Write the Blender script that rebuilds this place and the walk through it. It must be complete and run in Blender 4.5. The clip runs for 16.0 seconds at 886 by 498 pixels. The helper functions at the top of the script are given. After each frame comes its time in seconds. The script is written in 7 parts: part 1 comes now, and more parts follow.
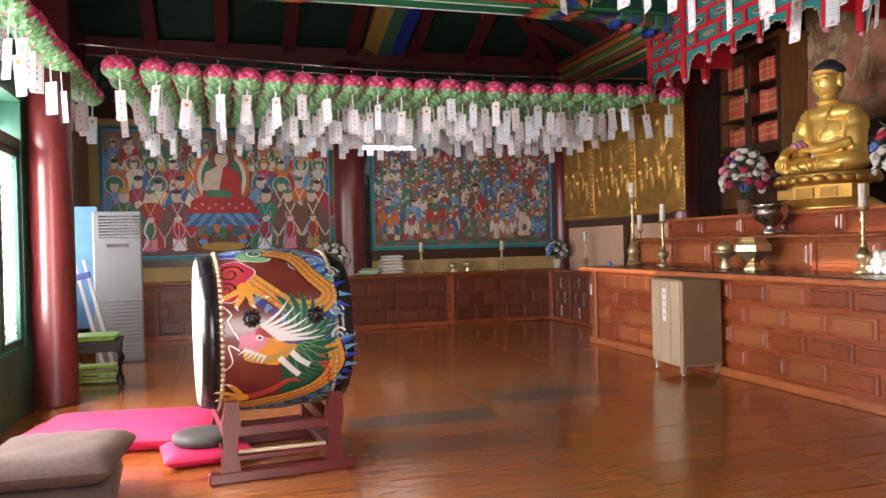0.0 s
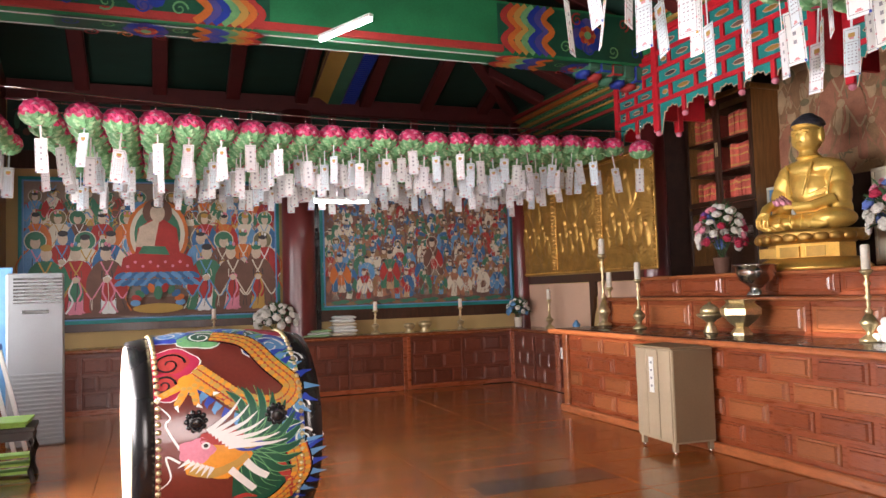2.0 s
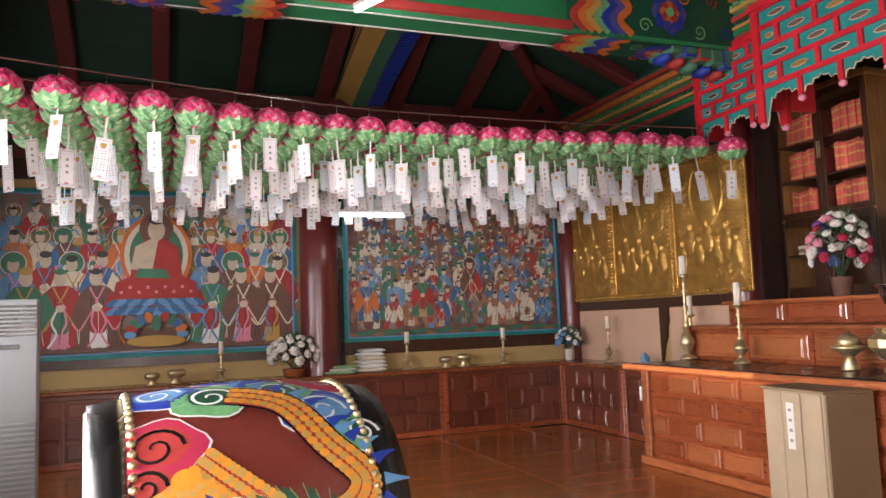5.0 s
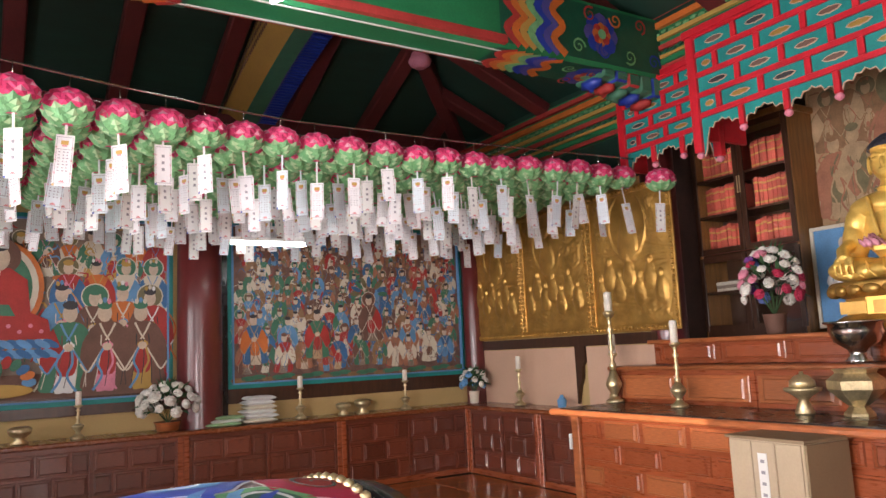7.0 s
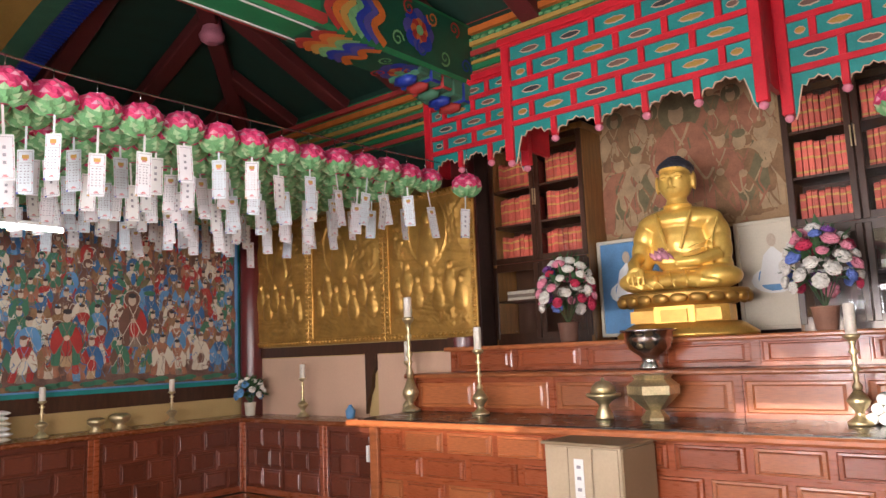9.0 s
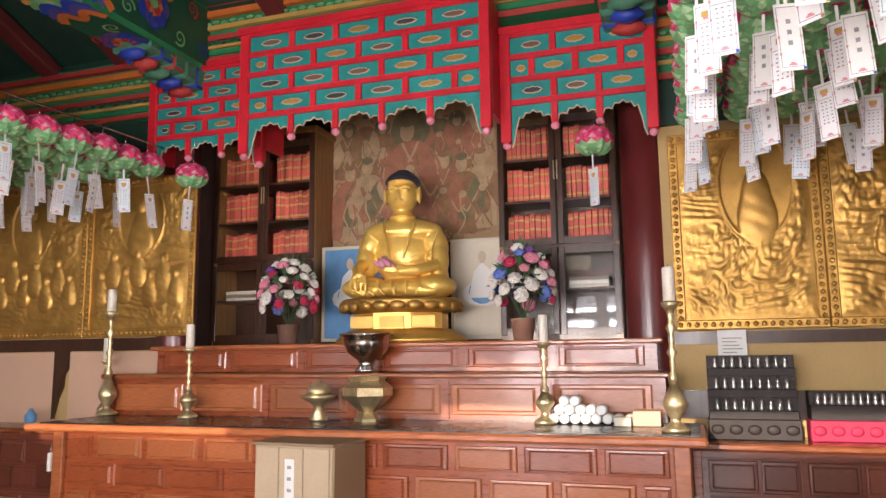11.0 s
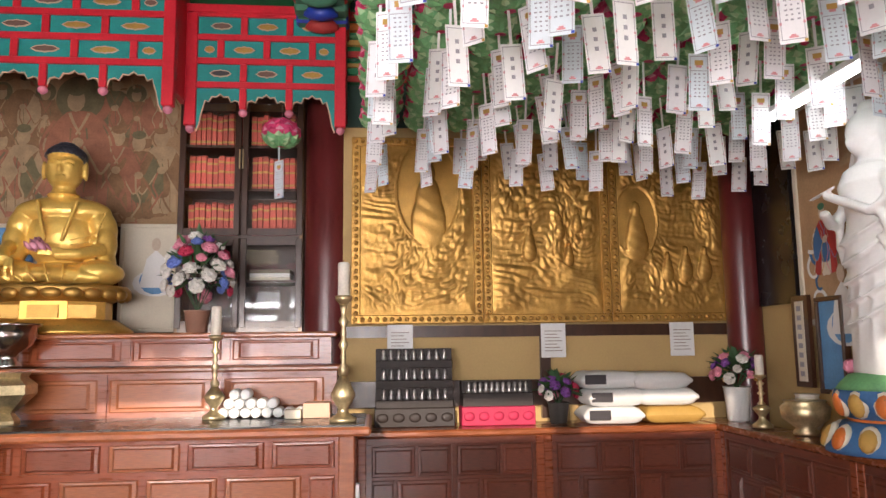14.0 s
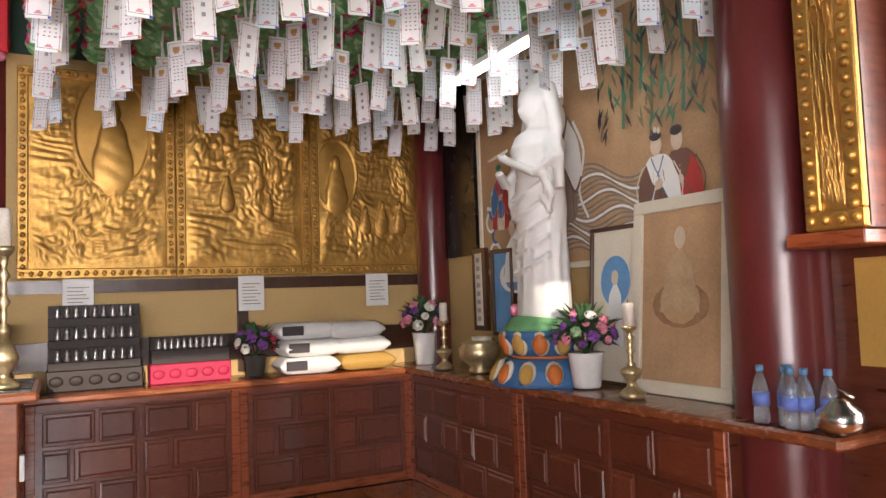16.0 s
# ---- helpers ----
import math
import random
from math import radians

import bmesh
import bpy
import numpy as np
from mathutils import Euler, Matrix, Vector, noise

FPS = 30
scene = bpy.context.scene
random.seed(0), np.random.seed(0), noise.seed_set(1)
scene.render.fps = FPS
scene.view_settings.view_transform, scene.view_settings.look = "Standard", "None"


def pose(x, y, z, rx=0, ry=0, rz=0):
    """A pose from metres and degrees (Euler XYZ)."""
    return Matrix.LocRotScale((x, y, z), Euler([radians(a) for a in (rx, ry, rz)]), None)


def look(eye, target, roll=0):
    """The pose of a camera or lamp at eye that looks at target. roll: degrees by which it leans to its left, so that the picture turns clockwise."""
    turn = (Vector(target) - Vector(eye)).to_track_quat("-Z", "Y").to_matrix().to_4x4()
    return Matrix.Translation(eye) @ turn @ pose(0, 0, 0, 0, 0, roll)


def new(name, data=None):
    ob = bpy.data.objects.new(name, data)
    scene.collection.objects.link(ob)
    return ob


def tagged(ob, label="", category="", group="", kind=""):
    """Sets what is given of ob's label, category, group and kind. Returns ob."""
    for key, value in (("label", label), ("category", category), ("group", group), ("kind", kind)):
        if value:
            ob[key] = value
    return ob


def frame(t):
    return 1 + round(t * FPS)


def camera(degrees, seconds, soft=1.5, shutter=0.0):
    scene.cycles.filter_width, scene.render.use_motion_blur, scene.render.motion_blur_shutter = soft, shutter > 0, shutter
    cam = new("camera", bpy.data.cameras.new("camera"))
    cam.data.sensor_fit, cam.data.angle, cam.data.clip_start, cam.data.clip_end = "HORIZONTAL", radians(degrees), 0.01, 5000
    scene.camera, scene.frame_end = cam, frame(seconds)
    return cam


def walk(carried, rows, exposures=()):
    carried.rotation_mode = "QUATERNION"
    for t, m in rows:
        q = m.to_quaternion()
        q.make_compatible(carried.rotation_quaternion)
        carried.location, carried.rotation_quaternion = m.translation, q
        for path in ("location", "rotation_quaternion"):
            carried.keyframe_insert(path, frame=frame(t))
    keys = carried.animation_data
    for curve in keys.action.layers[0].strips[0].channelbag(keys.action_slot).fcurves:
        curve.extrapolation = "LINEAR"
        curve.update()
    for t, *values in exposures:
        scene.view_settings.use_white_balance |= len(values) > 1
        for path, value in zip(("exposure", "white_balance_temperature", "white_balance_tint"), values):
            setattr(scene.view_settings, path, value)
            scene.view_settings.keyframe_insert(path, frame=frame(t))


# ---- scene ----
cam = camera(61.2, 16.0)
PATH = [
    (0, (0.978, 2.637, 1.331), (1.543, 4.555, 1.318), -1.4),
    (0.5, (0.899, 2.869, 1.351), (1.57, 4.753, 1.358), -0.8),
    (1, (0.86, 3.006, 1.487), (1.622, 4.854, 1.527), -0.9),
    (1.5, (0.879, 3.101, 1.509), (1.644, 4.948, 1.594), -1.5),
    (2, (0.96, 3.396, 1.495), (1.678, 5.259, 1.607), -1.8),
    (2.5, (1.001, 3.635, 1.475), (1.706, 5.502, 1.602), -2.0),
    (3, (0.97, 3.894, 1.505), (1.704, 5.749, 1.645), -2.0),
    (3.5, (1.024, 4.127, 1.495), (1.752, 5.984, 1.644), -1.9),
    (4, (1.105, 4.422, 1.488), (1.807, 6.288, 1.641), -1.7),
    (4.2, (1.106, 4.541, 1.484), (1.802, 6.409, 1.643), -1.7),
    (6.3, (0.852, 5.642, 1.564), (1.688, 7.442, 1.807), -3.3),
    (6.5, (0.882, 5.736, 1.566), (1.766, 7.511, 1.821), -3.1),
    (7, (0.893, 5.962, 1.583), (1.932, 7.65, 1.852), -2.7),
    (7.5, (0.817, 6.205, 1.601), (2.011, 7.785, 1.879), -2.8),
    (8, (0.788, 6.373, 1.585), (2.096, 7.859, 1.863), -2.7),
    (8.5, (0.834, 6.505, 1.574), (2.239, 7.9, 1.853), -2.6),
    (9, (0.839, 6.612, 1.564), (2.368, 7.873, 1.832), -2.4),
    (9.5, (0.835, 6.67, 1.561), (2.489, 7.765, 1.818), -2.1),
    (10, (0.842, 6.671, 1.567), (2.595, 7.6, 1.822), -1.7),
    (10.2, (0.837, 6.675, 1.548), (2.621, 7.539, 1.809), -1.5),
    (12.3, (0.879, 6.646, 1.447), (2.836, 6.936, 1.739), -0.5),
    (12.5, (0.877, 6.64, 1.453), (2.84, 6.887, 1.743), -0.7),
    (13, (0.875, 6.639, 1.444), (2.849, 6.755, 1.73), -0.6),
    (13.5, (0.876, 6.629, 1.437), (2.856, 6.6, 1.716), -0.6),
    (14, (0.868, 6.602, 1.446), (2.842, 6.419, 1.711), -0.7),
    (14.5, (0.862, 6.589, 1.445), (2.815, 6.239, 1.696), -0.8),
    (15, (0.856, 6.569, 1.439), (2.772, 6.046, 1.675), -0.9),
    (15.5, (0.859, 6.538, 1.434), (2.718, 5.828, 1.635), -1.4),
    (16, (0.854, 6.519, 1.425), (2.63, 5.607, 1.552), -2.0),
]
walk(cam, [(t, look(eye, target, roll)) for t, eye, target, roll in PATH], [(0, -0.05), (1, 0.1), (2, 0.12), (3, -0.15), (4, 0.0), (6.5, 0.18), (8.5, 0.2), (10, 0.2), (13, 0.03), (16, -0.1)])

# ---- light ----
w = bpy.data.worlds.new("sky")
scene.world = w
w.use_nodes = True
sky = w.node_tree.nodes.new("ShaderNodeTexSky")
sky.sky_type, sky.sun_disc = "NISHITA", False
SUN_UP = radians(12)
sky.sun_elevation, sky.sun_rotation = SUN_UP, radians(261)
bgn = w.node_tree.nodes["Background"]
bgn.inputs[1].default_value = 0.12
w.node_tree.links.new(sky.outputs[0], bgn.inputs[0])
sun = new("sun", bpy.data.lights.new("sun", "SUN"))
sun.data.energy, sun.data.angle, sun.data.color = 5.0, radians(0.5), (1, 0.84, 0.7)
sun.matrix_world = look((0, 0, 0), (math.cos(SUN_UP), -0.16, -math.sin(SUN_UP)))


def window_light(name, eye, target, sx, sy, watts, color=(0.93, 0.97, 1.0)):
    ob = new(name, bpy.data.lights.new(name, "AREA"))
    ob.data.shape, ob.data.size, ob.data.size_y, ob.data.energy, ob.data.color = "RECTANGLE", sx, sy, watts, color
    ob.matrix_world = look(eye, target)
    return ob


WEST = -0.62
window_light("daylight_west", (WEST - 0.22, 8.1, 1.6), (5, 8.1, 1.5), 3.4, 1.6, 840, (1.0, 0.91, 0.92))
window_light("daylight_west", (WEST - 0.5, 12.2, 1.8), (5, 12.2, 1.3), 2.6, 1.5, 80, (1.0, 0.93, 0.93))
window_light("daylight_south", (1.1, 2.2, 1.7), (1.6, 9, 1.1), 2.2, 2.3, 230, (1.0, 0.9, 0.88))

# ---- materials ----


def material(name, color, rough=0.5, metal=0.0, grain=6.0, vary=0.25, bump=0.15, stretch=(1, 1, 1), coat=0.0, second=None, spot=30.0, emit=0.0, per_object=0.0):
    m = bpy.data.materials.new(name)
    m.use_nodes = True
    nt = m.node_tree
    n, l = nt.nodes, nt.links
    b = n["Principled BSDF"]
    b.inputs["Roughness"].default_value, b.inputs["Metallic"].default_value = rough, metal
    b.inputs["Coat Weight"].default_value = coat
    b.inputs["Coat Roughness"].default_value = 0.12
    tc, mp = n.new("ShaderNodeTexCoord"), n.new("ShaderNodeMapping")
    mp.inputs["Scale"].default_value = stretch
    l.new(tc.outputs["Object"], mp.inputs[0])
    n1, n2 = n.new("ShaderNodeTexNoise"), n.new("ShaderNodeTexNoise")
    n1.inputs["Scale"].default_value, n1.inputs["Detail"].default_value = grain, 5
    n2.inputs["Scale"].default_value, n2.inputs["Detail"].default_value = spot * 2, 3
    l.new(mp.outputs[0], n1.inputs[0])
    l.new(mp.outputs[0], n2.inputs[0])
    mix = n.new("ShaderNodeMix")
    mix.data_type = "RGBA"
    dark = second or [c * (1 - vary) for c in color]
    mix.inputs[6].default_value, mix.inputs[7].default_value = (*dark, 1), (*[min(1, c * (1 + vary * 0.4)) for c in color], 1)
    ramp = n.new("ShaderNodeMapRange")
    ramp.inputs[1].default_value, ramp.inputs[2].default_value = 0.32, 0.68
    add = n.new("ShaderNodeMath")
    add.operation = "MULTIPLY_ADD"
    add.inputs[1].default_value, add.inputs[2].default_value = 0.35, 0.0
    l.new(n2.outputs[0], add.inputs[0])
    a2 = n.new("ShaderNodeMath")
    a2.operation = "MULTIPLY_ADD"
    a2.inputs[1].default_value = 0.65
    l.new(n1.outputs[0], a2.inputs[0])
    l.new(add.outputs[0], a2.inputs[2])
    l.new(a2.outputs[0], ramp.inputs[0])
    l.new(ramp.outputs[0], mix.inputs[0])
    out = mix.outputs[2]
    if per_object:
        oi, hsv, mr = n.new("ShaderNodeObjectInfo"), n.new("ShaderNodeHueSaturation"), n.new("ShaderNodeMapRange")
        mr.inputs[3].default_value, mr.inputs[4].default_value = 1 - per_object, 1 + per_object
        l.new(oi.outputs["Random"], mr.inputs[0])
        l.new(mr.outputs[0], hsv.inputs["Value"])
        l.new(out, hsv.inputs["Color"])
        out = hsv.outputs[0]
    l.new(out, b.inputs["Base Color"])
    rr = n.new("ShaderNodeMapRange")
    rr.inputs[3].default_value, rr.inputs[4].default_value = max(0.02, rough - 0.08), min(1, rough + 0.1)
    l.new(n1.outputs[0], rr.inputs[0])
    l.new(rr.outputs[0], b.inputs["Roughness"])
    if bump:
        bp = n.new("ShaderNodeBump")
        bp.inputs["Strength"].default_value, bp.inputs["Distance"].default_value = bump, 0.01
        l.new(a2.outputs[0], bp.inputs["Height"])
        l.new(bp.outputs[0], b.inputs["Normal"])
    if emit:
        b.inputs["Emission Color"].default_value, b.inputs["Emission Strength"].default_value = (*color, 1), emit
    return m


M_FLOOR = material("floor_wood", (0.37, 0.115, 0.026), 0.15, 0, 3, 0.4, 0.09, (1.2, 9, 6), coat=0.5, per_object=0.16)
M_GAP = material("dark_joint", (0.05, 0.02, 0.01), 0.6)
M_WOOD = material("red_brown_wood", (0.32, 0.075, 0.025), 0.28, 0, 4, 0.45, 0.1, (1.5, 1.5, 12), coat=0.25, per_object=0.15)
M_WOODX = material("red_brown_wood_long", (0.26, 0.075, 0.026), 0.25, 0, 4, 0.45, 0.1, (6, 1.2, 12), coat=0.3, per_object=0.1)
M_WOODL = material("light_red_wood", (0.42, 0.13, 0.045), 0.3, 0, 4, 0.4, 0.1, (2, 2, 8), coat=0.25, per_object=0.2)
M_DWOOD = material("dark_walnut_wood", (0.15, 0.037, 0.018), 0.3, 0, 4, 0.5, 0.12, (1.5, 1.5, 10), coat=0.35, per_object=0.25)
M_CASE = material("bookcase_wood", (0.06, 0.024, 0.012), 0.33, 0, 4, 0.4, 0.1, (6, 6, 1), coat=0.2)
M_CASESIDE = material("bookcase_side_wood", (0.32, 0.15, 0.045), 0.35, 0, 3, 0.5, 0.1, (9, 9, 1), coat=0.2)
M_PILLAR = material("maroon_pillar_paint", (0.13, 0.02, 0.02), 0.3, 0, 2.5, 0.3, 0.06, (2, 2, 0.6), coat=0.2)
M_MAROON = material("maroon_rafter_paint", (0.13, 0.022, 0.022), 0.5, 0, 4, 0.35, 0.1)
M_DGREEN = material("dark_green_board", (0.014, 0.05, 0.035), 0.6, 0, 2, 0.35, 0.1, (1, 4, 1))
M_GREEN = material("bright_green_paint", (0.02, 0.2, 0.075), 0.5, 0, 3, 0.25, 0.06)
M_TEAL = material("teal_paint", (0.012, 0.25, 0.23), 0.5, 0, 5, 0.25, 0.06)
M_RED = material("red_lacquer", (0.6, 0.016, 0.032), 0.4, 0, 5, 0.25, 0.05)
M_ORANGE = material("orange_paint", (0.6, 0.16, 0.03), 0.5)
M_BLUE = material("blue_paint", (0.02, 0.05, 0.36), 0.45)
M_SKYB = material("light_blue_paint", (0.12, 0.3, 0.55), 0.5)
M_VIOLET = material("violet_paint", (0.09, 0.08, 0.3), 0.5)
M_YELLOW = material("ochre_yellow_paint", (0.5, 0.3, 0.07), 0.6, 0, 3, 0.15, 0.05)
M_WALLY = material("yellow_wall_plaster", (0.52, 0.36, 0.15), 0.75, 0, 2, 0.12, 0.06)
M_PINKB = material("pale_peach_board", (0.62, 0.4, 0.28), 0.65, 0, 2, 0.1, 0.05)
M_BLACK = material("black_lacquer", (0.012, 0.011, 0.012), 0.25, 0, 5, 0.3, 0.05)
M_WHITE = material("white_paint", (0.75, 0.75, 0.73), 0.5, 0, 4, 0.08, 0.04)
M_CREAM = material("cream_paper", (0.66, 0.6, 0.48), 0.7, 0, 3, 0.12, 0.04)
M_PAPER = material("white_tag_paper", (0.72, 0.71, 0.72), 0.7, 0, 3, 0.08, 0.04, per_object=0.12)
M_BLUEPAPER = material("pale_blue_tag_paper", (0.62, 0.69, 0.73), 0.7, 0, 3, 0.08, 0.04, per_object=0.1)
M_INK = material("grey_ink", (0.3, 0.29, 0.32), 0.7)
M_ROSE = material("rose_ink", (0.6, 0.25, 0.27), 0.7)
M_GOLD = material("gilded_relief", (0.56, 0.32, 0.08), 0.42, 0.7, 7, 0.35, 0.25, spot=60)
M_GOLDB = material("bright_gilding", (0.88, 0.52, 0.12), 0.36, 0.7, 5, 0.25, 0.08)
M_BRASS = material("aged_brass", (0.7, 0.57, 0.33), 0.34, 0.8, 8, 0.45, 0.1)
M_STEEL = material("polished_steel", (0.68, 0.66, 0.63), 0.22, 1.0, 8, 0.2, 0.05)
M_PETAL = material("pink_petal_paper", (0.66, 0.045, 0.16), 0.55, 0, 14, 0.3, 0.1, per_object=0.12)
M_PETAL2 = material("pale_pink_petal_tip", (0.8, 0.35, 0.45), 0.55)
M_LEAF = material("green_leaf_paper", (0.16, 0.4, 0.17), 0.55, 0, 14, 0.3, 0.1, per_object=0.12)
M_LEAF2 = material("pale_green_leaf", (0.35, 0.55, 0.3), 0.55)
M_FOLI = material("foliage_green", (0.045, 0.11, 0.04), 0.6)
M_FWHITE = material("white_petals", (0.75, 0.72, 0.66), 0.65)
M_FPINK = material("pink_petals", (0.72, 0.25, 0.34), 0.65)
M_FRED = material("crimson_petals", (0.45, 0.02, 0.07), 0.65)
M_FBLUE = material("blue_petals", (0.13, 0.2, 0.55), 0.65)
M_FPURP = material("purple_petals", (0.2, 0.06, 0.3), 0.65)
M_WAX = material("white_wax", (0.8, 0.74, 0.64), 0.5)
M_BOOK = material("red_book_cloth", (0.55, 0.1, 0.07), 0.6, 0, 8, 0.3, 0.1, per_object=0.3)
M_STATUE = material("white_marble", (0.78, 0.77, 0.75), 0.4, 0, 3, 0.08, 0.06)
M_RACK = material("blackened_rack_wood", (0.03, 0.02, 0.017), 0.6, 0, 10, 0.4, 0.2)
M_SILVER = material("dull_silver", (0.42, 0.4, 0.38), 0.35, 0.8, 10, 0.3, 0.1)
M_CARD = material("beige_panel_paint", (0.46, 0.36, 0.24), 0.55, 0, 3, 0.12, 0.05)
M_CARD2 = material("brown_side_board", (0.27, 0.19, 0.11), 0.55, 0, 3, 0.12, 0.05)
M_PLAST = material("grey_white_plastic", (0.34, 0.36, 0.38), 0.45, 0, 3, 0.08, 0.03)
M_CUSH = material("magenta_cloth", (0.62, 0.015, 0.1), 0.65, 0, 30, 0.2, 0.3)
M_BCUSH = material("brown_cloth", (0.1, 0.062, 0.055), 0.85, 0, 30, 0.25, 0.3)
M_DGREY = material("dark_grey_wood", (0.06, 0.055, 0.05), 0.6, 0, 10, 0.3, 0.2)
M_SLATE = material("dark_mat_board", (0.13, 0.085, 0.065), 0.22, 0, 4, 0.3, 0.08, (1.2, 9, 6), coat=0.3)
M_HIDE = material("drum_hide", (0.72, 0.6, 0.4), 0.6, 0, 5, 0.15, 0.08)
M_DRUM = material("drum_maroon_paint", (0.16, 0.03, 0.022), 0.3, 0, 4, 0.2, 0.06, coat=0.3)
M_SCALE = material("dragon_orange", (0.75, 0.3, 0.03), 0.4)
M_DKGREEN = material("dragon_green", (0.012, 0.09, 0.05), 0.4)
M_LIME = material("lime_plastic", (0.3, 0.55, 0.08), 0.45)
M_TAN = material("faded_tan_silk", (0.46, 0.29, 0.155), 0.8, 0, 3, 0.3, 0.05)
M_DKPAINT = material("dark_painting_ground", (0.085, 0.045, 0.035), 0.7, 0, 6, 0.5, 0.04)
M_GREYP = material("grey_painting_ground", (0.25, 0.19, 0.15), 0.7, 0, 5, 0.35, 0.04)
M_CROWD = material("umber_crowd_ground", (0.2, 0.11, 0.085), 0.7, 0, 9, 0.5, 0.04)
M_TAND = material("brown_silk_paint", (0.3, 0.17, 0.085), 0.8, 0, 9, 0.35, 0.04)
M_TANL = material("pale_silk_paint", (0.47, 0.33, 0.19), 0.8, 0, 9, 0.3, 0.04)
M_TANR = material("faded_red_paint", (0.4, 0.17, 0.1), 0.8, 0, 9, 0.35, 0.04)
M_TANG = material("faded_green_paint", (0.2, 0.17, 0.09), 0.8, 0, 9, 0.35, 0.04)
M_FLESH = material("pale_flesh_paint", (0.62, 0.5, 0.38), 0.7)
M_PRED = material("vermilion_paint", (0.42, 0.04, 0.035), 0.65)
M_PGREEN = material("malachite_paint", (0.06, 0.2, 0.12), 0.65)
M_PBLUE = material("azurite_paint", (0.05, 0.15, 0.33), 0.65)
M_PBROWN = material("umber_paint", (0.17, 0.085, 0.06), 0.65)
M_HAIR = material("dark_hair", (0.04, 0.035, 0.04), 0.5)
M_TUBE = material("lit_tube", (0.95, 0.98, 1.0), 0.3, emit=26.0, bump=0)
M_OUT = material("bright_yard_backdrop", (0.9, 0.95, 1.0), 0.9, emit=2.5, bump=0)

M_GLASS = bpy.data.materials.new("cabinet_glass")
M_GLASS.use_nodes = True
gb = M_GLASS.node_tree.nodes["Principled BSDF"]
gb.inputs["Transmission Weight"].default_value, gb.inputs["Roughness"].default_value, gb.inputs["IOR"].default_value = 1.0, 0.02, 1.45
M_BOTTLE = bpy.data.materials.new("clear_bottle_plastic")
M_BOTTLE.use_nodes = True
gb = M_BOTTLE.node_tree.nodes["Principled BSDF"]
gb.inputs["Transmission Weight"].default_value, gb.inputs["Roughness"].default_value = 0.9, 0.08
gb.inputs["Base Color"].default_value = (0.85, 0.92, 0.97, 1)

# ---- mesh helpers ----


def box(bm, x0, y0, z0, x1, y1, z1, mi=0, bevel=0.0):
    r = bmesh.ops.create_cube(bm, size=1.0, matrix=Matrix.LocRotScale(((x0 + x1) / 2, (y0 + y1) / 2, (z0 + z1) / 2), None, (abs(x1 - x0), abs(y1 - y0), abs(z1 - z0))))
    fs = {f for v in r["verts"] for f in v.link_faces}
    if bevel:
        es = {e for v in r["verts"] for e in v.link_edges}
        g = bmesh.ops.bevel(bm, geom=list(es), offset=bevel, segments=1, affect="EDGES")
        fs = set(g["faces"]) | {f for f in fs if f.is_valid}
    for f in fs:
        f.material_index = mi
    return r


def bbox(*a, **k):
    bm = bmesh.new()
    box(bm, *a, **k)
    return bm


def lathe(bm, prof, seg=20, mi=0, c=(0, 0, 0), m=None, smooth=True):
    rings = []
    for r, z in prof:
        ring = []
        for i in range(seg):
            a = 2 * math.pi * i / seg
            p = Vector((r * math.cos(a) + c[0], r * math.sin(a) + c[1], z + c[2]))
            ring.append(bm.verts.new(m @ p if m else p))
        rings.append(ring)
    for a, b in zip(rings, rings[1:]):
        for i in range(seg):
            f = bm.faces.new((a[i], a[(i + 1) % seg], b[(i + 1) % seg], b[i]))
            f.material_index, f.smooth = mi, smooth
    for ring in (rings[0], rings[-1]):
        f = bm.faces.new(ring)
        f.material_index = mi


def ball(bm, c, r, mi=0, rot=None, sub=2):
    m = Matrix.LocRotScale(c, rot, r if hasattr(r, "__len__") else (r, r, r))
    g = bmesh.ops.create_icosphere(bm, subdivisions=sub, radius=1, matrix=m)
    for f in {f for v in g["verts"] for f in v.link_faces}:
        f.material_index, f.smooth = mi, True


def tube(bm, pts, r, seg=8, mi=0, taper=1.0):
    pts = [Vector(p) for p in pts]
    prev = None
    for k, p in enumerate(pts):
        d = (pts[min(k + 1, len(pts) - 1)] - pts[max(k - 1, 0)]).normalized()
        q = d.to_track_quat("Z", "Y")
        rad = r * (1 + (taper - 1) * k / max(1, len(pts) - 1))
        ring = [bm.verts.new(p + q @ Vector((rad * math.cos(2 * math.pi * i / seg), rad * math.sin(2 * math.pi * i / seg), 0))) for i in range(seg)]
        if prev:
            for i in range(seg):
                f = bm.faces.new((prev[i], prev[(i + 1) % seg], ring[(i + 1) % seg], ring[i]))
                f.material_index, f.smooth = mi, True
        else:
            bm.faces.new(ring).material_index = mi
        prev = ring
    bm.faces.new(prev).material_index = mi


def mesh_of(name, bm, mats):
    bmesh.ops.recalc_face_normals(bm, faces=bm.faces[:])
    me = bpy.data.meshes.new(name)
    bm.to_mesh(me)
    bm.free()
    for m in (mats if isinstance(mats, (list, tuple)) else [mats]):
        me.materials.append(m)
    return me


def part(name, bm, mats, parent=None, label="", m=None):
    ob = new(name, bm if isinstance(bm, bpy.types.Mesh) else mesh_of(name, bm, mats))
    if parent:
        ob.parent = parent
    if m is not None:
        ob.matrix_basis = m
    if label:
        ob["label"] = label
    return ob


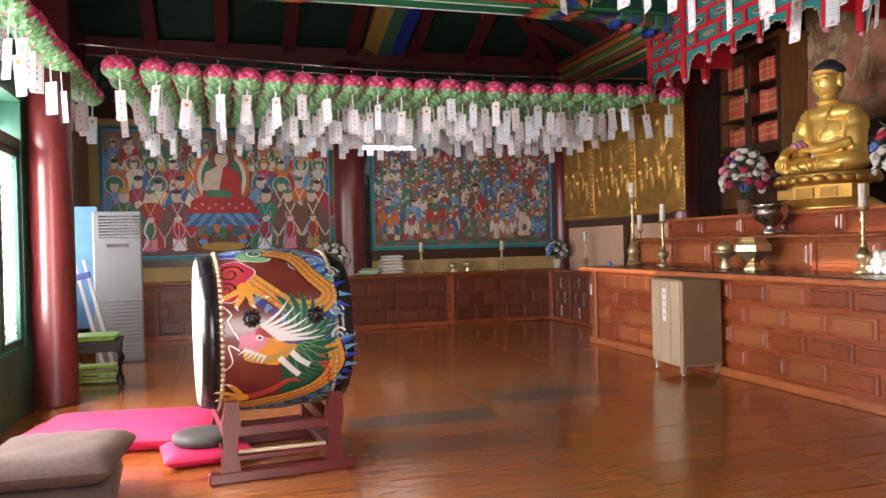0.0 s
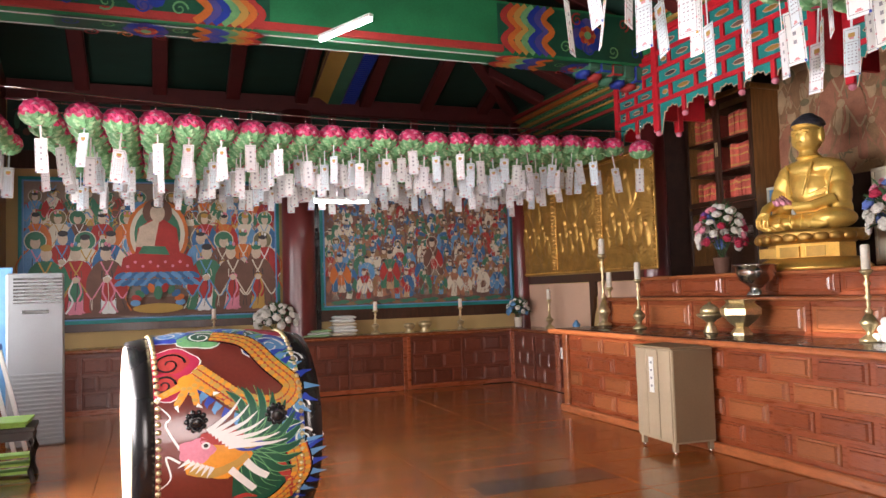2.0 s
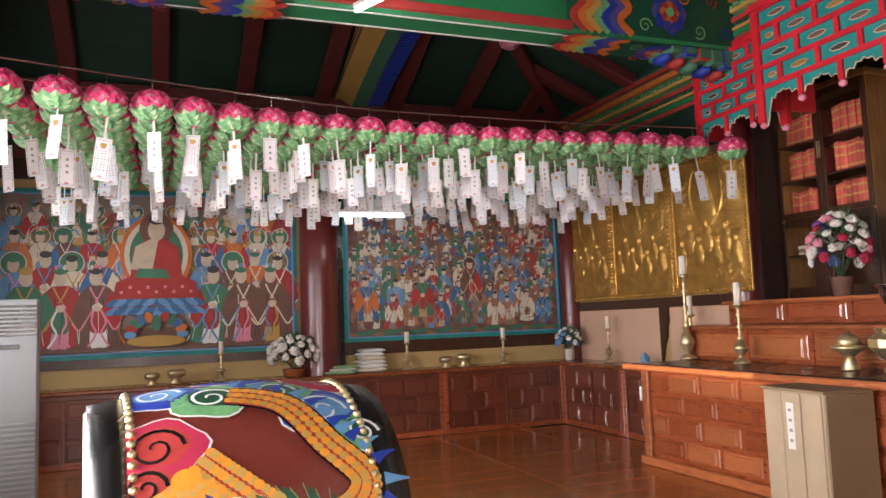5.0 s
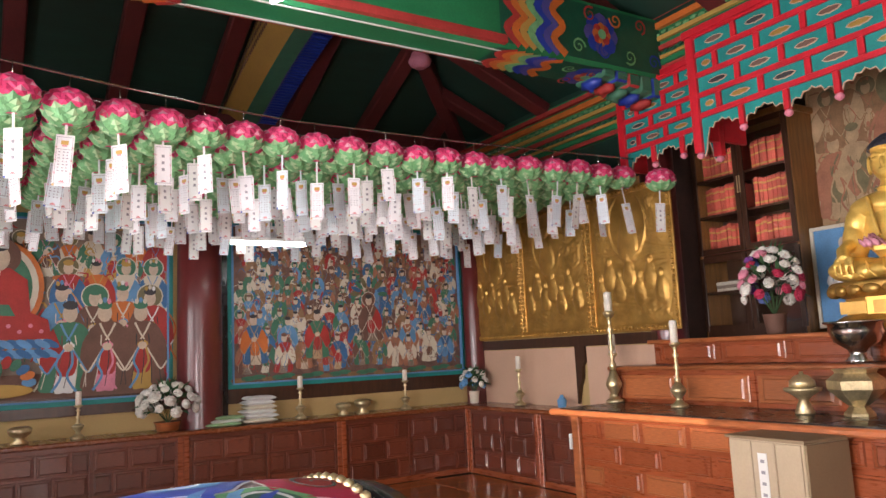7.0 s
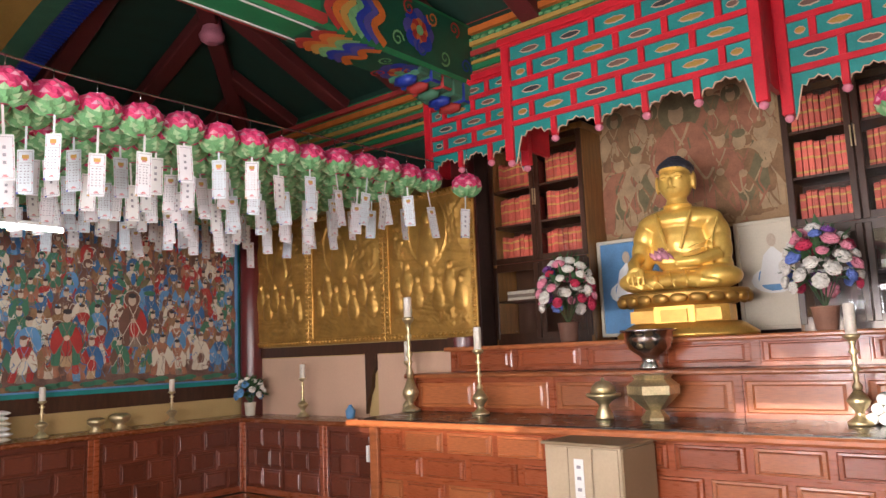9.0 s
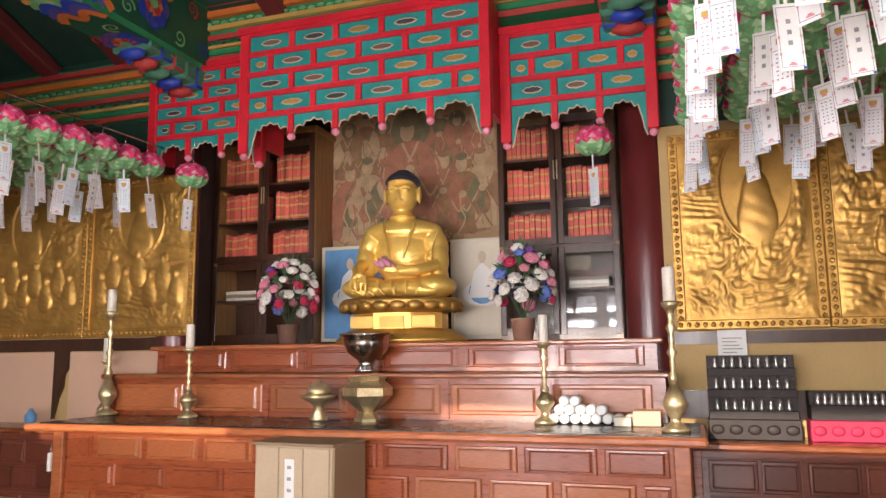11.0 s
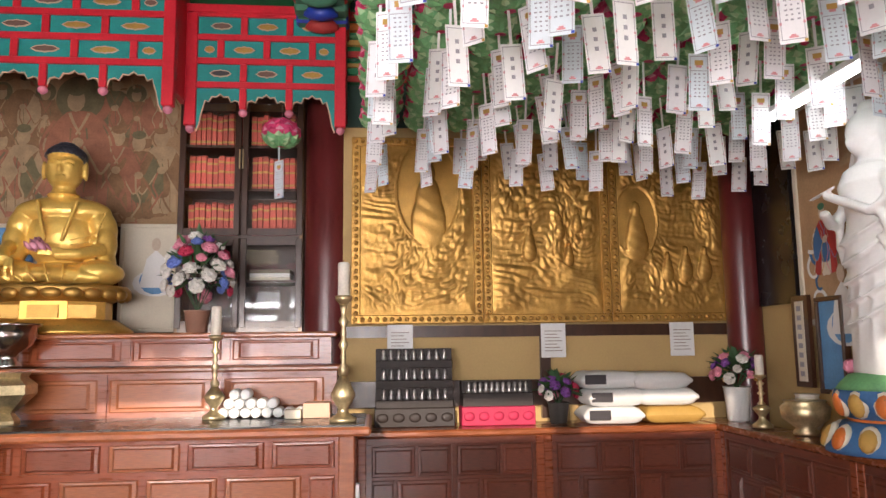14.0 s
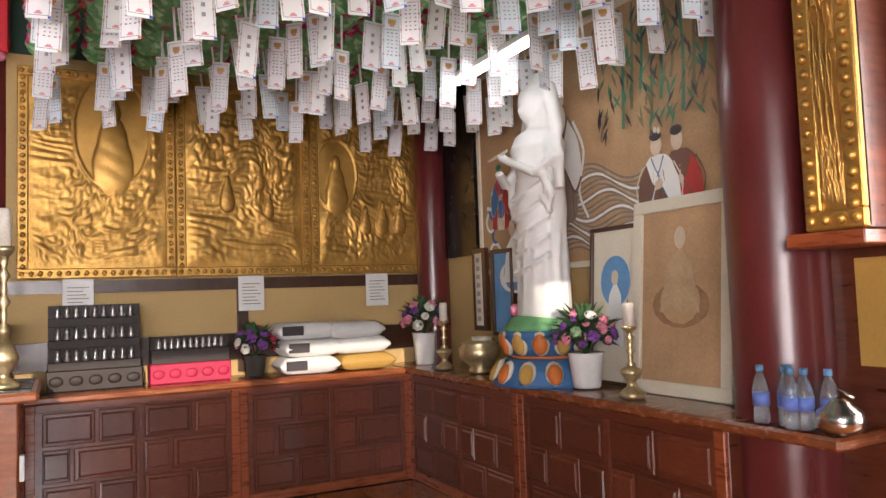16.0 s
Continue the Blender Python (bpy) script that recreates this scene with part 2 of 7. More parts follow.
def thing(name, label, category, m=None, group="", kind=""):
    ob = new(name)
    ob.empty_display_size = 0.05
    if m is not None:
        ob.matrix_basis = m
    return tagged(ob, label, category, group, kind)


def structure(name, bm, mats, label="", category="wall"):
    return tagged(part(name, bm, mats), label, category, kind="structure")


def prism(bm, outline, y0, y1, mi=0):
    """A flat outline in x and z, given thickness along y."""
    a = [bm.verts.new((x, y0, z)) for x, z in outline]
    b = [bm.verts.new((x, y1, z)) for x, z in outline]
    fs = [bm.faces.new(a), bm.faces.new(b[::-1])]
    for i in range(len(a)):
        j = (i + 1) % len(a)
        fs.append(bm.faces.new((a[j], a[i], b[i], b[j])))
    for f in fs:
        f.material_index = mi


def disc(bm, x, z, rx, rz, y, mi=0, n=14, y1=None, turn=0.0):
    ct, st = math.cos(turn), math.sin(turn)
    o = []
    for i in range(n):
        u, v = rx * math.cos(2 * math.pi * i / n), rz * math.sin(2 * math.pi * i / n)
        o.append((x + u * ct - v * st, z + u * st + v * ct))
    prism(bm, o, y, y + 0.002 if y1 is None else y1, mi)


ZUP_W = pose(0, 0, 0, 0, 0, -90)  # local front (-y) turned to face -x
ZUP_S = pose(0, 0, 0, 0, 0, 180)  # local front turned to face +y

# ---- structure ----
NORTH, EAST, BACK, SOUTH = 14.95, 6.85, 8.05, 3.5
structure("floor", bbox(-1.2, 1.0, -0.2, 8.2, 15.2, -0.012), M_GAP, "dark bed under the polished floor boards", "floor")
structure("wall_north", bbox(-1.2, NORTH, -0.1, 8.3, NORTH + 0.25, 6.6), M_WALLY, "yellow plastered end wall with dark timber rails", "wall")
structure("wall_east_a", bbox(EAST, 11.45, -0.1, EAST + 0.2, NORTH, 6.6), M_WALLY, "yellow plastered rear wall beside the altar", "wall")
structure("wall_east_b", bbox(EAST, SOUTH - 0.25, -0.1, EAST + 0.2, 6.85, 6.6), M_WALLY, "yellow plastered rear wall with dark rail", "wall")
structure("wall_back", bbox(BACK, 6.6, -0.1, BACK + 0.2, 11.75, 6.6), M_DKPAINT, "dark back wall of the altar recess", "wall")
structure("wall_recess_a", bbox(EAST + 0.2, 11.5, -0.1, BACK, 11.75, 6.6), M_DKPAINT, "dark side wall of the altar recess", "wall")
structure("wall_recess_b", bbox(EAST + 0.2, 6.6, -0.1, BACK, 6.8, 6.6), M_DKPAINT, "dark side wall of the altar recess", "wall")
structure("wall_south_a", bbox(2.9, SOUTH - 0.25, -0.1, EAST, SOUTH, 6.6), M_WALLY, "yellow plastered side wall behind the white statue", "wall")
bm = bmesh.new()
box(bm, 2.36, 3.45, -0.1, 2.9, 3.72, 6.6)
box(bm, -1.2, 3.45, -0.1, 0.0, 3.72, 6.6)
box(bm, 0.0, 3.45, 2.6, 2.36, 3.72, 6.6)
structure("wall_south_b", bm, M_DWOOD, "dark timber side wall with an open doorway", "wall")
bm = bmesh.new()
box(bm, WEST - 0.18, 3.72, -0.1, WEST, 9.9, 0.55)
box(bm, WEST - 0.18, 3.72, 2.62, WEST, 9.9, 2.78)
box(bm, WEST - 0.18, 3.72, 3.5, WEST, 9.9, 6.6)
# Infill added to shut the sun out above the transom.
box(bm, WEST - 0.14, 3.72, 2.7, WEST - 0.03, 8.4, 3.55)
for y in (3.76, 4.95, 6.35, 8.35, 9.8):
    box(bm, WEST - 0.16, y - 0.09, 0.55, WEST - 0.01, y + 0.09, 3.5)
# Transom gap and these breaks are made up to shape the sun patches.
for y in (4.95, 8.35):
    box(bm, WEST - 0.17, y - 0.1, 2.2, WEST - 0.02, y + 0.1, 2.62)
box(bm, WEST - 0.15, 3.72, 2.2, WEST - 0.02, 9.9, 2.3)
structure("wall_west_a", bm, [M_DKGREEN], "dark green timber window wall", "wall")
bm = bmesh.new()
box(bm, -1.1, 9.9, -0.1, -0.92, NORTH, 0.9)
box(bm, -1.1, 9.9, 2.5, -0.92, NORTH, 6.6)
box(bm, -1.1, 9.9, 0.9, -0.92, 10.9, 2.5)
box(bm, -1.1, 13.6, 0.9, -0.92, NORTH, 2.5)
box(bm, -1.1, 9.88, -0.1, WEST - 0.18, 9.9, 6.6)
structure("wall_west_b", bm, M_DWOOD, "dark timber wall beside the window", "wall")
structure("pavement", bbox(-30, -8, -0.25, -1.2, 30, -0.2), M_GREYP, "pale yard paving outside", "ground")
# Glowing sheet for the yard; its height keeps sun out of the lower windows.
structure("backdrop", bbox(-6.1, -4, -0.2, -6.0, 22, 3.37), M_OUT, "glowing sheet for the bright yard, cuts off the low sun", "backdrop")
bm = bmesh.new()
box(bm, -1.2, 0.9, -0.1, 3.2, 1.0, 3.2)
structure("wall_porch", bm, M_WALLY, "plain porch wall behind the doorway", "wall")


def lattice_window(y0, y1, z0, z1, x):
    t = thing("window_1", "green framed window with a diamond wire grille", "window", kind="structure")
    bm = bmesh.new()
    for a, b, c, d in ((y0, y0 + 0.06, z0, z1), (y1 - 0.06, y1, z0, z1), (y0, y1, z0, z0 + 0.06), (y0, y1, z1 - 0.06, z1)):
        box(bm, x - 0.04, a, c, x + 0.02, b, d, bevel=0.006)
    part("window_frame", bm, M_DKGREEN, t)
    bm = bmesh.new()
    s, n = 0.075, int((y1 - y0 + z1 - z0) / 0.075)
    for k in range(n):
        for sign in (1, -1):
            o = k * s
            ya, za = (y0 + min(o, y1 - y0), z0 + max(0, o - (y1 - y0)))
            L = min(z1 - za, ya - y0)
            if L > 0.02:
                pts = [(ya, za), (ya - L, za + L)]
                if sign < 0:
                    pts = [(y0 + y1 - p, q) for p, q in pts]
                tube(bm, [(x - 0.02, p, q) for p, q in pts], 0.005, 4)
    part("wire_grille", bm, M_WHITE, t, "white wire grille")


# Unseen board, added to keep the sun off the south cabinets.
structure("wall_west_c", bbox(WEST - 0.13, 3.95, 0.55, WEST - 0.03, 6.3, 2.22), M_DKGREEN, "unseen dark green board added to block sun below the transom", "wall")
for a, b in ((6.45, 7.35), (7.37, 8.26), (8.45, 9.08), (9.1, 9.71)):
    lattice_window(a, b, 0.57, 2.2, WEST - 0.05)
for a, b in ((8.45, 9.71),):
    lattice_window(a, b, 2.8, 3.5, WEST - 0.05)

# timber rails and boards on the walls
bm = bmesh.new()
box(bm, -0.9, NORTH - 0.04, 1.08, EAST, NORTH, 1.28)
box(bm, -0.9, NORTH - 0.05, 3.35, EAST, NORTH, 3.6)
structure("trim_north", bm, M_CASE, "dark timber rails on the wall", "rail")
bm = bmesh.new()
box(bm, EAST - 0.05, 11.45, 1.56, EAST, NORTH, 1.68)
box(bm, EAST - 0.05, SOUTH, 1.54, EAST, 6.85, 1.63)
box(bm, EAST - 0.05, SOUTH, 1.0, EAST, 6.85, 1.2)
box(bm, EAST - 0.05, 5.2, 0.9, EAST - 0.001, 5.28, 1.54)
structure("trim_east", bm, M_CASE, "dark timber rails under the gilded panels", "rail")
bm = bmesh.new()
for y0, y1 in ((11.5, 12.55), (12.72, 14.85)):
    box(bm, EAST - 0.03, y0, 0.86, EAST - 0.001, y1, 1.55)
structure("trim_peach", bm, M_PINKB, "pale peach wall boards", "wall board")
bm = bmesh.new()
prism(bm, [(0, 1.56), (0.16, 1.56), (0.16, 1.4), (0.11, 1.33), (0.1, 1.2), (0.05, 1.1), (0.0, 0.9)], 0, 0.05)
ob = structure("trim_bracket", bm, M_CASE, "dark scrolled timber bracket on the wall", "bracket")
ob.matrix_basis = Matrix.Translation((EAST - 0.06, 12.72, 0)) @ ZUP_W


def pillar(x, y, r, h=4.3, z0=0.0):
    bm = bmesh.new()
    lathe(bm, [(r * 1.02, 0), (r * 1.02, 0.02), (r, 0.05), (r * 0.99, h * 0.5), (r * 0.95, h)], 28)
    tagged(part("pillar", bm, M_PILLAR, m=pose(x, y, z0)), "round maroon painted timber pillar", "pillar", kind="structure")


for x, y, r in ((3.0, 14.78, 0.25), (6.75, 14.75, 0.14), (7.05, 6.98, 0.19), (7.0, 11.45, 0.19), (3.06, 3.76, 0.215), (6.7, 3.62, 0.14), (-0.46, 9.95, 0.185), (-0.6, 3.9, 0.2)):
    pillar(x, y, r)
tagged(part("pillar_board", bbox(3.26, 14.86, 0.9, 3.34, NORTH, 3.4), M_BLACK), "dark board beside the pillar", "board", kind="structure")

# ---- roof ----
EAVE, SLOPE = 4.55, 0.42
RX, RY = (EAST + 0.0), NORTH
bm = bmesh.new()
MIDY, MIDX = 9.2, 2.6
rz = lambda d: EAVE + SLOPE * d
top = rz(4.2)
N0 = [(-1.1, RY, EAVE), (RX, RY, EAVE), (RX - 4.2, RY - 4.2, top), (-1.1 + 0.5, RY - 4.2, top)]
E0 = [(RX, RY, EAVE), (RX, SOUTH, EAVE), (RX - 4.2, SOUTH + 4.2, top), (RX - 4.2, RY - 4.2, top)]
S0 = [(RX, SOUTH, EAVE), (-1.1, SOUTH, EAVE), (-0.6, SOUTH + 4.2, top), (RX - 4.2, SOUTH + 4.2, top)]
W0 = [(-0.6, SOUTH + 4.2, top), (-0.6, RY - 4.2, top), (RX - 4.2, RY - 4.2, top), (RX - 4.2, SOUTH + 4.2, top)]
for q in (N0, E0, S0, W0):
    lo = [bm.verts.new(p) for p in q]
    hi = [bm.verts.new((p[0], p[1], p[2] + 0.12)) for p in q]
    bm.faces.new(lo)
    bm.faces.new(hi)
    for i in range(4):
        bm.faces.new((lo[i], lo[(i + 1) % 4], hi[(i + 1) % 4], hi[i]))
box(bm, -1.2, 3.2, 6.6, 8.3, 15.2, 6.7)
box(bm, -1.2, 0.9, 3.2, 3.2, 3.5, 3.3)
box(bm, RX, 6.6, 4.6, 8.3, 11.75, 4.7)
structure("ceiling", bm, M_DGREEN, "dark green boarded sloping roof underside", "ceiling")


def beam_between(a, b, wd, ht, mats, name="rafter", label="maroon painted rafter", mi=None):
    a, b = Vector(a), Vector(b)
    d = b - a
    q = d.to_track_quat("X", "Z")
    bm = bmesh.new()
    L = d.length
    box(bm, 0, -wd / 2, -ht, L, wd / 2, 0, bevel=0.015)
    ob = part(name, bm, mats, m=Matrix.Translation(a) @ q.to_matrix().to_4x4())
    return tagged(ob, label, name, kind="structure")


for k in range(9):
    x = 0.03 + 1.02 * k
    d = min(4.2, RX - x) if x > RX - 4.2 else 4.2
    if d > 0.3:
        beam_between((x, RY - 0.05, EAVE + 0.0), (x, RY - d, rz(d) - 0.02), 0.2, 0.14, M_MAROON)
for k in range(11):
    y = SOUTH + 0.9 + 0.95 * k
    d = min(4.2, RY - y, y - SOUTH)
    if d > 0.3:
        beam_between((RX - 0.05, y, EAVE), (RX - d, y, rz(d) - 0.02), 0.2, 0.14, M_MAROON)
for sy, y0 in ((-1, RY), (1, SOUTH)):
    beam_between((RX, y0, EAVE + 0.02), (RX - 4.2, y0 + sy * 4.2, top + 0.02), 0.18, 0.2, M_MAROON, "hip_rafter", "maroon hip rafter at the roof corner")
bm = bmesh.new()
lathe(bm, [(0.06, 0), (0.12, 0.04), (0.14, 0.09), (0.11, 0.14), (0.08, 0.34)], 16)
tagged(part("rafter_boss", bm, M_FPINK, m=pose(5.2, 13.28, 4.9)), "pink-red turned boss under the hip rafter", "boss", kind="structure")

# long plates at the wall heads
bm = bmesh.new()
box(bm, -0.9, NORTH - 0.16, 4.3, EAST, NORTH, 4.56, 0, 0.01)
box(bm, -0.9, NORTH - 0.06, 3.6, EAST, NORTH - 0.0, 4.3, 1)
for k in range(11):
    x = -0.5 + 0.68 * k
    box(bm, x - 0.06, NORTH - 0.1, 3.6, x + 0.06, NORTH - 0.05, 4.3, 0)
    for s in (-1, 1):
        disc(bm, x + s * 0.16, 4.05, 0.07, 0.07, NORTH - 0.068, 2)
        disc(bm, x + s * 0.16, 3.85, 0.05, 0.05, NORTH - 0.068, 3)
        disc(bm, x + s * 0.28, 4.0, 0.035, 0.12, NORTH - 0.068, 4)
structure("plate_north", bm, [M_MAROON, M_DGREEN, M_DKGREEN, M_PBROWN, M_PGREEN], "dark green wall plate with painted scroll pattern", "wall plate")


def banded_plate(name, y0, y1, z0, x=EAST - 0.1):
    t = thing(name, "green timber plate with red and yellow painted bands", "wall plate", kind="structure")
    part("core", bbox(x, y0, z0, EAST, y1, z0 + 0.62), M_GREEN, t)
    for dz, h, m in ((0.0, 0.05, M_PRED), (0.06, 0.05, M_GREEN), (0.12, 0.03, M_YELLOW), (0.2, 0.05, M_PRED), (0.3, 0.04, M_YELLOW), (0.42, 0.06, M_ORANGE), (0.52, 0.05, M_PRED)):
        part("painted_band", bbox(x - 0.012 - dz * 0.1, y0, z0 + dz, x, y1, z0 + dz + h), m, t)
    bm = bmesh.new()
    n = int((y1 - y0) / 0.09)
    for zz, mi in ((0.165, 0), (0.36, 1)):
        for k in range(n):
            y = y0 + (k + 0.5) * (y1 - y0) / n
            ball(bm, (x - 0.03, y, z0 + zz + 0.012 * (k % 2)), (0.012, 0.046, 0.02), mi, sub=1)
    part("wave_pattern", bm, [M_DKGREEN, M_LEAF], t)


banded_plate("plate_east_a", 11.3, 14.9, 3.85)
banded_plate("plate_east_b", 3.5, 6.9, 3.6)
banded_plate("plate_altar", 6.8, 11.4, 4.2, EAST - 0.35)


def swirl(cx, cz, r, turns=1.6, n=22, a0=0.0, sign=1):
    return [(cx + sign * r * (1 - 0.85 * i / n) * math.cos(a0 + 2 * math.pi * turns * i / n), cz + r * (1 - 0.85 * i / n) * math.sin(a0 + 2 * math.pi * turns * i / n)) for i in range(n + 1)]


def ribbon(bm, pts, wd, at, lift, mi, taper=0.25, waist=None):
    """A painted stroke: pts in two measures, laid on a surface by at(u, v, lift)."""
    row = []
    n = len(pts)
    for i, (u, v) in enumerate(pts):
        u0, v0 = pts[max(0, i - 1)]
        u1, v1 = pts[min(n - 1, i + 1)]
        d = math.hypot(u1 - u0, v1 - v0) or 1
        nx, nz = -(v1 - v0) / d, (u1 - u0) / d
        f = i / (n - 1)
        h = wd / 2 * (1 - (1 - taper) * f) if waist is None else wd / 2 * (taper + (1 - taper) * math.sin(math.pi * f))
        row.append((bm.verts.new(at(u + nx * h, v + nz * h, lift)), bm.verts.new(at(u - nx * h, v - nz * h, lift))))
    for a, b in zip(row, row[1:]):
        f = bm.faces.new((a[0], b[0], b[1], a[1]))
        f.material_index = mi


def smooth_line(pts, n=8):
    out = []
    for i in range(len(pts) - 1):
        p0, p1, p2, p3 = (Vector(pts[max(0, min(len(pts) - 1, i + k))]) for k in (-1, 0, 1, 2))
        for j in range(n):
            t = j / n
            q = 0.5 * (2 * p1 + (p2 - p0) * t + (2 * p0 - 5 * p1 + 4 * p2 - p3) * t * t + (3 * p1 - p0 - 3 * p2 + p3) * t ** 3)
            out.append((q.x, q.y))
    out.append(tuple(pts[-1]))
    return out


def patch(bm, outline, at, lift, mi):
    f = bm.faces.new([bm.verts.new(at(u, v, lift)) for u, v in outline])
    f.material_index = mi


def great_beam(y, label):
    """Painted cross beam along x: green belly, red edges, banded and flowered end."""
    t = thing("cross_beam", label, "beam", kind="structure")
    z0, z1, hw = 4.12, 4.72, 0.24
    bm = bmesh.new()
    prof = [(-hw, z0 + 0.1), (-hw + 0.07, z0), (hw - 0.07, z0), (hw, z0 + 0.1), (hw, z1), (-hw, z1)]
    a = [bm.verts.new((WEST, y + u, v)) for u, v in prof]
    b = [bm.verts.new((6.55, y + u, v)) for u, v in prof]
    bm.faces.new(a)
    bm.faces.new(b)
    for i in range(6):
        bm.faces.new((a[i], a[(i + 1) % 6], b[(i + 1) % 6], b[i]))
    part("core", bm, M_GREEN, t)
    for s in (-1, 1):
        part("edge_band", bbox(WEST, y + s * (hw - 0.03) - 0.035, z0 + 0.03, 4.62, y + s * (hw - 0.03) + 0.035, z0 + 0.1), M_PRED, t)
        part("edge_band", bbox(WEST, y + s * (hw - 0.1) - 0.01, z0 - 0.006, 4.62, y + s * (hw - 0.1) + 0.01, z0 + 0.02), M_WHITE, t)
    for e0, sg in ((4.55, 1), (2.05, -1)):
        bm = bmesh.new()
        cols = [0, 1, 2, 3, 4, 5, 1]
        under = lambda u, v, h: Vector((u, y + v, z0 - h))
        south = lambda u, v, h: Vector((u, y - hw - h, z0 + 0.3 + v))
        north = lambda u, v, h: Vector((u, y + hw + h, z0 + 0.3 + v))
        for at, hv in ((under, 0.2), (south, 0.27), (north, 0.27)):
            patch(bm, [(e0, -hv), (e0 + sg * 1.95, -hv), (e0 + sg * 1.95, hv), (e0, hv)], at, 0.004, 6)
            for k, c in enumerate(cols):
                zig = [(-hv, 0.1), (-hv * 0.5, -0.03), (0, 0.08), (hv * 0.5, -0.03), (hv, 0.1)]
                ribbon(bm, smooth_line([(e0 + sg * (0.1 + 0.085 * k + u), v) for v, u in zig], 5), 0.075, at, 0.006 + 0.001 * k, c, 1.0)
            fx = e0 + sg * 1.15
            for r, c, lf in ((0.2, 7, 0.014), (0.11, 0, 0.02)):
                for k in range(8):
                    an = 2 * math.pi * k / 8
                    cx, cz = fx + r * 0.65 * math.cos(an), r * 0.65 * math.sin(an)
                    patch(bm, [(cx + r * 0.42 * math.cos(q * 0.785), cz + r * 0.42 * math.sin(q * 0.785)) for q in range(8)], at, lf + 0.0005 * k, c if k % 2 else (5 if c == 7 else 1))
            patch(bm, [(fx + 0.05 * math.cos(q * 0.785), 0.05 * math.sin(q * 0.785)) for q in range(8)], at, 0.028, 3)
            for k in range(7):
                sx, sv = e0 + sg * (0.85 + 0.16 * k), (hv * 0.62) * (1 if k % 2 else -1)
                ribbon(bm, swirl(sx, sv, 0.08, 1.4, 16, k), 0.022, at, 0.03, (3, 0, 4, 1)[k % 4], 0.5)
        part("painted_end", bm, [M_PRED, M_ORANGE, M_YELLOW, M_LEAF, M_BLUE, M_VIOLET, M_DKGREEN, M_BLUE], t, "many-coloured painted bands and flower")
    bm = bmesh.new()
    for k in range(6):
        a = k / 5
        box(bm, 5.75 + 0.16 * k, y - 0.2, 4.06 - 0.03 * k, 5.91 + 0.16 * k, y + 0.2, 4.14, k % 3, 0.02)
        ball(bm, (5.78 + 0.16 * k, y, 4.04 - 0.03 * k), (0.08, 0.15, 0.06), (k + 1) % 3, sub=1)
    part("carved_bracket", bm, [M_PGREEN, M_BLUE, M_PRED], t, "carved and painted beam bracket")


great_beam(11.05, "painted green cross beam with flowered ends")
great_beam(7.0, "painted green cross beam with flowered ends")


def tie_beam():
    t = thing("tie_beam", "raking tie beam painted yellow, green and violet", "beam", pose(3.6, 0, 0), kind="structure")
    a, b = Vector((0, NORTH, 4.42)), Vector((0, 11.1, 5.1))
    secs = [(-0.32, 0.5), (-0.32, 0.14), (-0.1, 0.0), (0.1, 0.0), (0.32, 0.14), (0.32, 0.5)]
    n = 26
    bm = bmesh.new()
    rows = []
    for i in range(n + 1):
        f = i / n
        c = a.lerp(b, f) + Vector((0, 0, 0.12 * math.sin(math.pi * f)))
        rows.append([bm.verts.new((u, c.y, c.z + v)) for u, v in secs])
    for r0, r1 in zip(rows, rows[1:]):
        for i in range(5):
            f = bm.faces.new((r0[i], r0[i + 1], r1[i + 1], r1[i]))
            f.material_index = (0, 0, 1, 2, 2)[i]
    bm.faces.new(rows[0])
    bm.faces.new(rows[-1])
    part("core", bm, [M_YELLOW, M_PGREEN, M_VIOLET], t)
    bm = bmesh.new()
    for i in range(70):
        f = (i + 0.5) / 70
        c = a.lerp(b, f) + Vector((0, 0, 0.12 * math.sin(math.pi * f)))
        box(bm, 0.11, c.y - 0.012, c.z + 0.01, 0.33, c.y + 0.012, c.z + 0.4, 0)
        for r in range(4):
            ball(bm, (-0.32, c.y + 0.014 * (r % 2), c.z + 0.15 + 0.1 * r), (0.012, 0.02, 0.032), 1, sub=1)
    part("painted_pattern", bm, [M_BLUE, M_PBROWN], t)


tie_beam()


# ---- built-in cabinets ----
def raised_panel(mat, name):
    bm = bmesh.new()
    b = 0.03
    o = [(-0.5, -0.5), (0.5, -0.5), (0.5, 0.5), (-0.5, 0.5)]
    lv = [(1.0, 0.0), (0.96, -0.4), (0.86, -0.45), (0.8, -1.0)]
    rings = [[bm.verts.new((x * s, y, z * (1 - (1 - s) * 1.6))) for x, z in o] for s, y in lv]
    for p, q in zip(rings, rings[1:]):
        for i in range(4):
            bm.faces.new((p[i], p[(i + 1) % 4], q[(i + 1) % 4], q[i]))
    bm.faces.new(rings[-1])
    return mesh_of(name, bm, mat)


PANEL_D, PANEL_M, PANEL_L = raised_panel(M_DWOOD, "panel"), raised_panel(M_WOOD, "panel"), raised_panel(M_WOODL, "panel")


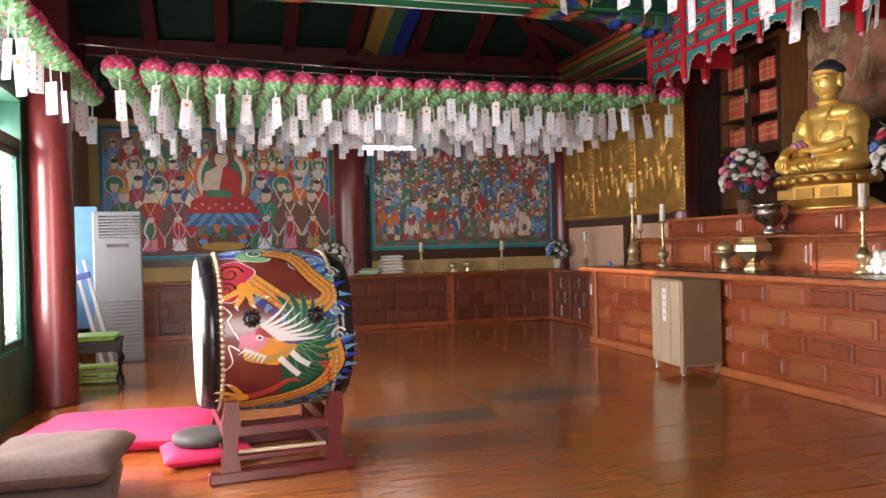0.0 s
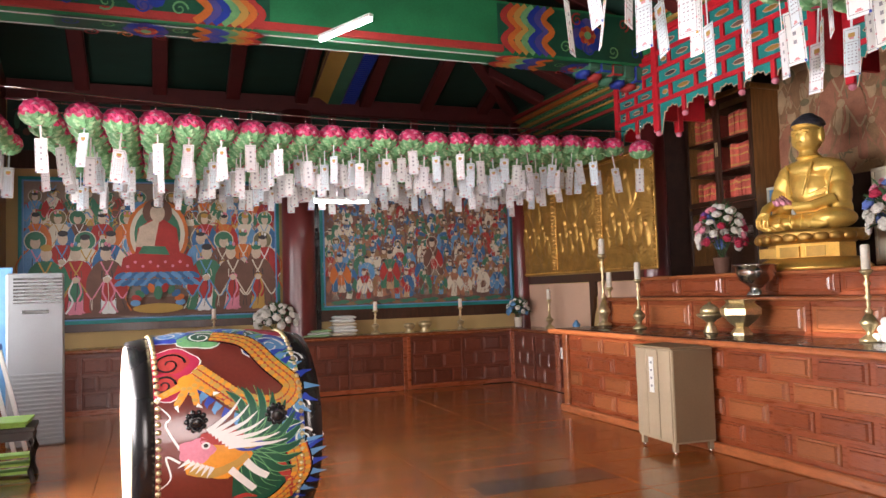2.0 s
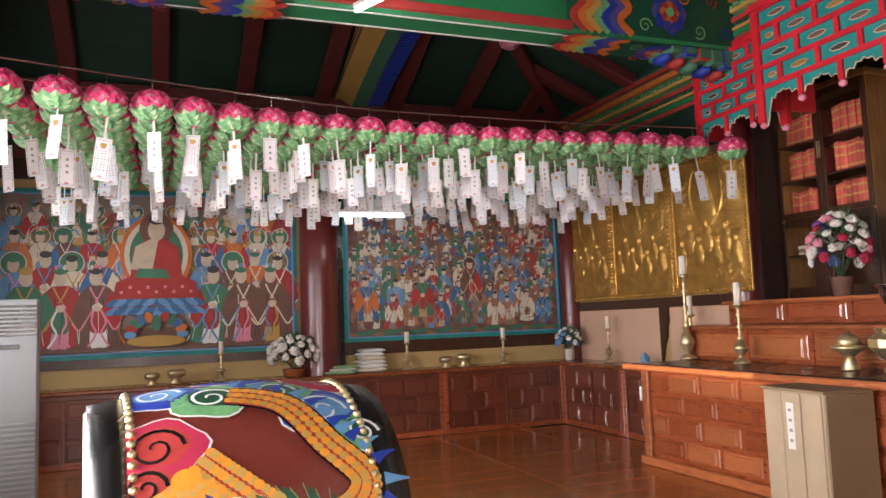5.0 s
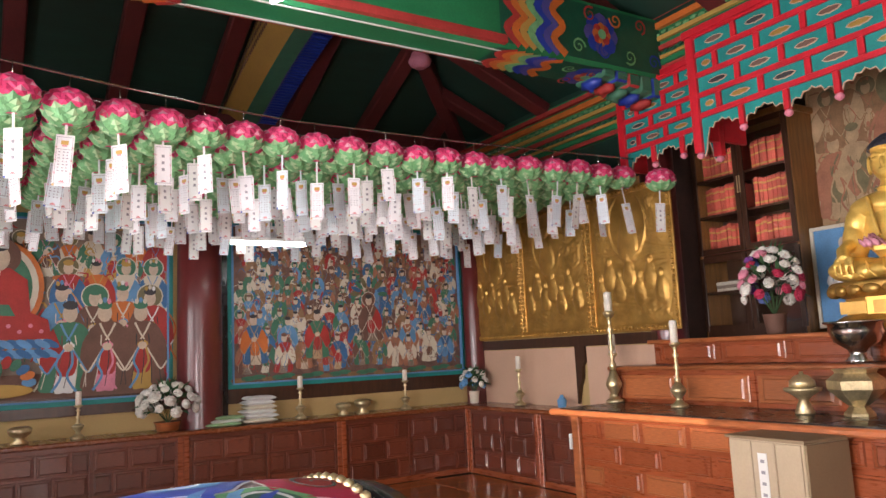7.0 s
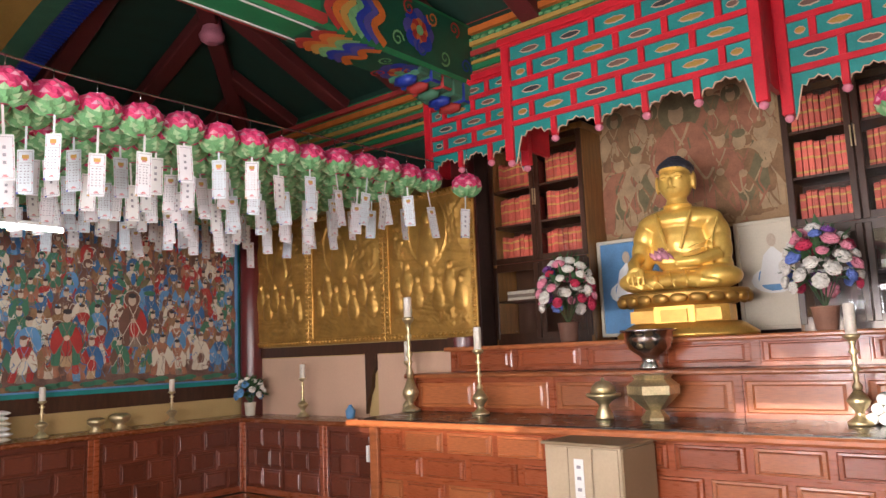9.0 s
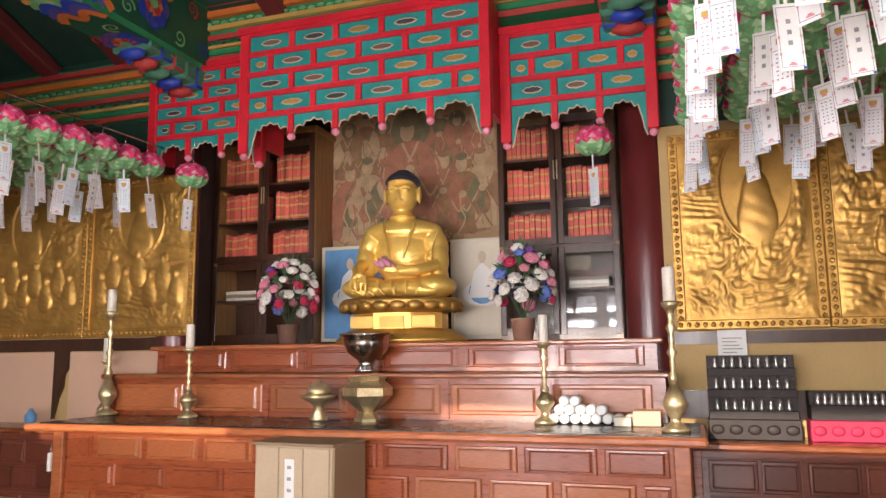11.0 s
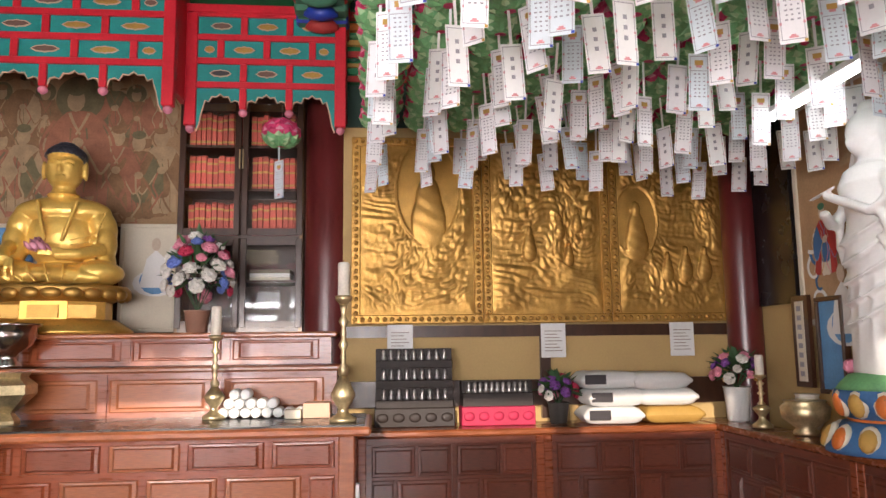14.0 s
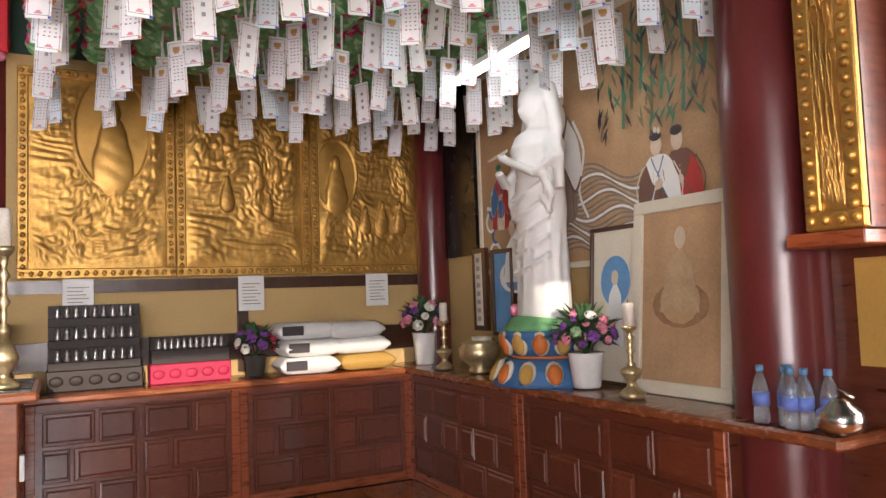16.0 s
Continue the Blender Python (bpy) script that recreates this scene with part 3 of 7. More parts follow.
def panelled_front(t, x0, x1, z0, z1, y, rows, cell, meshes, rail, depth=0.016, gap=0.022):
    """Rails in a running bond with raised panels between them; the front faces -y."""
    rng = random.Random(int(x0 * 100) + rows)
    h = (z1 - z0) / rows
    for r in range(rows):
        xs = [x0]
        x = x0 + cell * (0.55 if r % 2 else 1.0)
        while x < x1 - cell * 0.3:
            xs.append(x)
            x += cell * (1.0 if len(xs) % 2 else 0.92)
        xs.append(x1)
        for a, b in zip(xs, xs[1:]):
            me = rng.choice(meshes)
            part("panel", me, None, t, m=Matrix.LocRotScale(((a + b) / 2, y, z0 + (r + 0.5) * h), None, (b - a - gap, depth, h - gap)))


def cabinet(m, width, height, depth, label, cells, meshes=(None,), wood=None, doors=2, group="wall cabinets"):
    t = thing("wall_cabinet", label, "cabinet", m, group)
    wood = wood or M_DWOOD
    part("body", bbox(0, 0, 0.0, width, depth, height, bevel=0.004), wood, t)
    for x in (0, width - 0.06):
        part("post", bbox(x, -0.025, 0, x + 0.06, 0.0, height, bevel=0.005), M_WOOD, t)
    part("plinth_rail", bbox(0.06, -0.02, 0, width - 0.06, 0, 0.07, bevel=0.004), M_WOOD, t)
    part("top_rail", bbox(0.06, -0.02, height - 0.05, width - 0.06, 0, height, bevel=0.004), wood, t)
    dw = (width - 0.12) / doors
    for d in range(doors):
        a = 0.06 + d * dw
        part("stile", bbox(a, -0.018, 0.07, a + 0.03, 0, height - 0.05), wood, t)
        panelled_front(t, a + 0.03, a + dw, 0.07, height - 0.05, 0, 3, cells, list(meshes), wood)
    part("stile", bbox(width - 0.09, -0.018, 0.07, width - 0.06, 0, height - 0.05), wood, t)
    return t


CH = 0.81
DARK = "dark walnut wall cabinet with raised block panels"
for k in range(4):
    cabinet(pose(-0.9 + 1.82 * k, 14.43, 0), 1.82, CH, 0.5, DARK, 0.34, [PANEL_D])
for k in range(2):
    cabinet(Matrix.Translation((6.37, 14.4 - 1.46 * k, 0)) @ ZUP_W, 1.46, CH, 0.46, DARK, 0.3, [PANEL_D])
for k in range(2):
    cabinet(Matrix.Translation((6.37, 6.72 - 1.345 * k, 0)) @ ZUP_W, 1.345, CH + 0.01, 0.46, DARK + " in the sun", 0.33, [PANEL_D])
for k in range(2):
    cabinet(Matrix.Translation((6.36 - 1.6 * k, 4.02, 0)) @ ZUP_S, 1.6, CH + 0.01, 0.5, DARK, 0.33, [PANEL_D])


def worktop(name, x0, y0, x1, y1, z):
    tagged(part(name, bbox(x0, y0, z, x1, y1, z + 0.05, bevel=0.012), M_WOODX), "glossy red-brown timber worktop on the cabinets", "worktop")


worktop("worktop", -0.92, 14.39, EAST - 0.002, NORTH - 0.005, CH + 0.002)
worktop("worktop", 6.33, 11.5, EAST - 0.002, 14.385, CH + 0.002)
worktop("worktop", 6.33, 4.07, EAST - 0.002, 6.82, CH + 0.012)
worktop("worktop", 2.62, SOUTH + 0.24, 6.845, 4.065, CH + 0.012)
CT = CH + 0.062


# ---- altar ----
def altar():
    t = thing("altar_table", "long red-brown altar table with raised panels", "altar", Matrix.Translation((5.63, 11.46, 0)) @ ZUP_W)
    W = 11.46 - 6.72
    part("body", bbox(0, 0.0, 0.0, W, 0.75, 0.93), M_WOOD, t)
    part("plinth", bbox(-0.05, -0.07, 0, W + 0.04, -0.001, 0.085, bevel=0.012), M_WOODL, t)
    for x in (0, W - 0.1):
        part("post", bbox(x, -0.045, 0.085, x + 0.1, -0.001, 0.93, bevel=0.008), M_WOODL, t)
    part("tabletop", bbox(-0.24, -0.11, 0.93, W + 0.1, 0.82, 0.985, bevel=0.015), M_WOODL, t)
    part("glass_sheet", bbox(-0.12, -0.06, 0.986, W + 0.06, 0.8, 0.994), M_BLACK, t, "dark polished glass sheet on the tabletop")
    panelled_front(t, 0.1, W - 0.1, 0.1, 0.92, -0.001, 4, 0.5, [PANEL_M, PANEL_M, PANEL_L], M_WOOD, 0.03, 0.045)
    for i, (x, z0, z1, yl, yr) in enumerate(((6.4, 1.0, 1.345, 11.68, 6.87), (6.72, 1.35, 1.59, 11.42, 6.93))):
        s = thing("altar_step", "red-brown timber altar step with moulded panels", "altar step", Matrix.Translation((x, yl, z0 - 0.02 if i == 0 else z0)) @ ZUP_W)
        W2, h = yl - yr, z1 - z0 + (0.02 if i == 0 else 0)
        part("body", bbox(0, 0, 0, W2, 0.32 if i == 0 else 1.3, h - 0.04), M_WOOD, s)
        part("step_top", bbox(-0.05, -0.06, h - 0.04, W2 + 0.05, 0.33 if i == 0 else 1.3, h, bevel=0.012), M_WOODL, s)
        n = 6
        for k in range(n):
            a, b = 0.05 + k * (W2 - 0.1) / n, 0.05 + (k + 1) * (W2 - 0.1) / n
            part("panel", PANEL_L if i == 0 else PANEL_M, None, s, m=Matrix.LocRotScale(((a + b) / 2, -0.001, h * 0.45), None, (b - a - 0.08, 0.018, h * 0.62)))
            part("muntin", bbox(a - 0.025, -0.012, 0.02, a + 0.025, 0, h - 0.05), M_WOOD, s)
    core = thing("altar_core", "plain timber base below the altar steps", "altar", pose(6.42, 6.95, 0))
    part("body", bbox(0, 0, 0, 0.02, 4.4, 0.95), M_DWOOD, core)


altar()


def offering_box():
    t = thing("offering_box", "beige panelled offering box on short legs", "offering box", pose(5.17, 9.11, 0, 0, 0, -90 - 4))
    # local: x along the front, front faces -y
    w, d, h = 0.57, 0.42, 0.94
    part("body", bbox(-w / 2, 0, 0.1, w / 2, d, h - 0.02, bevel=0.004), M_CARD, t)
    part("lid", bbox(-w / 2 - 0.02, -0.02, h - 0.02, w / 2 + 0.02, d + 0.02, h, bevel=0.004), M_CARD2, t)
    for x in (-w / 2 + 0.01, -w / 6, w / 6):
        part("front_board", bbox(x, -0.012, 0.12, x + w / 3 - 0.015, -0.001, h - 0.03, bevel=0.003), M_CARD, t)
    part("side_board", bbox(w / 2, 0.01, 0.12, w / 2 + 0.012, d - 0.01, h - 0.03), M_CARD2, t)
    for x in (-w / 2 + 0.02, w / 2 - 0.06):
        for y in (0.01, d - 0.05):
            part("leg", bbox(x, y, 0.03, x + 0.04, y + 0.04, 0.1), M_CARD, t)
            bm = bmesh.new()
            ball(bm, (x + 0.02, y + 0.02, 0.02), 0.02, sub=1)
            part("caster", bm, M_STEEL, t)
    part("notice", bbox(-0.05, -0.016, 0.52, 0.02, -0.0125, 0.84), M_WHITE, t, "white paper strip with dark writing")
    for k in range(4):
        part("writing_mark", bbox(-0.03, -0.018, 0.78 - 0.07 * k, 0.0, -0.0162, 0.8 - 0.07 * k), M_INK, t)


offering_box()

tagged(part("upper_board", bbox(EAST - 0.03, 11.45, 3.35, EAST - 0.001, NORTH, 4.6), M_DGREEN), "dark green boards above the gilded panels", "wall board", kind="structure")
tagged(part("upper_board", bbox(EAST - 0.03, SOUTH, 3.25, EAST - 0.001, 6.85, 4.6), M_DGREEN), "dark green boards above the gilded panels", "wall board", kind="structure")


# ---- gilded relief panels ----
SCENES = {21: [(0.6, 0.66, 0.17)], 22: [(0.34, 0.42, 0.07), (0.62, 0.52, 0.05), (0.78, 0.56, 0.05), (0.7, 0.36, 0.05)], 23: [(0.17, 0.5, 0.12), (0.62, 0.3, 0.07), (0.8, 0.3, 0.07), (0.45, 0.28, 0.06)]}


def relief_height(u, v, seed):
    """Relief of hills, foliage and seated figures, 0 to 1."""
    p = Vector((u * 3.1 + seed * 7.3, v * 3.1, seed * 1.7))
    warp = noise.noise(p * 0.8)
    bank = 0.5 + 0.5 * math.sin(9 * v + 5 * warp + (7 * u if seed == 22 else 1.5 * u))       # banked hills
    grain = abs(noise.noise(Vector((u * 5 + 6 * warp, v * 26 + 5 * u + 4 * warp, seed))))     # flowing lines
    leaf = abs(noise.noise(p * 5.5)) * max(0.0, min(1.0, 2.5 * (v - 0.45 + 0.4 * warp)))      # foliage above
    h = 0.32 * bank ** 2 + 0.38 * grain + 0.5 * leaf + 0.1 * noise.noise(p * 9)
    if seed in SCENES:
        marks = SCENES[seed]
    else:
        rng = random.Random(seed)
        marks = [(0.5 + 0.08 * (seed % 3 - 1), 0.7, 0.14)] + [(0.1 + 0.13 * k, 0.3 + 0.1 * (k % 2) + rng.uniform(-0.03, 0.03), 0.085) for k in range(7)]
    for k, (cx, cz, sz) in enumerate(marks):
        du, dv = (u - cx) / sz, (v - cz) / (sz * 1.1)
        rr = math.hypot(du, dv - 0.4)
        if k == 0 and sz > 0.1 and rr < 1.75:
            h = 0.12 + 0.03 * leaf if rr < 1.62 else 0.45
        body = max(0, 1 - (du * du) / (0.5 + 0.6 * max(0, -dv)) - (dv + 0.3) ** 2 * 0.75)
        head = max(0, 1 - (du * du + (dv - 0.95) ** 2) * 9)
        if body > 0:
            h = max(h, 0.3 + 0.6 * math.sqrt(body) * (0.95 + 0.05 * math.cos(dv * 13 + 4 * du)))
        if head > 0:
            h = max(h, 0.45 + 0.5 * math.sqrt(head))
    return h


def relief_panel(m, wd, ht, seed, name_label="gilded wall panel carved with figures and hills"):
    t = thing("relief_panel", name_label, "relief panel", m, "gilded panels on the rear wall")
    bw = 0.07
    bm = bmesh.new()
    nx, nz = 130, 150
    vs = []
    for j in range(nz + 1):
        row = []
        for i in range(nx + 1):
            u, v = i / nx, j / nz
            edge = min(1, 12 * min(u, 1 - u, v, 1 - v))
            row.append(bm.verts.new((bw + u * (wd - 2 * bw), -0.012 - 0.042 * edge * max(0, relief_height(u, v, seed)), bw + v * (ht - 2 * bw))))
        vs.append(row)
    for j in range(nz):
        for i in range(nx):
            bm.faces.new((vs[j][i], vs[j][i + 1], vs[j + 1][i + 1], vs[j + 1][i])).smooth = True
    part("carved_field", bm, M_GOLD, t)
    bm = bmesh.new()
    for a, b, c, d in ((0, wd, 0, bw), (0, wd, ht - bw, ht), (0, bw, bw, ht - bw), (wd - bw, wd, bw, ht - bw)):
        box(bm, a, -0.03, c, b, 0, d, 0, 0.006)
    n, k = int(wd / 0.055), int(ht / 0.055)
    for i in range(n):
        for z in (bw * 0.5, ht - bw * 0.5):
            ball(bm, ((i + 0.5) * wd / n, -0.032, z), 0.021, 0, sub=1)
    for i in range(1, k - 1):
        for x in (bw * 0.5, wd - bw * 0.5):
            ball(bm, (x, -0.032, (i + 0.5) * ht / k), 0.021, 0, sub=1)
    part("beaded_frame", bm, M_GOLD, t, "gilded beaded frame")
    part("backing", bbox(0.01, -0.006, 0.01, wd - 0.01, 0.02, ht - 0.01), M_DWOOD, t)


for k in range(3):
    relief_panel(Matrix.Translation((6.78, 14.9 - 1.275 * k, 1.69)) @ ZUP_W, 1.27, 1.55, 11 + k)
    relief_panel(Matrix.Translation((6.78, 6.78 - 1.045 * k, 1.645)) @ ZUP_W, 1.04, 1.5, 21 + k)
relief_panel(Matrix.Translation((2.74, 3.98, 1.62)) @ ZUP_S, 0.24, 1.7, 31, "gilded carved panel on a timber shelf board")
tagged(part("shelf_board", bbox(2.5, 3.721, 1.56, 2.82, 4.02, 1.615, bevel=0.006), M_WOOD), "narrow timber shelf board below a gilded panel", "shelf")
tagged(part("panel_backing", bbox(2.51, 3.721, 1.62, 2.72, 3.975, 3.4), M_DWOOD), "dark timber backing behind a gilded panel", "wall board", kind="structure")
tagged(part("yellow_board", bbox(2.36, 3.721, 1.1, 2.74, 3.735, 1.52), M_YELLOW), "yellow painted wall board with dark border", "wall board", kind="structure")


# ---- painted hangings ----
PAINTS = [M_FLESH, M_PRED, M_PGREEN, M_PBLUE, M_PBROWN, M_CREAM, M_HAIR, M_YELLOW, M_SKYB, M_FPINK, M_WHITE, M_ORANGE, M_TAN, M_GREYP, M_TAND, M_TANL, M_TANR, M_TANG]


BRIGHT = dict(robes=(1, 2, 3, 4, 8, 5, 11), trim=(5, 10, 8, 9, 7), line=(6, 4, 5), skin=0, hair=(6, 6, 7, 2), halo=(2, 2, 17))
DIM = dict(robes=(1, 4, 16, 3, 2, 14, 5, 8), trim=(5, 15, 13, 8, 0), line=(6, 6, 5), skin=0, hair=(6, 6, 4), halo=(2, 17, 4))
FADED = dict(robes=(14, 16, 15, 17), trim=(15, 14, 16), line=(14, 17), skin=15, hair=(17, 14), halo=(17,))


def painted_figure(bm, x, z, s, rng, halo=True, lift=0.0, robe=None, pal=BRIGHT):
    """A plain standing figure of painted fields: robe, sleeves, sashes, folds, no features."""
    y = -0.004 - lift - rng.uniform(0, 0.0012)
    a, b = robe or rng.sample(pal["robes"], 2)
    flat = lambda u, v, h: Vector((x + u * s, y - h, z + v * s))
    curve = lambda pts, w2, h, mi, tp=0.5, n=4: ribbon(bm, smooth_line(pts, n), w2 * s, flat, h, mi, tp)

    def field(pts, h, mi):
        patch(bm, smooth_line(list(pts) + [pts[0]], 3)[:-1], flat, h, mi)

    sway = rng.uniform(-0.06, 0.06)
    lean = rng.uniform(-0.03, 0.03)
    if halo:
        c = rng.choice(pal["halo"])
        disc(bm, x + lean * s, z + 0.87 * s, 0.165 * s, 0.165 * s, y, pal["trim"][0], 16, y + 0.0004)
        disc(bm, x + lean * s, z + 0.87 * s, 0.15 * s, 0.15 * s, y - 0.0006, c, 16, y - 0.0002)
    field([(-0.1, 0.74), (-0.21, 0.6), (-0.2, 0.35), (-0.25 + sway, 0.04), (-0.1 + sway, 0.0), (0.1 + sway, 0.0), (0.25 + sway, 0.05), (0.2, 0.35), (0.21, 0.6), (0.1, 0.74)], 0.001, a)
    field([(-0.05, 0.5), (-0.1 + sway, 0.03), (sway, -0.01), (0.11 + sway, 0.03), (0.06, 0.5)], 0.0014, rng.choice(pal["trim"]))
    field([(-0.08, 0.42), (-0.09 + sway * 0.6, 0.2), (sway * 0.6, 0.16), (0.09 + sway * 0.6, 0.2), (0.08, 0.42)], 0.0018, b)
    for k in range(5):
        u = -0.18 + 0.09 * k
        curve([(u * 0.7, 0.6), (u + 0.02 * math.sin(k), 0.35), (u * 1.2 + sway, 0.04)], 0.014, 0.0021, rng.choice(pal["line"]))
    c = rng.choice(pal["trim"])
    for sg in (-1, 1):
        field([(sg * 0.15, 0.68), (sg * 0.25, 0.52), (sg * 0.27, 0.28), (sg * 0.2, 0.2), (sg * 0.14, 0.3), (sg * 0.05, 0.45), (sg * 0.08, 0.5)], 0.0024, a if rng.random() < 0.5 else b)
        curve([(sg * 0.27, 0.29), (sg * 0.2, 0.2), (sg * 0.13, 0.3), (sg * 0.05, 0.44)], 0.022, 0.0028, c, 0.8)
        curve([(sg * 0.08, 0.73), (sg * 0.03, 0.62), (-sg * 0.02, 0.54)], 0.024, 0.003, c, 0.7)
        curve([(sg * 0.03, 0.47), (sg * 0.08 + sway, 0.3), (sg * 0.03 + sway, 0.16), (sg * 0.12 + sway, 0.0)], 0.024, 0.0033, rng.choice(pal["trim"]), 1.1)
        curve([(sg * 0.2, 0.66), (sg * 0.3, 0.45), (sg * 0.24, 0.2), (sg * 0.32, 0.02)], 0.025, 0.0007, rng.choice(pal["robes"]), 0.8)
    disc(bm, x, z + 0.47 * s, 0.05 * s, 0.045 * s, y - 0.0042, pal["skin"], 8, y - 0.0036)
    disc(bm, x + lean * s, z + 0.84 * s, 0.075 * s, 0.1 * s, y - 0.0042, pal["skin"], 12, y - 0.0036)
    h = rng.choice(pal["hair"])
    disc(bm, x + lean * s, z + 0.93 * s, 0.078 * s, 0.05 * s, y - 0.005, h, 10, y - 0.0043)
    if rng.random() < 0.55:
        for k in (-1, 0, 1):
            disc(bm, x + (lean + 0.045 * k) * s, z + (0.985 - 0.015 * abs(k)) * s, 0.022 * s, 0.032 * s, y - 0.0056, rng.choice(pal["trim"]), 8, y - 0.0051)


def painted_clutter(bm, wd, z0, z1, n, rng, colours, size=1.0, depth=0.006):
    """Loose curling strokes: clouds, scarves and foliage between the figures."""
    for k in range(n):
        x, z, a = rng.uniform(0.08, wd - 0.08), rng.uniform(z0, z1), rng.uniform(0, 6.28)
        r = rng.uniform(0.03, 0.06) * size
        pts = [(x + r * i * 0.5 * math.cos(a + 0.5 * math.sin(i * 1.4 + k)), z + r * i * 0.5 * math.sin(a + 0.5 * math.sin(i * 1.4 + k))) for i in range(5)]
        pts = [(min(max(u, 0.01), wd - 0.01), min(max(v, 0.01), z1 + 0.05)) for u, v in pts]
        ribbon(bm, smooth_line(pts, 3), rng.uniform(0.008, 0.018) * size, lambda u, v, h: Vector((u, -depth - h, v)), 0.00002 * k, rng.choice(colours), 0.4, 1)


def hanging_picture(name, label, m, wd, ht, ground, border, draw, bw=0.05, category="painting"):
    t = thing(name, label, category, m)
    part("canvas", bbox(0, -0.003, 0, wd, 0.03, ht), ground, t)
    bm = bmesh.new()
    for a, b, c, d in ((-bw, wd + bw, -bw, 0), (-bw, wd + bw, ht, ht + bw), (-bw, 0, 0, ht), (wd, wd + bw, 0, ht)):
        box(bm, a, -0.02, c, b, 0.03, d, 0, 0.004)
    part("border", bm, border, t)
    if wd > 3:
        bm = bmesh.new()
        for a, b, c, d in ((0, wd, 0, 0.018), (0, wd, ht - 0.018, ht), (0, 0.018, 0.018, ht - 0.018), (wd - 0.018, wd, 0.018, ht - 0.018)):
            box(bm, a, -0.05, c, b, -0.003, d)
        part("inner_border", bm, M_SKYB, t, "pale blue inner line")
    bm = bmesh.new()
    draw(bm)
    part("painted_field", bm, PAINTS, t, "faded painted figures and clouds")
    return t


def draw_assembly(bm):
    rng = random.Random(3)
    prism(bm, [(0.02, 0.02), (3.38, 0.02), (3.38, 0.3), (0.02, 0.3)], -0.0045, -0.0035, 4)
    for k in range(15):
        painted_figure(bm, 0.15 + 0.222 * k, 1.28 + 0.05 * (k % 2), 0.52, rng, k % 2 == 0)
    painted_clutter(bm, 3.4, 0.5, 1.85, 260, rng, (5, 8, 2, 11, 1, 7), 1.3, 0.009)
    for k in range(12):
        x = 0.17 + 0.278 * k
        if abs(x - 1.72) > 0.42:
            painted_figure(bm, x + rng.uniform(-0.03, 0.03), 0.84, 0.68, rng, k % 3 != 0, 0.008)
    for k in range(11):
        x = 0.18 + 0.304 * k
        if abs(x - 1.72) > 0.5:
            painted_figure(bm, x, 0.36 + 0.05 * (k % 2), 0.86, rng, k % 2 == 0, 0.016)
    for x in (0.28, 0.66, 1.05, 2.38, 2.76, 3.12):
        painted_figure(bm, x, 0.1, 0.98, rng, False, 0.024, rng.choice([(1, 2), (2, 9), (1, 8), (2, 1), (4, 1)]))
    y = -0.04
    c = 1.72
    disc(bm, c, 1.2, 0.42, 0.5, y, 11, 26, y + 0.002)
    disc(bm, c, 1.2, 0.37, 0.45, y - 0.003, 5, 26, y)
    disc(bm, c, 1.2, 0.31, 0.39, y - 0.006, 2, 26, y - 0.003)
    disc(bm, c, 1.52, 0.2, 0.2, y - 0.009, 4, 20, y - 0.006)
    prism(bm, [(c - 0.5, 0.66), (c - 0.46, 0.86), (c - 0.2, 0.98), (c + 0.2, 0.98), (c + 0.46, 0.86), (c + 0.5, 0.66)], y - 0.012, y - 0.009, 1)
    for k in range(9):
        disc(bm, c - 0.4 + 0.1 * k, 0.74 + 0.06 * (k % 2), 0.022, 0.022, y - 0.014, 9, 8, y - 0.012)
    prism(bm, [(c - 0.3, 0.92), (c - 0.26, 1.28), (c - 0.1, 1.4), (c + 0.1, 1.4), (c + 0.26, 1.28), (c + 0.3, 0.92)], y - 0.016, y - 0.012, 1)
    prism(bm, [(c - 0.24, 1.3), (c - 0.3, 1.02), (c - 0.05, 1.0), (c + 0.02, 1.37), (c - 0.05, 1.4)], y - 0.02, y - 0.016, 0)
    prism(bm, [(c - 0.26, 0.92), (c + 0.16, 0.9), (c + 0.1, 1.02), (c - 0.2, 1.03)], y - 0.022, y - 0.02, 2)
    disc(bm, c, 1.5, 0.1, 0.13, y - 0.018, 0, 16, y - 0.014)
    disc(bm, c, 1.63, 0.09, 0.06, y - 0.02, 6, 12, y - 0.018)
    for r in range(2):
        for k in range(13):
            s = -1 if k < 6 else 1
            disc(bm, c - 0.5 + 0.083 * k, 0.61 - 0.1 * r, 0.085, 0.036, y - 0.014 - 0.001 * (k % 2), (3, 8)[(k + r) % 2], 10, y - 0.01, turn=-s * 0.5)
    for k in range(11):
        a = math.pi * k / 10
        disc(bm, c + 0.3 * math.cos(a), 0.22 + 0.22 * math.sin(a), 0.07, 0.045, y - 0.012 - 0.001 * k, (8, 11, 3, 2, 1)[k % 5], 10, y - 0.01, turn=a)
    disc(bm, c, 0.14, 0.34, 0.07, y - 0.026, 7, 16, y - 0.024)
    disc(bm, c, 0.36, 0.06, 0.1, y - 0.026, 2, 12, y - 0.024)


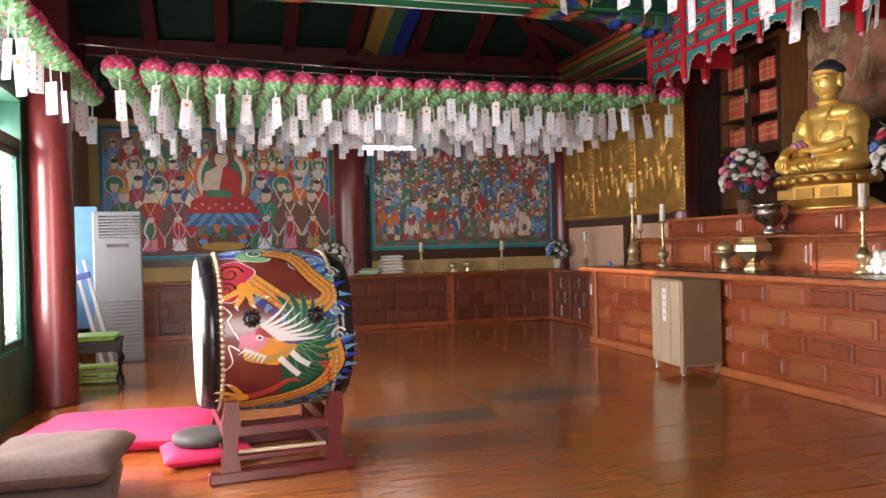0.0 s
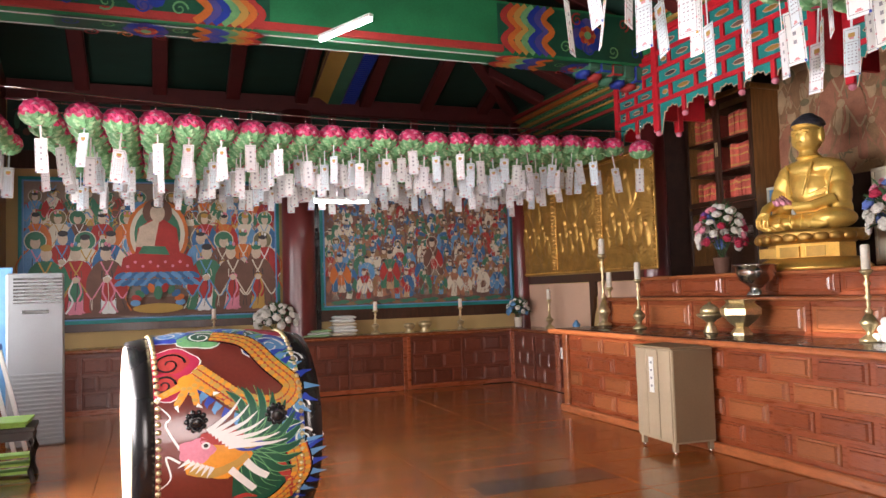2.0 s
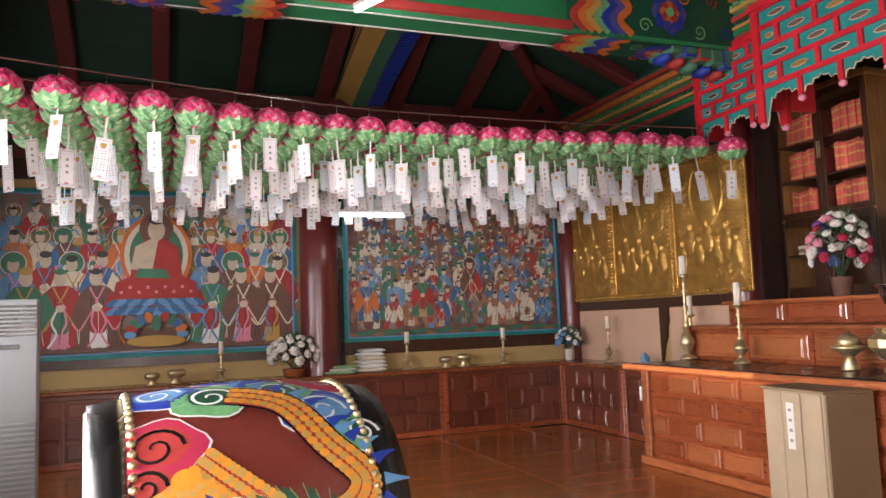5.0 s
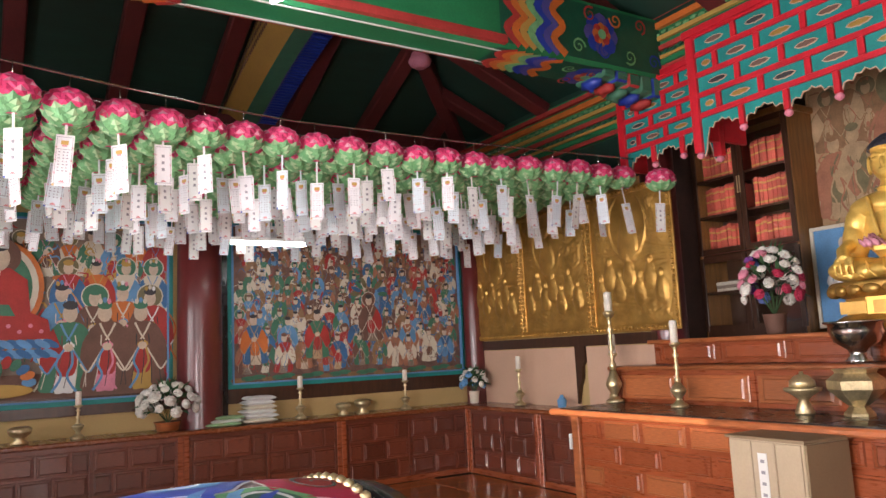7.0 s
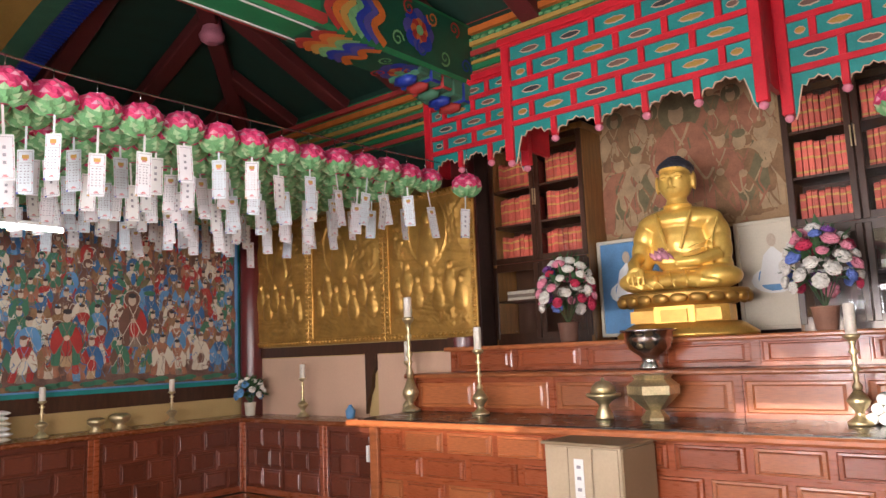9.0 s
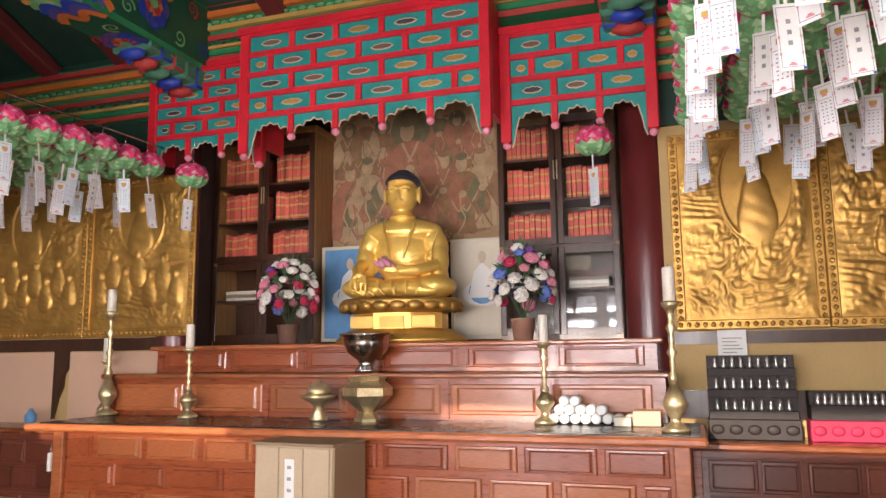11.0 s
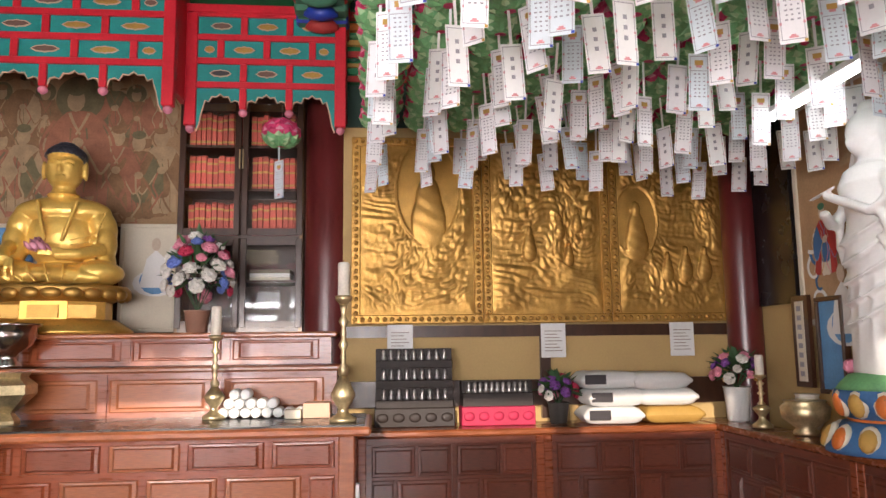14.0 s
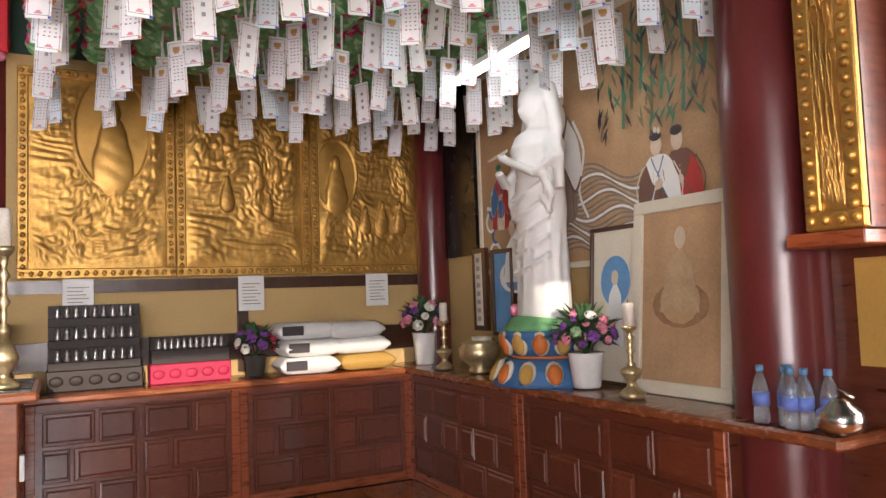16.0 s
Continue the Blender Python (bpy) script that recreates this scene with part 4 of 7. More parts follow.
def draw_crowd(wd, ht, seed):
    def draw(bm):
        rng = random.Random(seed)
        rows = 9
        for r in range(rows):
            z = ht * (0.9 - 0.86 * r / rows) - 0.13
            size = 0.26 + 0.024 * r
            per = 20 - r
            for k in range(per):
                x = (k + 0.5 + 0.5 * (r % 2) + rng.uniform(-0.2, 0.2)) * wd / (per + 0.7)
                if 0.1 < x < wd - 0.1:
                    painted_figure(bm, x, max(0.05, z + rng.uniform(-0.03, 0.03)), size * rng.uniform(0.9, 1.1), rng, rng.random() < 0.12, 0.0035 * r, None, DIM)
            painted_clutter(bm, wd, max(0.06, z), z + 0.25, 55, rng, (5, 4, 1, 3, 2, 14, 16), 0.9, 0.0085 + 0.0035 * r)
        for k in range(26):
            disc(bm, (k + 0.5) * wd / 26, 0.045 + 0.015 * (k % 3), 0.09, 0.03, -0.042, 2 if k % 3 else 14, 10, -0.041)
        c = 0.56 * wd
        for k in range(9):
            a = math.pi * k / 8
            disc(bm, c + 0.2 * math.cos(a), ht * 0.56 + 0.16 * math.sin(a), 0.075, 0.03, -0.042 - 0.0003 * k, (2, 3, 17)[k % 3], 10, -0.041, turn=a)
        painted_figure(bm, c, ht * 0.24, 0.62, rng, True, 0.042, (4, 1), DIM)
        painted_figure(bm, 0.33 * wd, ht * 0.14, 0.62, rng, False, 0.042, (2, 1), DIM)
        painted_figure(bm, 0.08 * wd, ht * 0.12, 0.62, rng, False, 0.042, (3, 11), DIM)
    return draw


hanging_picture("buddhist_painting", "large painted hanging of an enthroned figure and attendants", pose(-0.72, NORTH - 0.035, 1.24), 3.4, 1.95, M_GREYP, M_TEAL, draw_assembly)
hanging_picture("buddhist_painting", "large painted hanging crowded with small figures", pose(3.4, NORTH - 0.035, 1.3), 3.22, 1.91, M_CROWD, M_TEAL, draw_crowd(3.22, 1.91, 8))


def draw_faded(wd, ht):
    def draw(bm):
        rng = random.Random(5)
        painted_clutter(bm, wd, 0.05, ht - 0.1, 220, rng, (14, 15, 16, 17), 1.6, 0.004)
        for k in range(8):
            x = 0.18 + (wd - 0.36) * k / 7
            if abs(x - wd / 2) > 0.2:
                painted_figure(bm, x, 0.72 + 0.1 * (k % 2), 0.62, rng, k % 2 == 0, 0.006, None, FADED)
                painted_figure(bm, x + 0.04, 0.06 + 0.05 * (k % 2), 0.85, rng, False, 0.014, None, FADED)
        disc(bm, wd / 2, 1.2, 0.22, 0.22, -0.024, 17, 24, -0.022)
        painted_figure(bm, wd / 2, 0.25, 1.1, rng, False, 0.026, (16, 15), FADED)
    return draw


hanging_picture("altar_painting", "faded brown altar painting with standing figures", Matrix.Translation((BACK - 0.04, 10.28, 2.64)) @ ZUP_W, 1.82, 1.5, M_TAN, M_TAN, draw_faded(1.82, 1.5), 0.02)


def draw_bamboo(bm):
    rng = random.Random(9)
    flat = lambda u, v, h: Vector((u, -0.004 - h, v))
    for k in range(11):                                   # rolling waves in pale lines
        z = 0.08 + 0.05 * k
        pts = smooth_line([(1.05 + 0.1 * i, z + 0.05 * math.sin(i * 0.9 + 0.5 * k) - 0.012 * i) for i in range(11)], 4)
        ribbon(bm, pts, 0.045, flat, 0.0006 * k, 13, 0.9)
        ribbon(bm, pts, 0.018, flat, 0.0006 * k + 0.0004, (15, 10)[k % 2], 0.8)
    for k in range(5):
        ribbon(bm, smooth_line(swirl(0.16 + 0.06 * (k % 2), 0.12 + 0.11 * k, 0.11, 0.6, 6, k), 3), 0.03, flat, 0.008 + 0.0004 * k, (10, 3)[k % 2], 0.6)
    painted_figure(bm, 0.3, 0.3, 0.5, rng, False, 0.012, (1, 3))
    painted_figure(bm, 1.02, 0.25, 1.0, rng, False, 0.012, (13, 10), dict(BRIGHT, trim=(10, 13, 4), robes=(13, 10, 4)))
    painted_figure(bm, 1.98, 0.1, 0.6, rng, False, 0.02, (10, 4), dict(BRIGHT, trim=(5, 3, 4), robes=(5, 4)))
    painted_figure(bm, 2.14, 0.12, 0.58, rng, False, 0.016, (4, 1), dict(BRIGHT, trim=(4, 1), robes=(4, 1)))
    for k in range(9):                                    # bamboo
        x = 1.72 + 0.08 * k
        ribbon(bm, smooth_line([(x, 0.75 + 0.1 * (k % 3)), (x + 0.02, 1.1), (x + 0.05 * math.sin(k), 1.47)], 5), 0.026, flat, 0.028 + 0.0004 * k, (2, 17)[k % 2], 0.8)
    for k in range(130):
        x, z, a = rng.uniform(1.5, 2.4), rng.uniform(0.75, 1.45), rng.uniform(-2.4, -0.7)
        ribbon(bm, [(x, z), (x + 0.05 * math.cos(a), z + 0.05 * math.sin(a)), (x + 0.1 * math.cos(a), z + 0.11 * math.sin(a))], 0.022, flat, 0.034 + 0.00005 * k, (2, 17, 6)[k % 3], 0.1, 1)
    for k in range(4):
        ribbon(bm, smooth_line([(0.5 + 0.3 * k, 1.0 + 0.08 * k), (0.65 + 0.3 * k, 1.03 + 0.08 * k), (0.85 + 0.3 * k, 0.98 + 0.08 * k)], 5), 0.07, flat, 0.003 + 0.0005 * k, 15, 0.3, 1)


hanging_picture("landscape_painting", "brown painting of bamboo, waves and robed figures", Matrix.Translation((5.95, SOUTH + 0.035, 1.62)) @ ZUP_S, 2.45, 1.5, M_TAN, M_CREAM, lambda bm: draw_bamboo(bm), 0.04)
# Corner shade is put into the colour: the hanging is plain black.
tagged(part("dark_hanging", bbox(6.05, SOUTH + 0.01, 1.75, 6.6, SOUTH + 0.05, 3.2), M_BLACK), "painted hanging by the corner, its shade coloured in black", "painting")


def framed_picture(label, m, wd, ht, bw, mat_frame, mat_field, draw):
    hanging_picture("framed_picture", label, m, wd, ht, mat_field, mat_frame, draw, bw, "picture")


def draw_seated(tone):
    def draw(bm):
        disc(bm, 0.28, 0.4, 0.2, 0.12, -0.006, 14 if tone == 4 else 10, 14, -0.004)
        disc(bm, 0.28, 0.42, 0.14, 0.12, -0.008, 12 if tone == 4 else 8, 14, -0.006)
        prism(bm, [(0.14, 0.36), (0.2, 0.62), (0.28, 0.7), (0.36, 0.62), (0.42, 0.36)], -0.01, -0.008, 15 if tone == 4 else 10)
        disc(bm, 0.28, 0.75, 0.04, 0.06, -0.012, 0, 12, -0.01)
    return draw


def draw_blue(bm):
    disc(bm, 0.2, 0.58, 0.13, 0.15, -0.006, 8, 20, -0.004)
    prism(bm, [(0.12, 0.2), (0.15, 0.5), (0.2, 0.58), (0.25, 0.5), (0.28, 0.2)], -0.008, -0.006, 10)
    disc(bm, 0.2, 0.6, 0.03, 0.045, -0.01, 0, 12, -0.008)


framed_picture("seated white-robed figure on brown silk in a grey frame", Matrix.Translation((4.03, SOUTH + 0.2, CT + 0.07)) @ ZUP_S @ pose(0, 0, 0, -5), 0.56, 0.9, 0.07, M_CREAM, M_TAN, draw_seated(4))
framed_picture("pale picture with a blue halo in a dark frame", Matrix.Translation((4.5, SOUTH + 0.16, CT + 0.03)) @ ZUP_S @ pose(0, 0, 0, -4), 0.38, 0.88, 0.025, M_CASE, M_CREAM, draw_blue)
framed_picture("narrow dark framed picture on a blue ground", Matrix.Translation((5.7, SOUTH + 0.1, CT + 0.28)) @ ZUP_S, 0.24, 0.58, 0.03, M_CASE, M_SKYB, draw_seated(3))
t = thing("calligraphy_plaque", "narrow white plaque with a column of dark writing", "plaque", Matrix.Translation((6.04, SOUTH + 0.1, CT + 0.28)) @ ZUP_S)
part("board", bbox(0, 0, 0, 0.2, 0.03, 0.64), M_CASE, t)
part("paper", bbox(0.05, -0.006, 0.04, 0.15, -0.001, 0.6), M_CREAM, t)
for k in range(8):
    part("writing_mark", bbox(0.075, -0.009, 0.075 + 0.065 * k, 0.125, -0.007, 0.11 + 0.065 * k), M_INK, t)
for y0, wd, m in ((10.22, 0.62, M_SKYB), (8.83, 0.44, M_CREAM)):
    framed_picture("pale framed picture standing behind the gilded statue", Matrix.Translation((7.75, y0, 1.66)) @ ZUP_W, wd, 0.9, 0.035, M_CREAM, m, draw_seated(3))


# ---- statues ----
def skin(bm, name, mat, label, m, voxel, parent=None):
    ob = part(name, bm, mat, parent, m=m)
    md = ob.modifiers.new("remesh", "REMESH")
    md.mode, md.voxel_size, md.use_smooth_shade = "VOXEL", voxel, True
    sm = ob.modifiers.new("smooth", "SMOOTH")
    sm.factor, sm.iterations = 0.5, 4
    return tagged(ob, label, "statue")


def gold_statue_material():
    m = material("gilded_statue", (0.95, 0.62, 0.15), 0.33, 0.4, 4, 0.2, 0.05)
    n, l = m.node_tree.nodes, m.node_tree.links
    b = n["Principled BSDF"]
    tc, sep, gt = n.new("ShaderNodeTexCoord"), n.new("ShaderNodeSeparateXYZ"), n.new("ShaderNodeMapRange")
    l.new(tc.outputs["Object"], sep.inputs[0])
    slope = n.new("ShaderNodeMath")
    slope.operation, slope.inputs[1].default_value = "MULTIPLY_ADD", 0.3
    l.new(sep.outputs[1], slope.inputs[0])
    l.new(sep.outputs[2], slope.inputs[2])
    gt.inputs[1].default_value, gt.inputs[2].default_value = 1.25, 1.255
    l.new(slope.outputs[0], gt.inputs[0])
    mix = n.new("ShaderNodeMix")
    mix.data_type = "RGBA"
    old = b.inputs["Base Color"].links[0].from_socket
    l.new(old, mix.inputs[6])
    mix.inputs[7].default_value = (0.05, 0.05, 0.065, 1)
    l.new(gt.outputs[0], mix.inputs[0])
    l.new(mix.outputs[2], b.inputs["Base Color"])
    inv = n.new("ShaderNodeMath")
    inv.operation, inv.use_clamp, inv.inputs[0].default_value = "SUBTRACT", True, 0.4
    l.new(gt.outputs[0], inv.inputs[1])
    l.new(inv.outputs[0], b.inputs["Metallic"])
    return m


def seated_statue():
    m = Matrix.Translation((7.2, 9.17, 1.592)) @ pose(0, 0, 0, 0, 0, -84)
    t = thing("statue_pedestal", "gilded lotus pedestal under the seated statue", "pedestal", m)
    bm = bmesh.new()
    lathe(bm, [(0.6, 0), (0.6, 0.03), (0.5, 0.1), (0.46, 0.12)], 36, m=Matrix.Diagonal((1, 0.75, 1, 1)))
    part("foot", bm, M_GOLDB, t)
    bm = bmesh.new()
    lathe(bm, [(0.44, 0.1), (0.44, 0.26)], 8, m=Matrix.Diagonal((1, 0.75, 1, 1)) @ pose(0, 0, 0, 0, 0, 22.5), smooth=False)
    part("waist", bm, M_GOLDB, t)
    for k in (-1, 0, 1):
        part("inset_panel", bbox(k * 0.27 - 0.11, -0.325 + 0.03 * abs(k), 0.13, k * 0.27 + 0.11, -0.3, 0.23), M_GOLD, t)
    bm = bmesh.new()
    lathe(bm, [(0.42, 0.26), (0.52, 0.3), (0.57, 0.36), (0.54, 0.39)], 36, m=Matrix.Diagonal((1, 0.75, 1, 1)))
    for k in range(22):
        a = 2 * math.pi * k / 22
        ball(bm, (0.54 * math.cos(a), 0.405 * math.sin(a), 0.32), (0.075, 0.04, 0.05), 0, Euler((0, 0, a + 1.57)), 2)
        ball(bm, (0.5 * math.cos(a + 0.14), 0.37 * math.sin(a + 0.14), 0.045), (0.085, 0.05, 0.04), 0, Euler((0, 0, a + 1.7)), 2)
    part("lotus_rim", bm, M_GOLD, t)
    bm = bmesh.new()
    e = lambda x, y, z: Euler((radians(x), radians(y), radians(z)))
    ball(bm, (0, 0.05, 0.12), (0.44, 0.28, 0.12), sub=3)          # lap
    for s in (-1, 1):
        ball(bm, (s * 0.3, -0.06, 0.13), (0.21, 0.25, 0.125), 0, e(0, 0, s * 25), 3)   # knees
        ball(bm, (s * 0.16, -0.2, 0.1), (0.24, 0.09, 0.075), 0, e(0, s * 8, s * -18), 3)  # crossed shins
        ball(bm, (s * 0.3, 0.06, 0.6), (0.115, 0.13, 0.2), 0, e(0, s * -12, 0), 3)     # upper arm
        ball(bm, (s * 0.33, 0.02, 0.42), (0.1, 0.12, 0.2), 0, e(0, 0, 0), 3)
        ball(bm, (s * 0.345, 0.02, 0.24), (0.08, 0.12, 0.16), 0, None, 3)
        ball(bm, (s * 0.205, 0.04, 1.2), (0.025, 0.05, 0.12), 0, None, 2)   # long ears
        tube(bm, [(s * 0.15, -0.12, 0.82), (s * 0.1, -0.17, 0.6), (s * 0.06, -0.19, 0.42)], 0.018, 6)  # robe edges
    tube(bm, [(0.34, -0.08, 0.36), (0.2, -0.24, 0.29), (0.04, -0.27, 0.28)], 0.062, 8, taper=0.8)
    tube(bm, [(-0.34, -0.04, 0.4), (-0.35, -0.2, 0.31), (-0.3, -0.31, 0.22)], 0.062, 8, taper=0.8)
    for k in range(4):
        tube(bm, [(-0.3 + 0.035 * (k - 1.5), -0.3, 0.24), (-0.3 + 0.045 * (k - 1.5), -0.345, 0.16), (-0.29 + 0.045 * (k - 1.5), -0.345, 0.07)], 0.019, 6, taper=0.7)
        tube(bm, [(0.1, -0.28, 0.27 + 0.02 * k), (-0.08, -0.3, 0.28 + 0.02 * k)], 0.017, 6, taper=0.7)
    ball(bm, (0, 0.06, 0.5), (0.27, 0.19, 0.34), sub=3)             # trunk
    ball(bm, (0, 0.06, 0.74), (0.37, 0.18, 0.15), sub=3)            # shoulders
    tube(bm, [(0, 0.04, 0.8), (0, 0.03, 1.0)], 0.11, 14)
    for r, z in ((0.122, 0.94), (0.128, 0.9)):
        lathe(bm, [(r - 0.02, z - 0.012), (r, z), (r - 0.02, z + 0.012)], 20, 0, (0, 0.035, 0))
    ball(bm, (0, 0.03, 1.2), (0.185, 0.19, 0.235), sub=3)           # head
    ball(bm, (0, 0.0, 1.09), (0.13, 0.15, 0.1), sub=3)              # jaw
    ball(bm, (0, -0.155, 1.18), (0.024, 0.04, 0.06), sub=2)         # nose
    ball(bm, (0, -0.15, 1.105), (0.05, 0.022, 0.014), sub=2)        # lips
    for s in (-1, 1):
        ball(bm, (s * 0.075, -0.135, 1.235), (0.055, 0.02, 0.014), sub=2)
        tube(bm, [(s * 0.02, -0.165, 1.27), (s * 0.08, -0.155, 1.29), (s * 0.14, -0.11, 1.275)], 0.009, 6)
    ball(bm, (0, 0.06, 1.37), (0.19, 0.19, 0.13), sub=3)
    ball(bm, (0, 0.06, 1.47), (0.1, 0.1, 0.075), sub=3)
    for r in range(6):                                              # hair curls
        zz, rr = 1.36 + 0.03 * r, 0.2 * math.cos(0.24 * r)
        for k in range(26):
            a = 2 * math.pi * k / 26 + 0.12 * (r % 2)
            ball(bm, (rr * math.cos(a), 0.055 + rr * math.sin(a), zz), 0.019, sub=1)
    for v in bm.verts:
        if v.co.z > 0.93:
            v.co = Vector((v.co.x * 0.78, 0.03 + (v.co.y - 0.03) * 0.8, 0.93 + (v.co.z - 0.93) * 0.86 - 0.02))
    for k in range(6):                                              # folds of the robe
        tube(bm, [(0.36 - 0.02 * k, -0.1 - 0.01 * k, 0.72 - 0.07 * k), (0.3, -0.14, 0.5 - 0.06 * k), (0.12, -0.2, 0.42 - 0.045 * k)], 0.011, 5)
        tube(bm, [(-0.42 + 0.13 * k, -0.26 + 0.01 * abs(k - 3), 0.2), (-0.36 + 0.12 * k, -0.31, 0.1), (-0.25 + 0.09 * k, -0.3, 0.03)], 0.012, 5)
    skin(bm, "seated_statue", gold_statue_material(), "gilded seated temple statue with dark curled hair", m @ pose(0, 0.02, 0.385) @ Matrix.Diagonal((1.02, 1.0, 0.86, 1)), 0.01)


seated_statue()
bm = bmesh.new()
for ring, (cnt, rr, tl) in enumerate(((8, 0.075, 0.75), (6, 0.045, 0.4), (4, 0.02, 0.1))):
    for j in range(cnt):
        b = 2 * math.pi * j / cnt + ring * 0.4
        ball(bm, (rr * math.cos(b), rr * math.sin(b), 0.03 + 0.015 * ring), (0.03, 0.012, 0.05), 0, Euler((tl * math.sin(b), tl * math.cos(b), b + 1.57)), 1)
tagged(part("lotus_flower", bm, M_PETAL2, m=pose(6.905, 9.21, 2.245)), "pale pink lotus flower held by the gilded statue", "flower")


def white_statue():
    m = Matrix.Translation((4.75, 3.82, CT)) @ pose(0, 0, 0, 0, 0, 168)
    t = thing("lotus_stand", "painted stone lotus stand in orange, blue and green", "pedestal", m)
    for z0, r0, flip in ((0.0, 0.34, 1), (0.17, 0.26, -1)):
        bm = bmesh.new()
        lathe(bm, [(r0, z0), (r0, z0 + 0.03), (r0 * 0.72, z0 + 0.16)] if flip > 0 else [(r0 * 0.8, z0), (r0 * 1.1, z0 + 0.12), (r0 * 1.05, z0 + 0.16)], 28)
        part("tier", bm, M_PBLUE, t)
        for k in range(12):
            a = 2 * math.pi * (k + 0.5 * (flip > 0)) / 12
            bm = bmesh.new()
            rr = r0 * (0.9 if flip > 0 else 0.98)
            ball(bm, (rr * math.cos(a), rr * math.sin(a), z0 + 0.085), (0.028, 0.056, 0.078), 0, Euler((0, radians(-28 if flip > 0 else 14), a)), 2)
            ball(bm, (rr * 1.06 * math.cos(a), rr * 1.06 * math.sin(a), z0 + 0.08), (0.026, 0.046, 0.066), 1, Euler((0, radians(-28 if flip > 0 else 14), a)), 2)
            part("petal", bm, [M_CREAM, M_ORANGE if k % 2 else M_YELLOW], t)
    bm = bmesh.new()
    lathe(bm, [(0.2, 0.155), (0.22, 0.17), (0.2, 0.185)], 24)
    part("collar", bm, M_ORANGE, t)
    bm = bmesh.new()
    lathe(bm, [(0.27, 0.33), (0.25, 0.36), (0.2, 0.41), (0.1, 0.43)], 24)
    part("green_seat", bm, M_LEAF, t)
    bm = bmesh.new()
    for k in range(7):
        ball(bm, (-0.19 + 0.02 * math.cos(k), -0.1 + 0.03 * math.sin(k), 0.45), (0.02, 0.035, 0.045), 0, Euler((0.4 * math.cos(k), 0.4 * math.sin(k), 0)), 1)
    part("pink_bloom", bm, M_FPINK, t)
    bm = bmesh.new()
    e = lambda x, y, z: Euler((radians(x), radians(y), radians(z)))
    prof = [(0.17, 0.0), (0.18, 0.05), (0.165, 0.3), (0.16, 0.55), (0.175, 0.75), (0.17, 0.88), (0.15, 1.0), (0.16, 1.12), (0.19, 1.22), (0.15, 1.32), (0.07, 1.37), (0.06, 1.42)]
    lathe(bm, prof, 22, m=Matrix.Diagonal((1, 0.8, 1, 1)))
    for k in range(13):
        a = 2 * math.pi * k / 13
        tube(bm, [(0.165 * math.cos(a), 0.13 * math.sin(a), 0.02), (0.165 * math.cos(a + 0.1), 0.132 * math.sin(a + 0.1), 0.4), (0.16 * math.cos(a + 0.4), 0.128 * math.sin(a + 0.4), 0.85)], 0.017, 5, taper=0.5)
    ball(bm, (0, -0.01, 1.52), (0.085, 0.095, 0.12), sub=3)
    ball(bm, (0, 0.03, 1.58), (0.13, 0.13, 0.15), sub=3)
    ball(bm, (0, 0.05, 1.42), (0.16, 0.1, 0.2), sub=3)
    ball(bm, (0, 0.02, 1.72), (0.06, 0.06, 0.07), sub=2)
    ball(bm, (0, -0.1, 1.5), (0.012, 0.02, 0.03), sub=1)
    for s in (-1, 1):
        tube(bm, [(s * 0.17, 0, 1.25), (s * 0.23, -0.03, 1.1), (s * 0.2, -0.12, 1.0), (s * 0.02 - 0.08, -0.2, 1.12 + 0.05 * s)], 0.055, 8, taper=0.5)
        tube(bm, [(s * 0.2, -0.08, 1.02), (s * 0.25, -0.06, 0.85), (s * 0.22, -0.05, 0.72), (s * 0.19, -0.08, 0.86)], 0.028, 6)
    tube(bm, [(-0.2, -0.22, 1.18), (0.04, -0.2, 1.2)], 0.013, 6)
    for s in (-1, 1):                                               # veil falling from the head over the shoulders
        tube(bm, [(s * 0.09, 0.03, 1.66), (s * 0.14, 0.03, 1.5), (s * 0.2, 0.02, 1.32), (s * 0.24, 0.0, 1.12), (s * 0.2, 0.02, 0.9)], 0.05, 8, taper=0.6)
    for k in range(5):                                              # looped folds across the skirt
        tube(bm, [(-0.17, -0.06, 0.95 - 0.13 * k), (-0.04, -0.155, 0.84 - 0.13 * k), (0.1, -0.14, 0.88 - 0.13 * k), (0.18, -0.04, 0.97 - 0.13 * k)], 0.013, 5)
    skin(bm, "standing_statue", M_STATUE, "white marble standing robed temple statue", m @ pose(0, 0, 0.4) @ Matrix.Diagonal((1.3, 1.1, 0.87, 1)), 0.011)


white_statue()


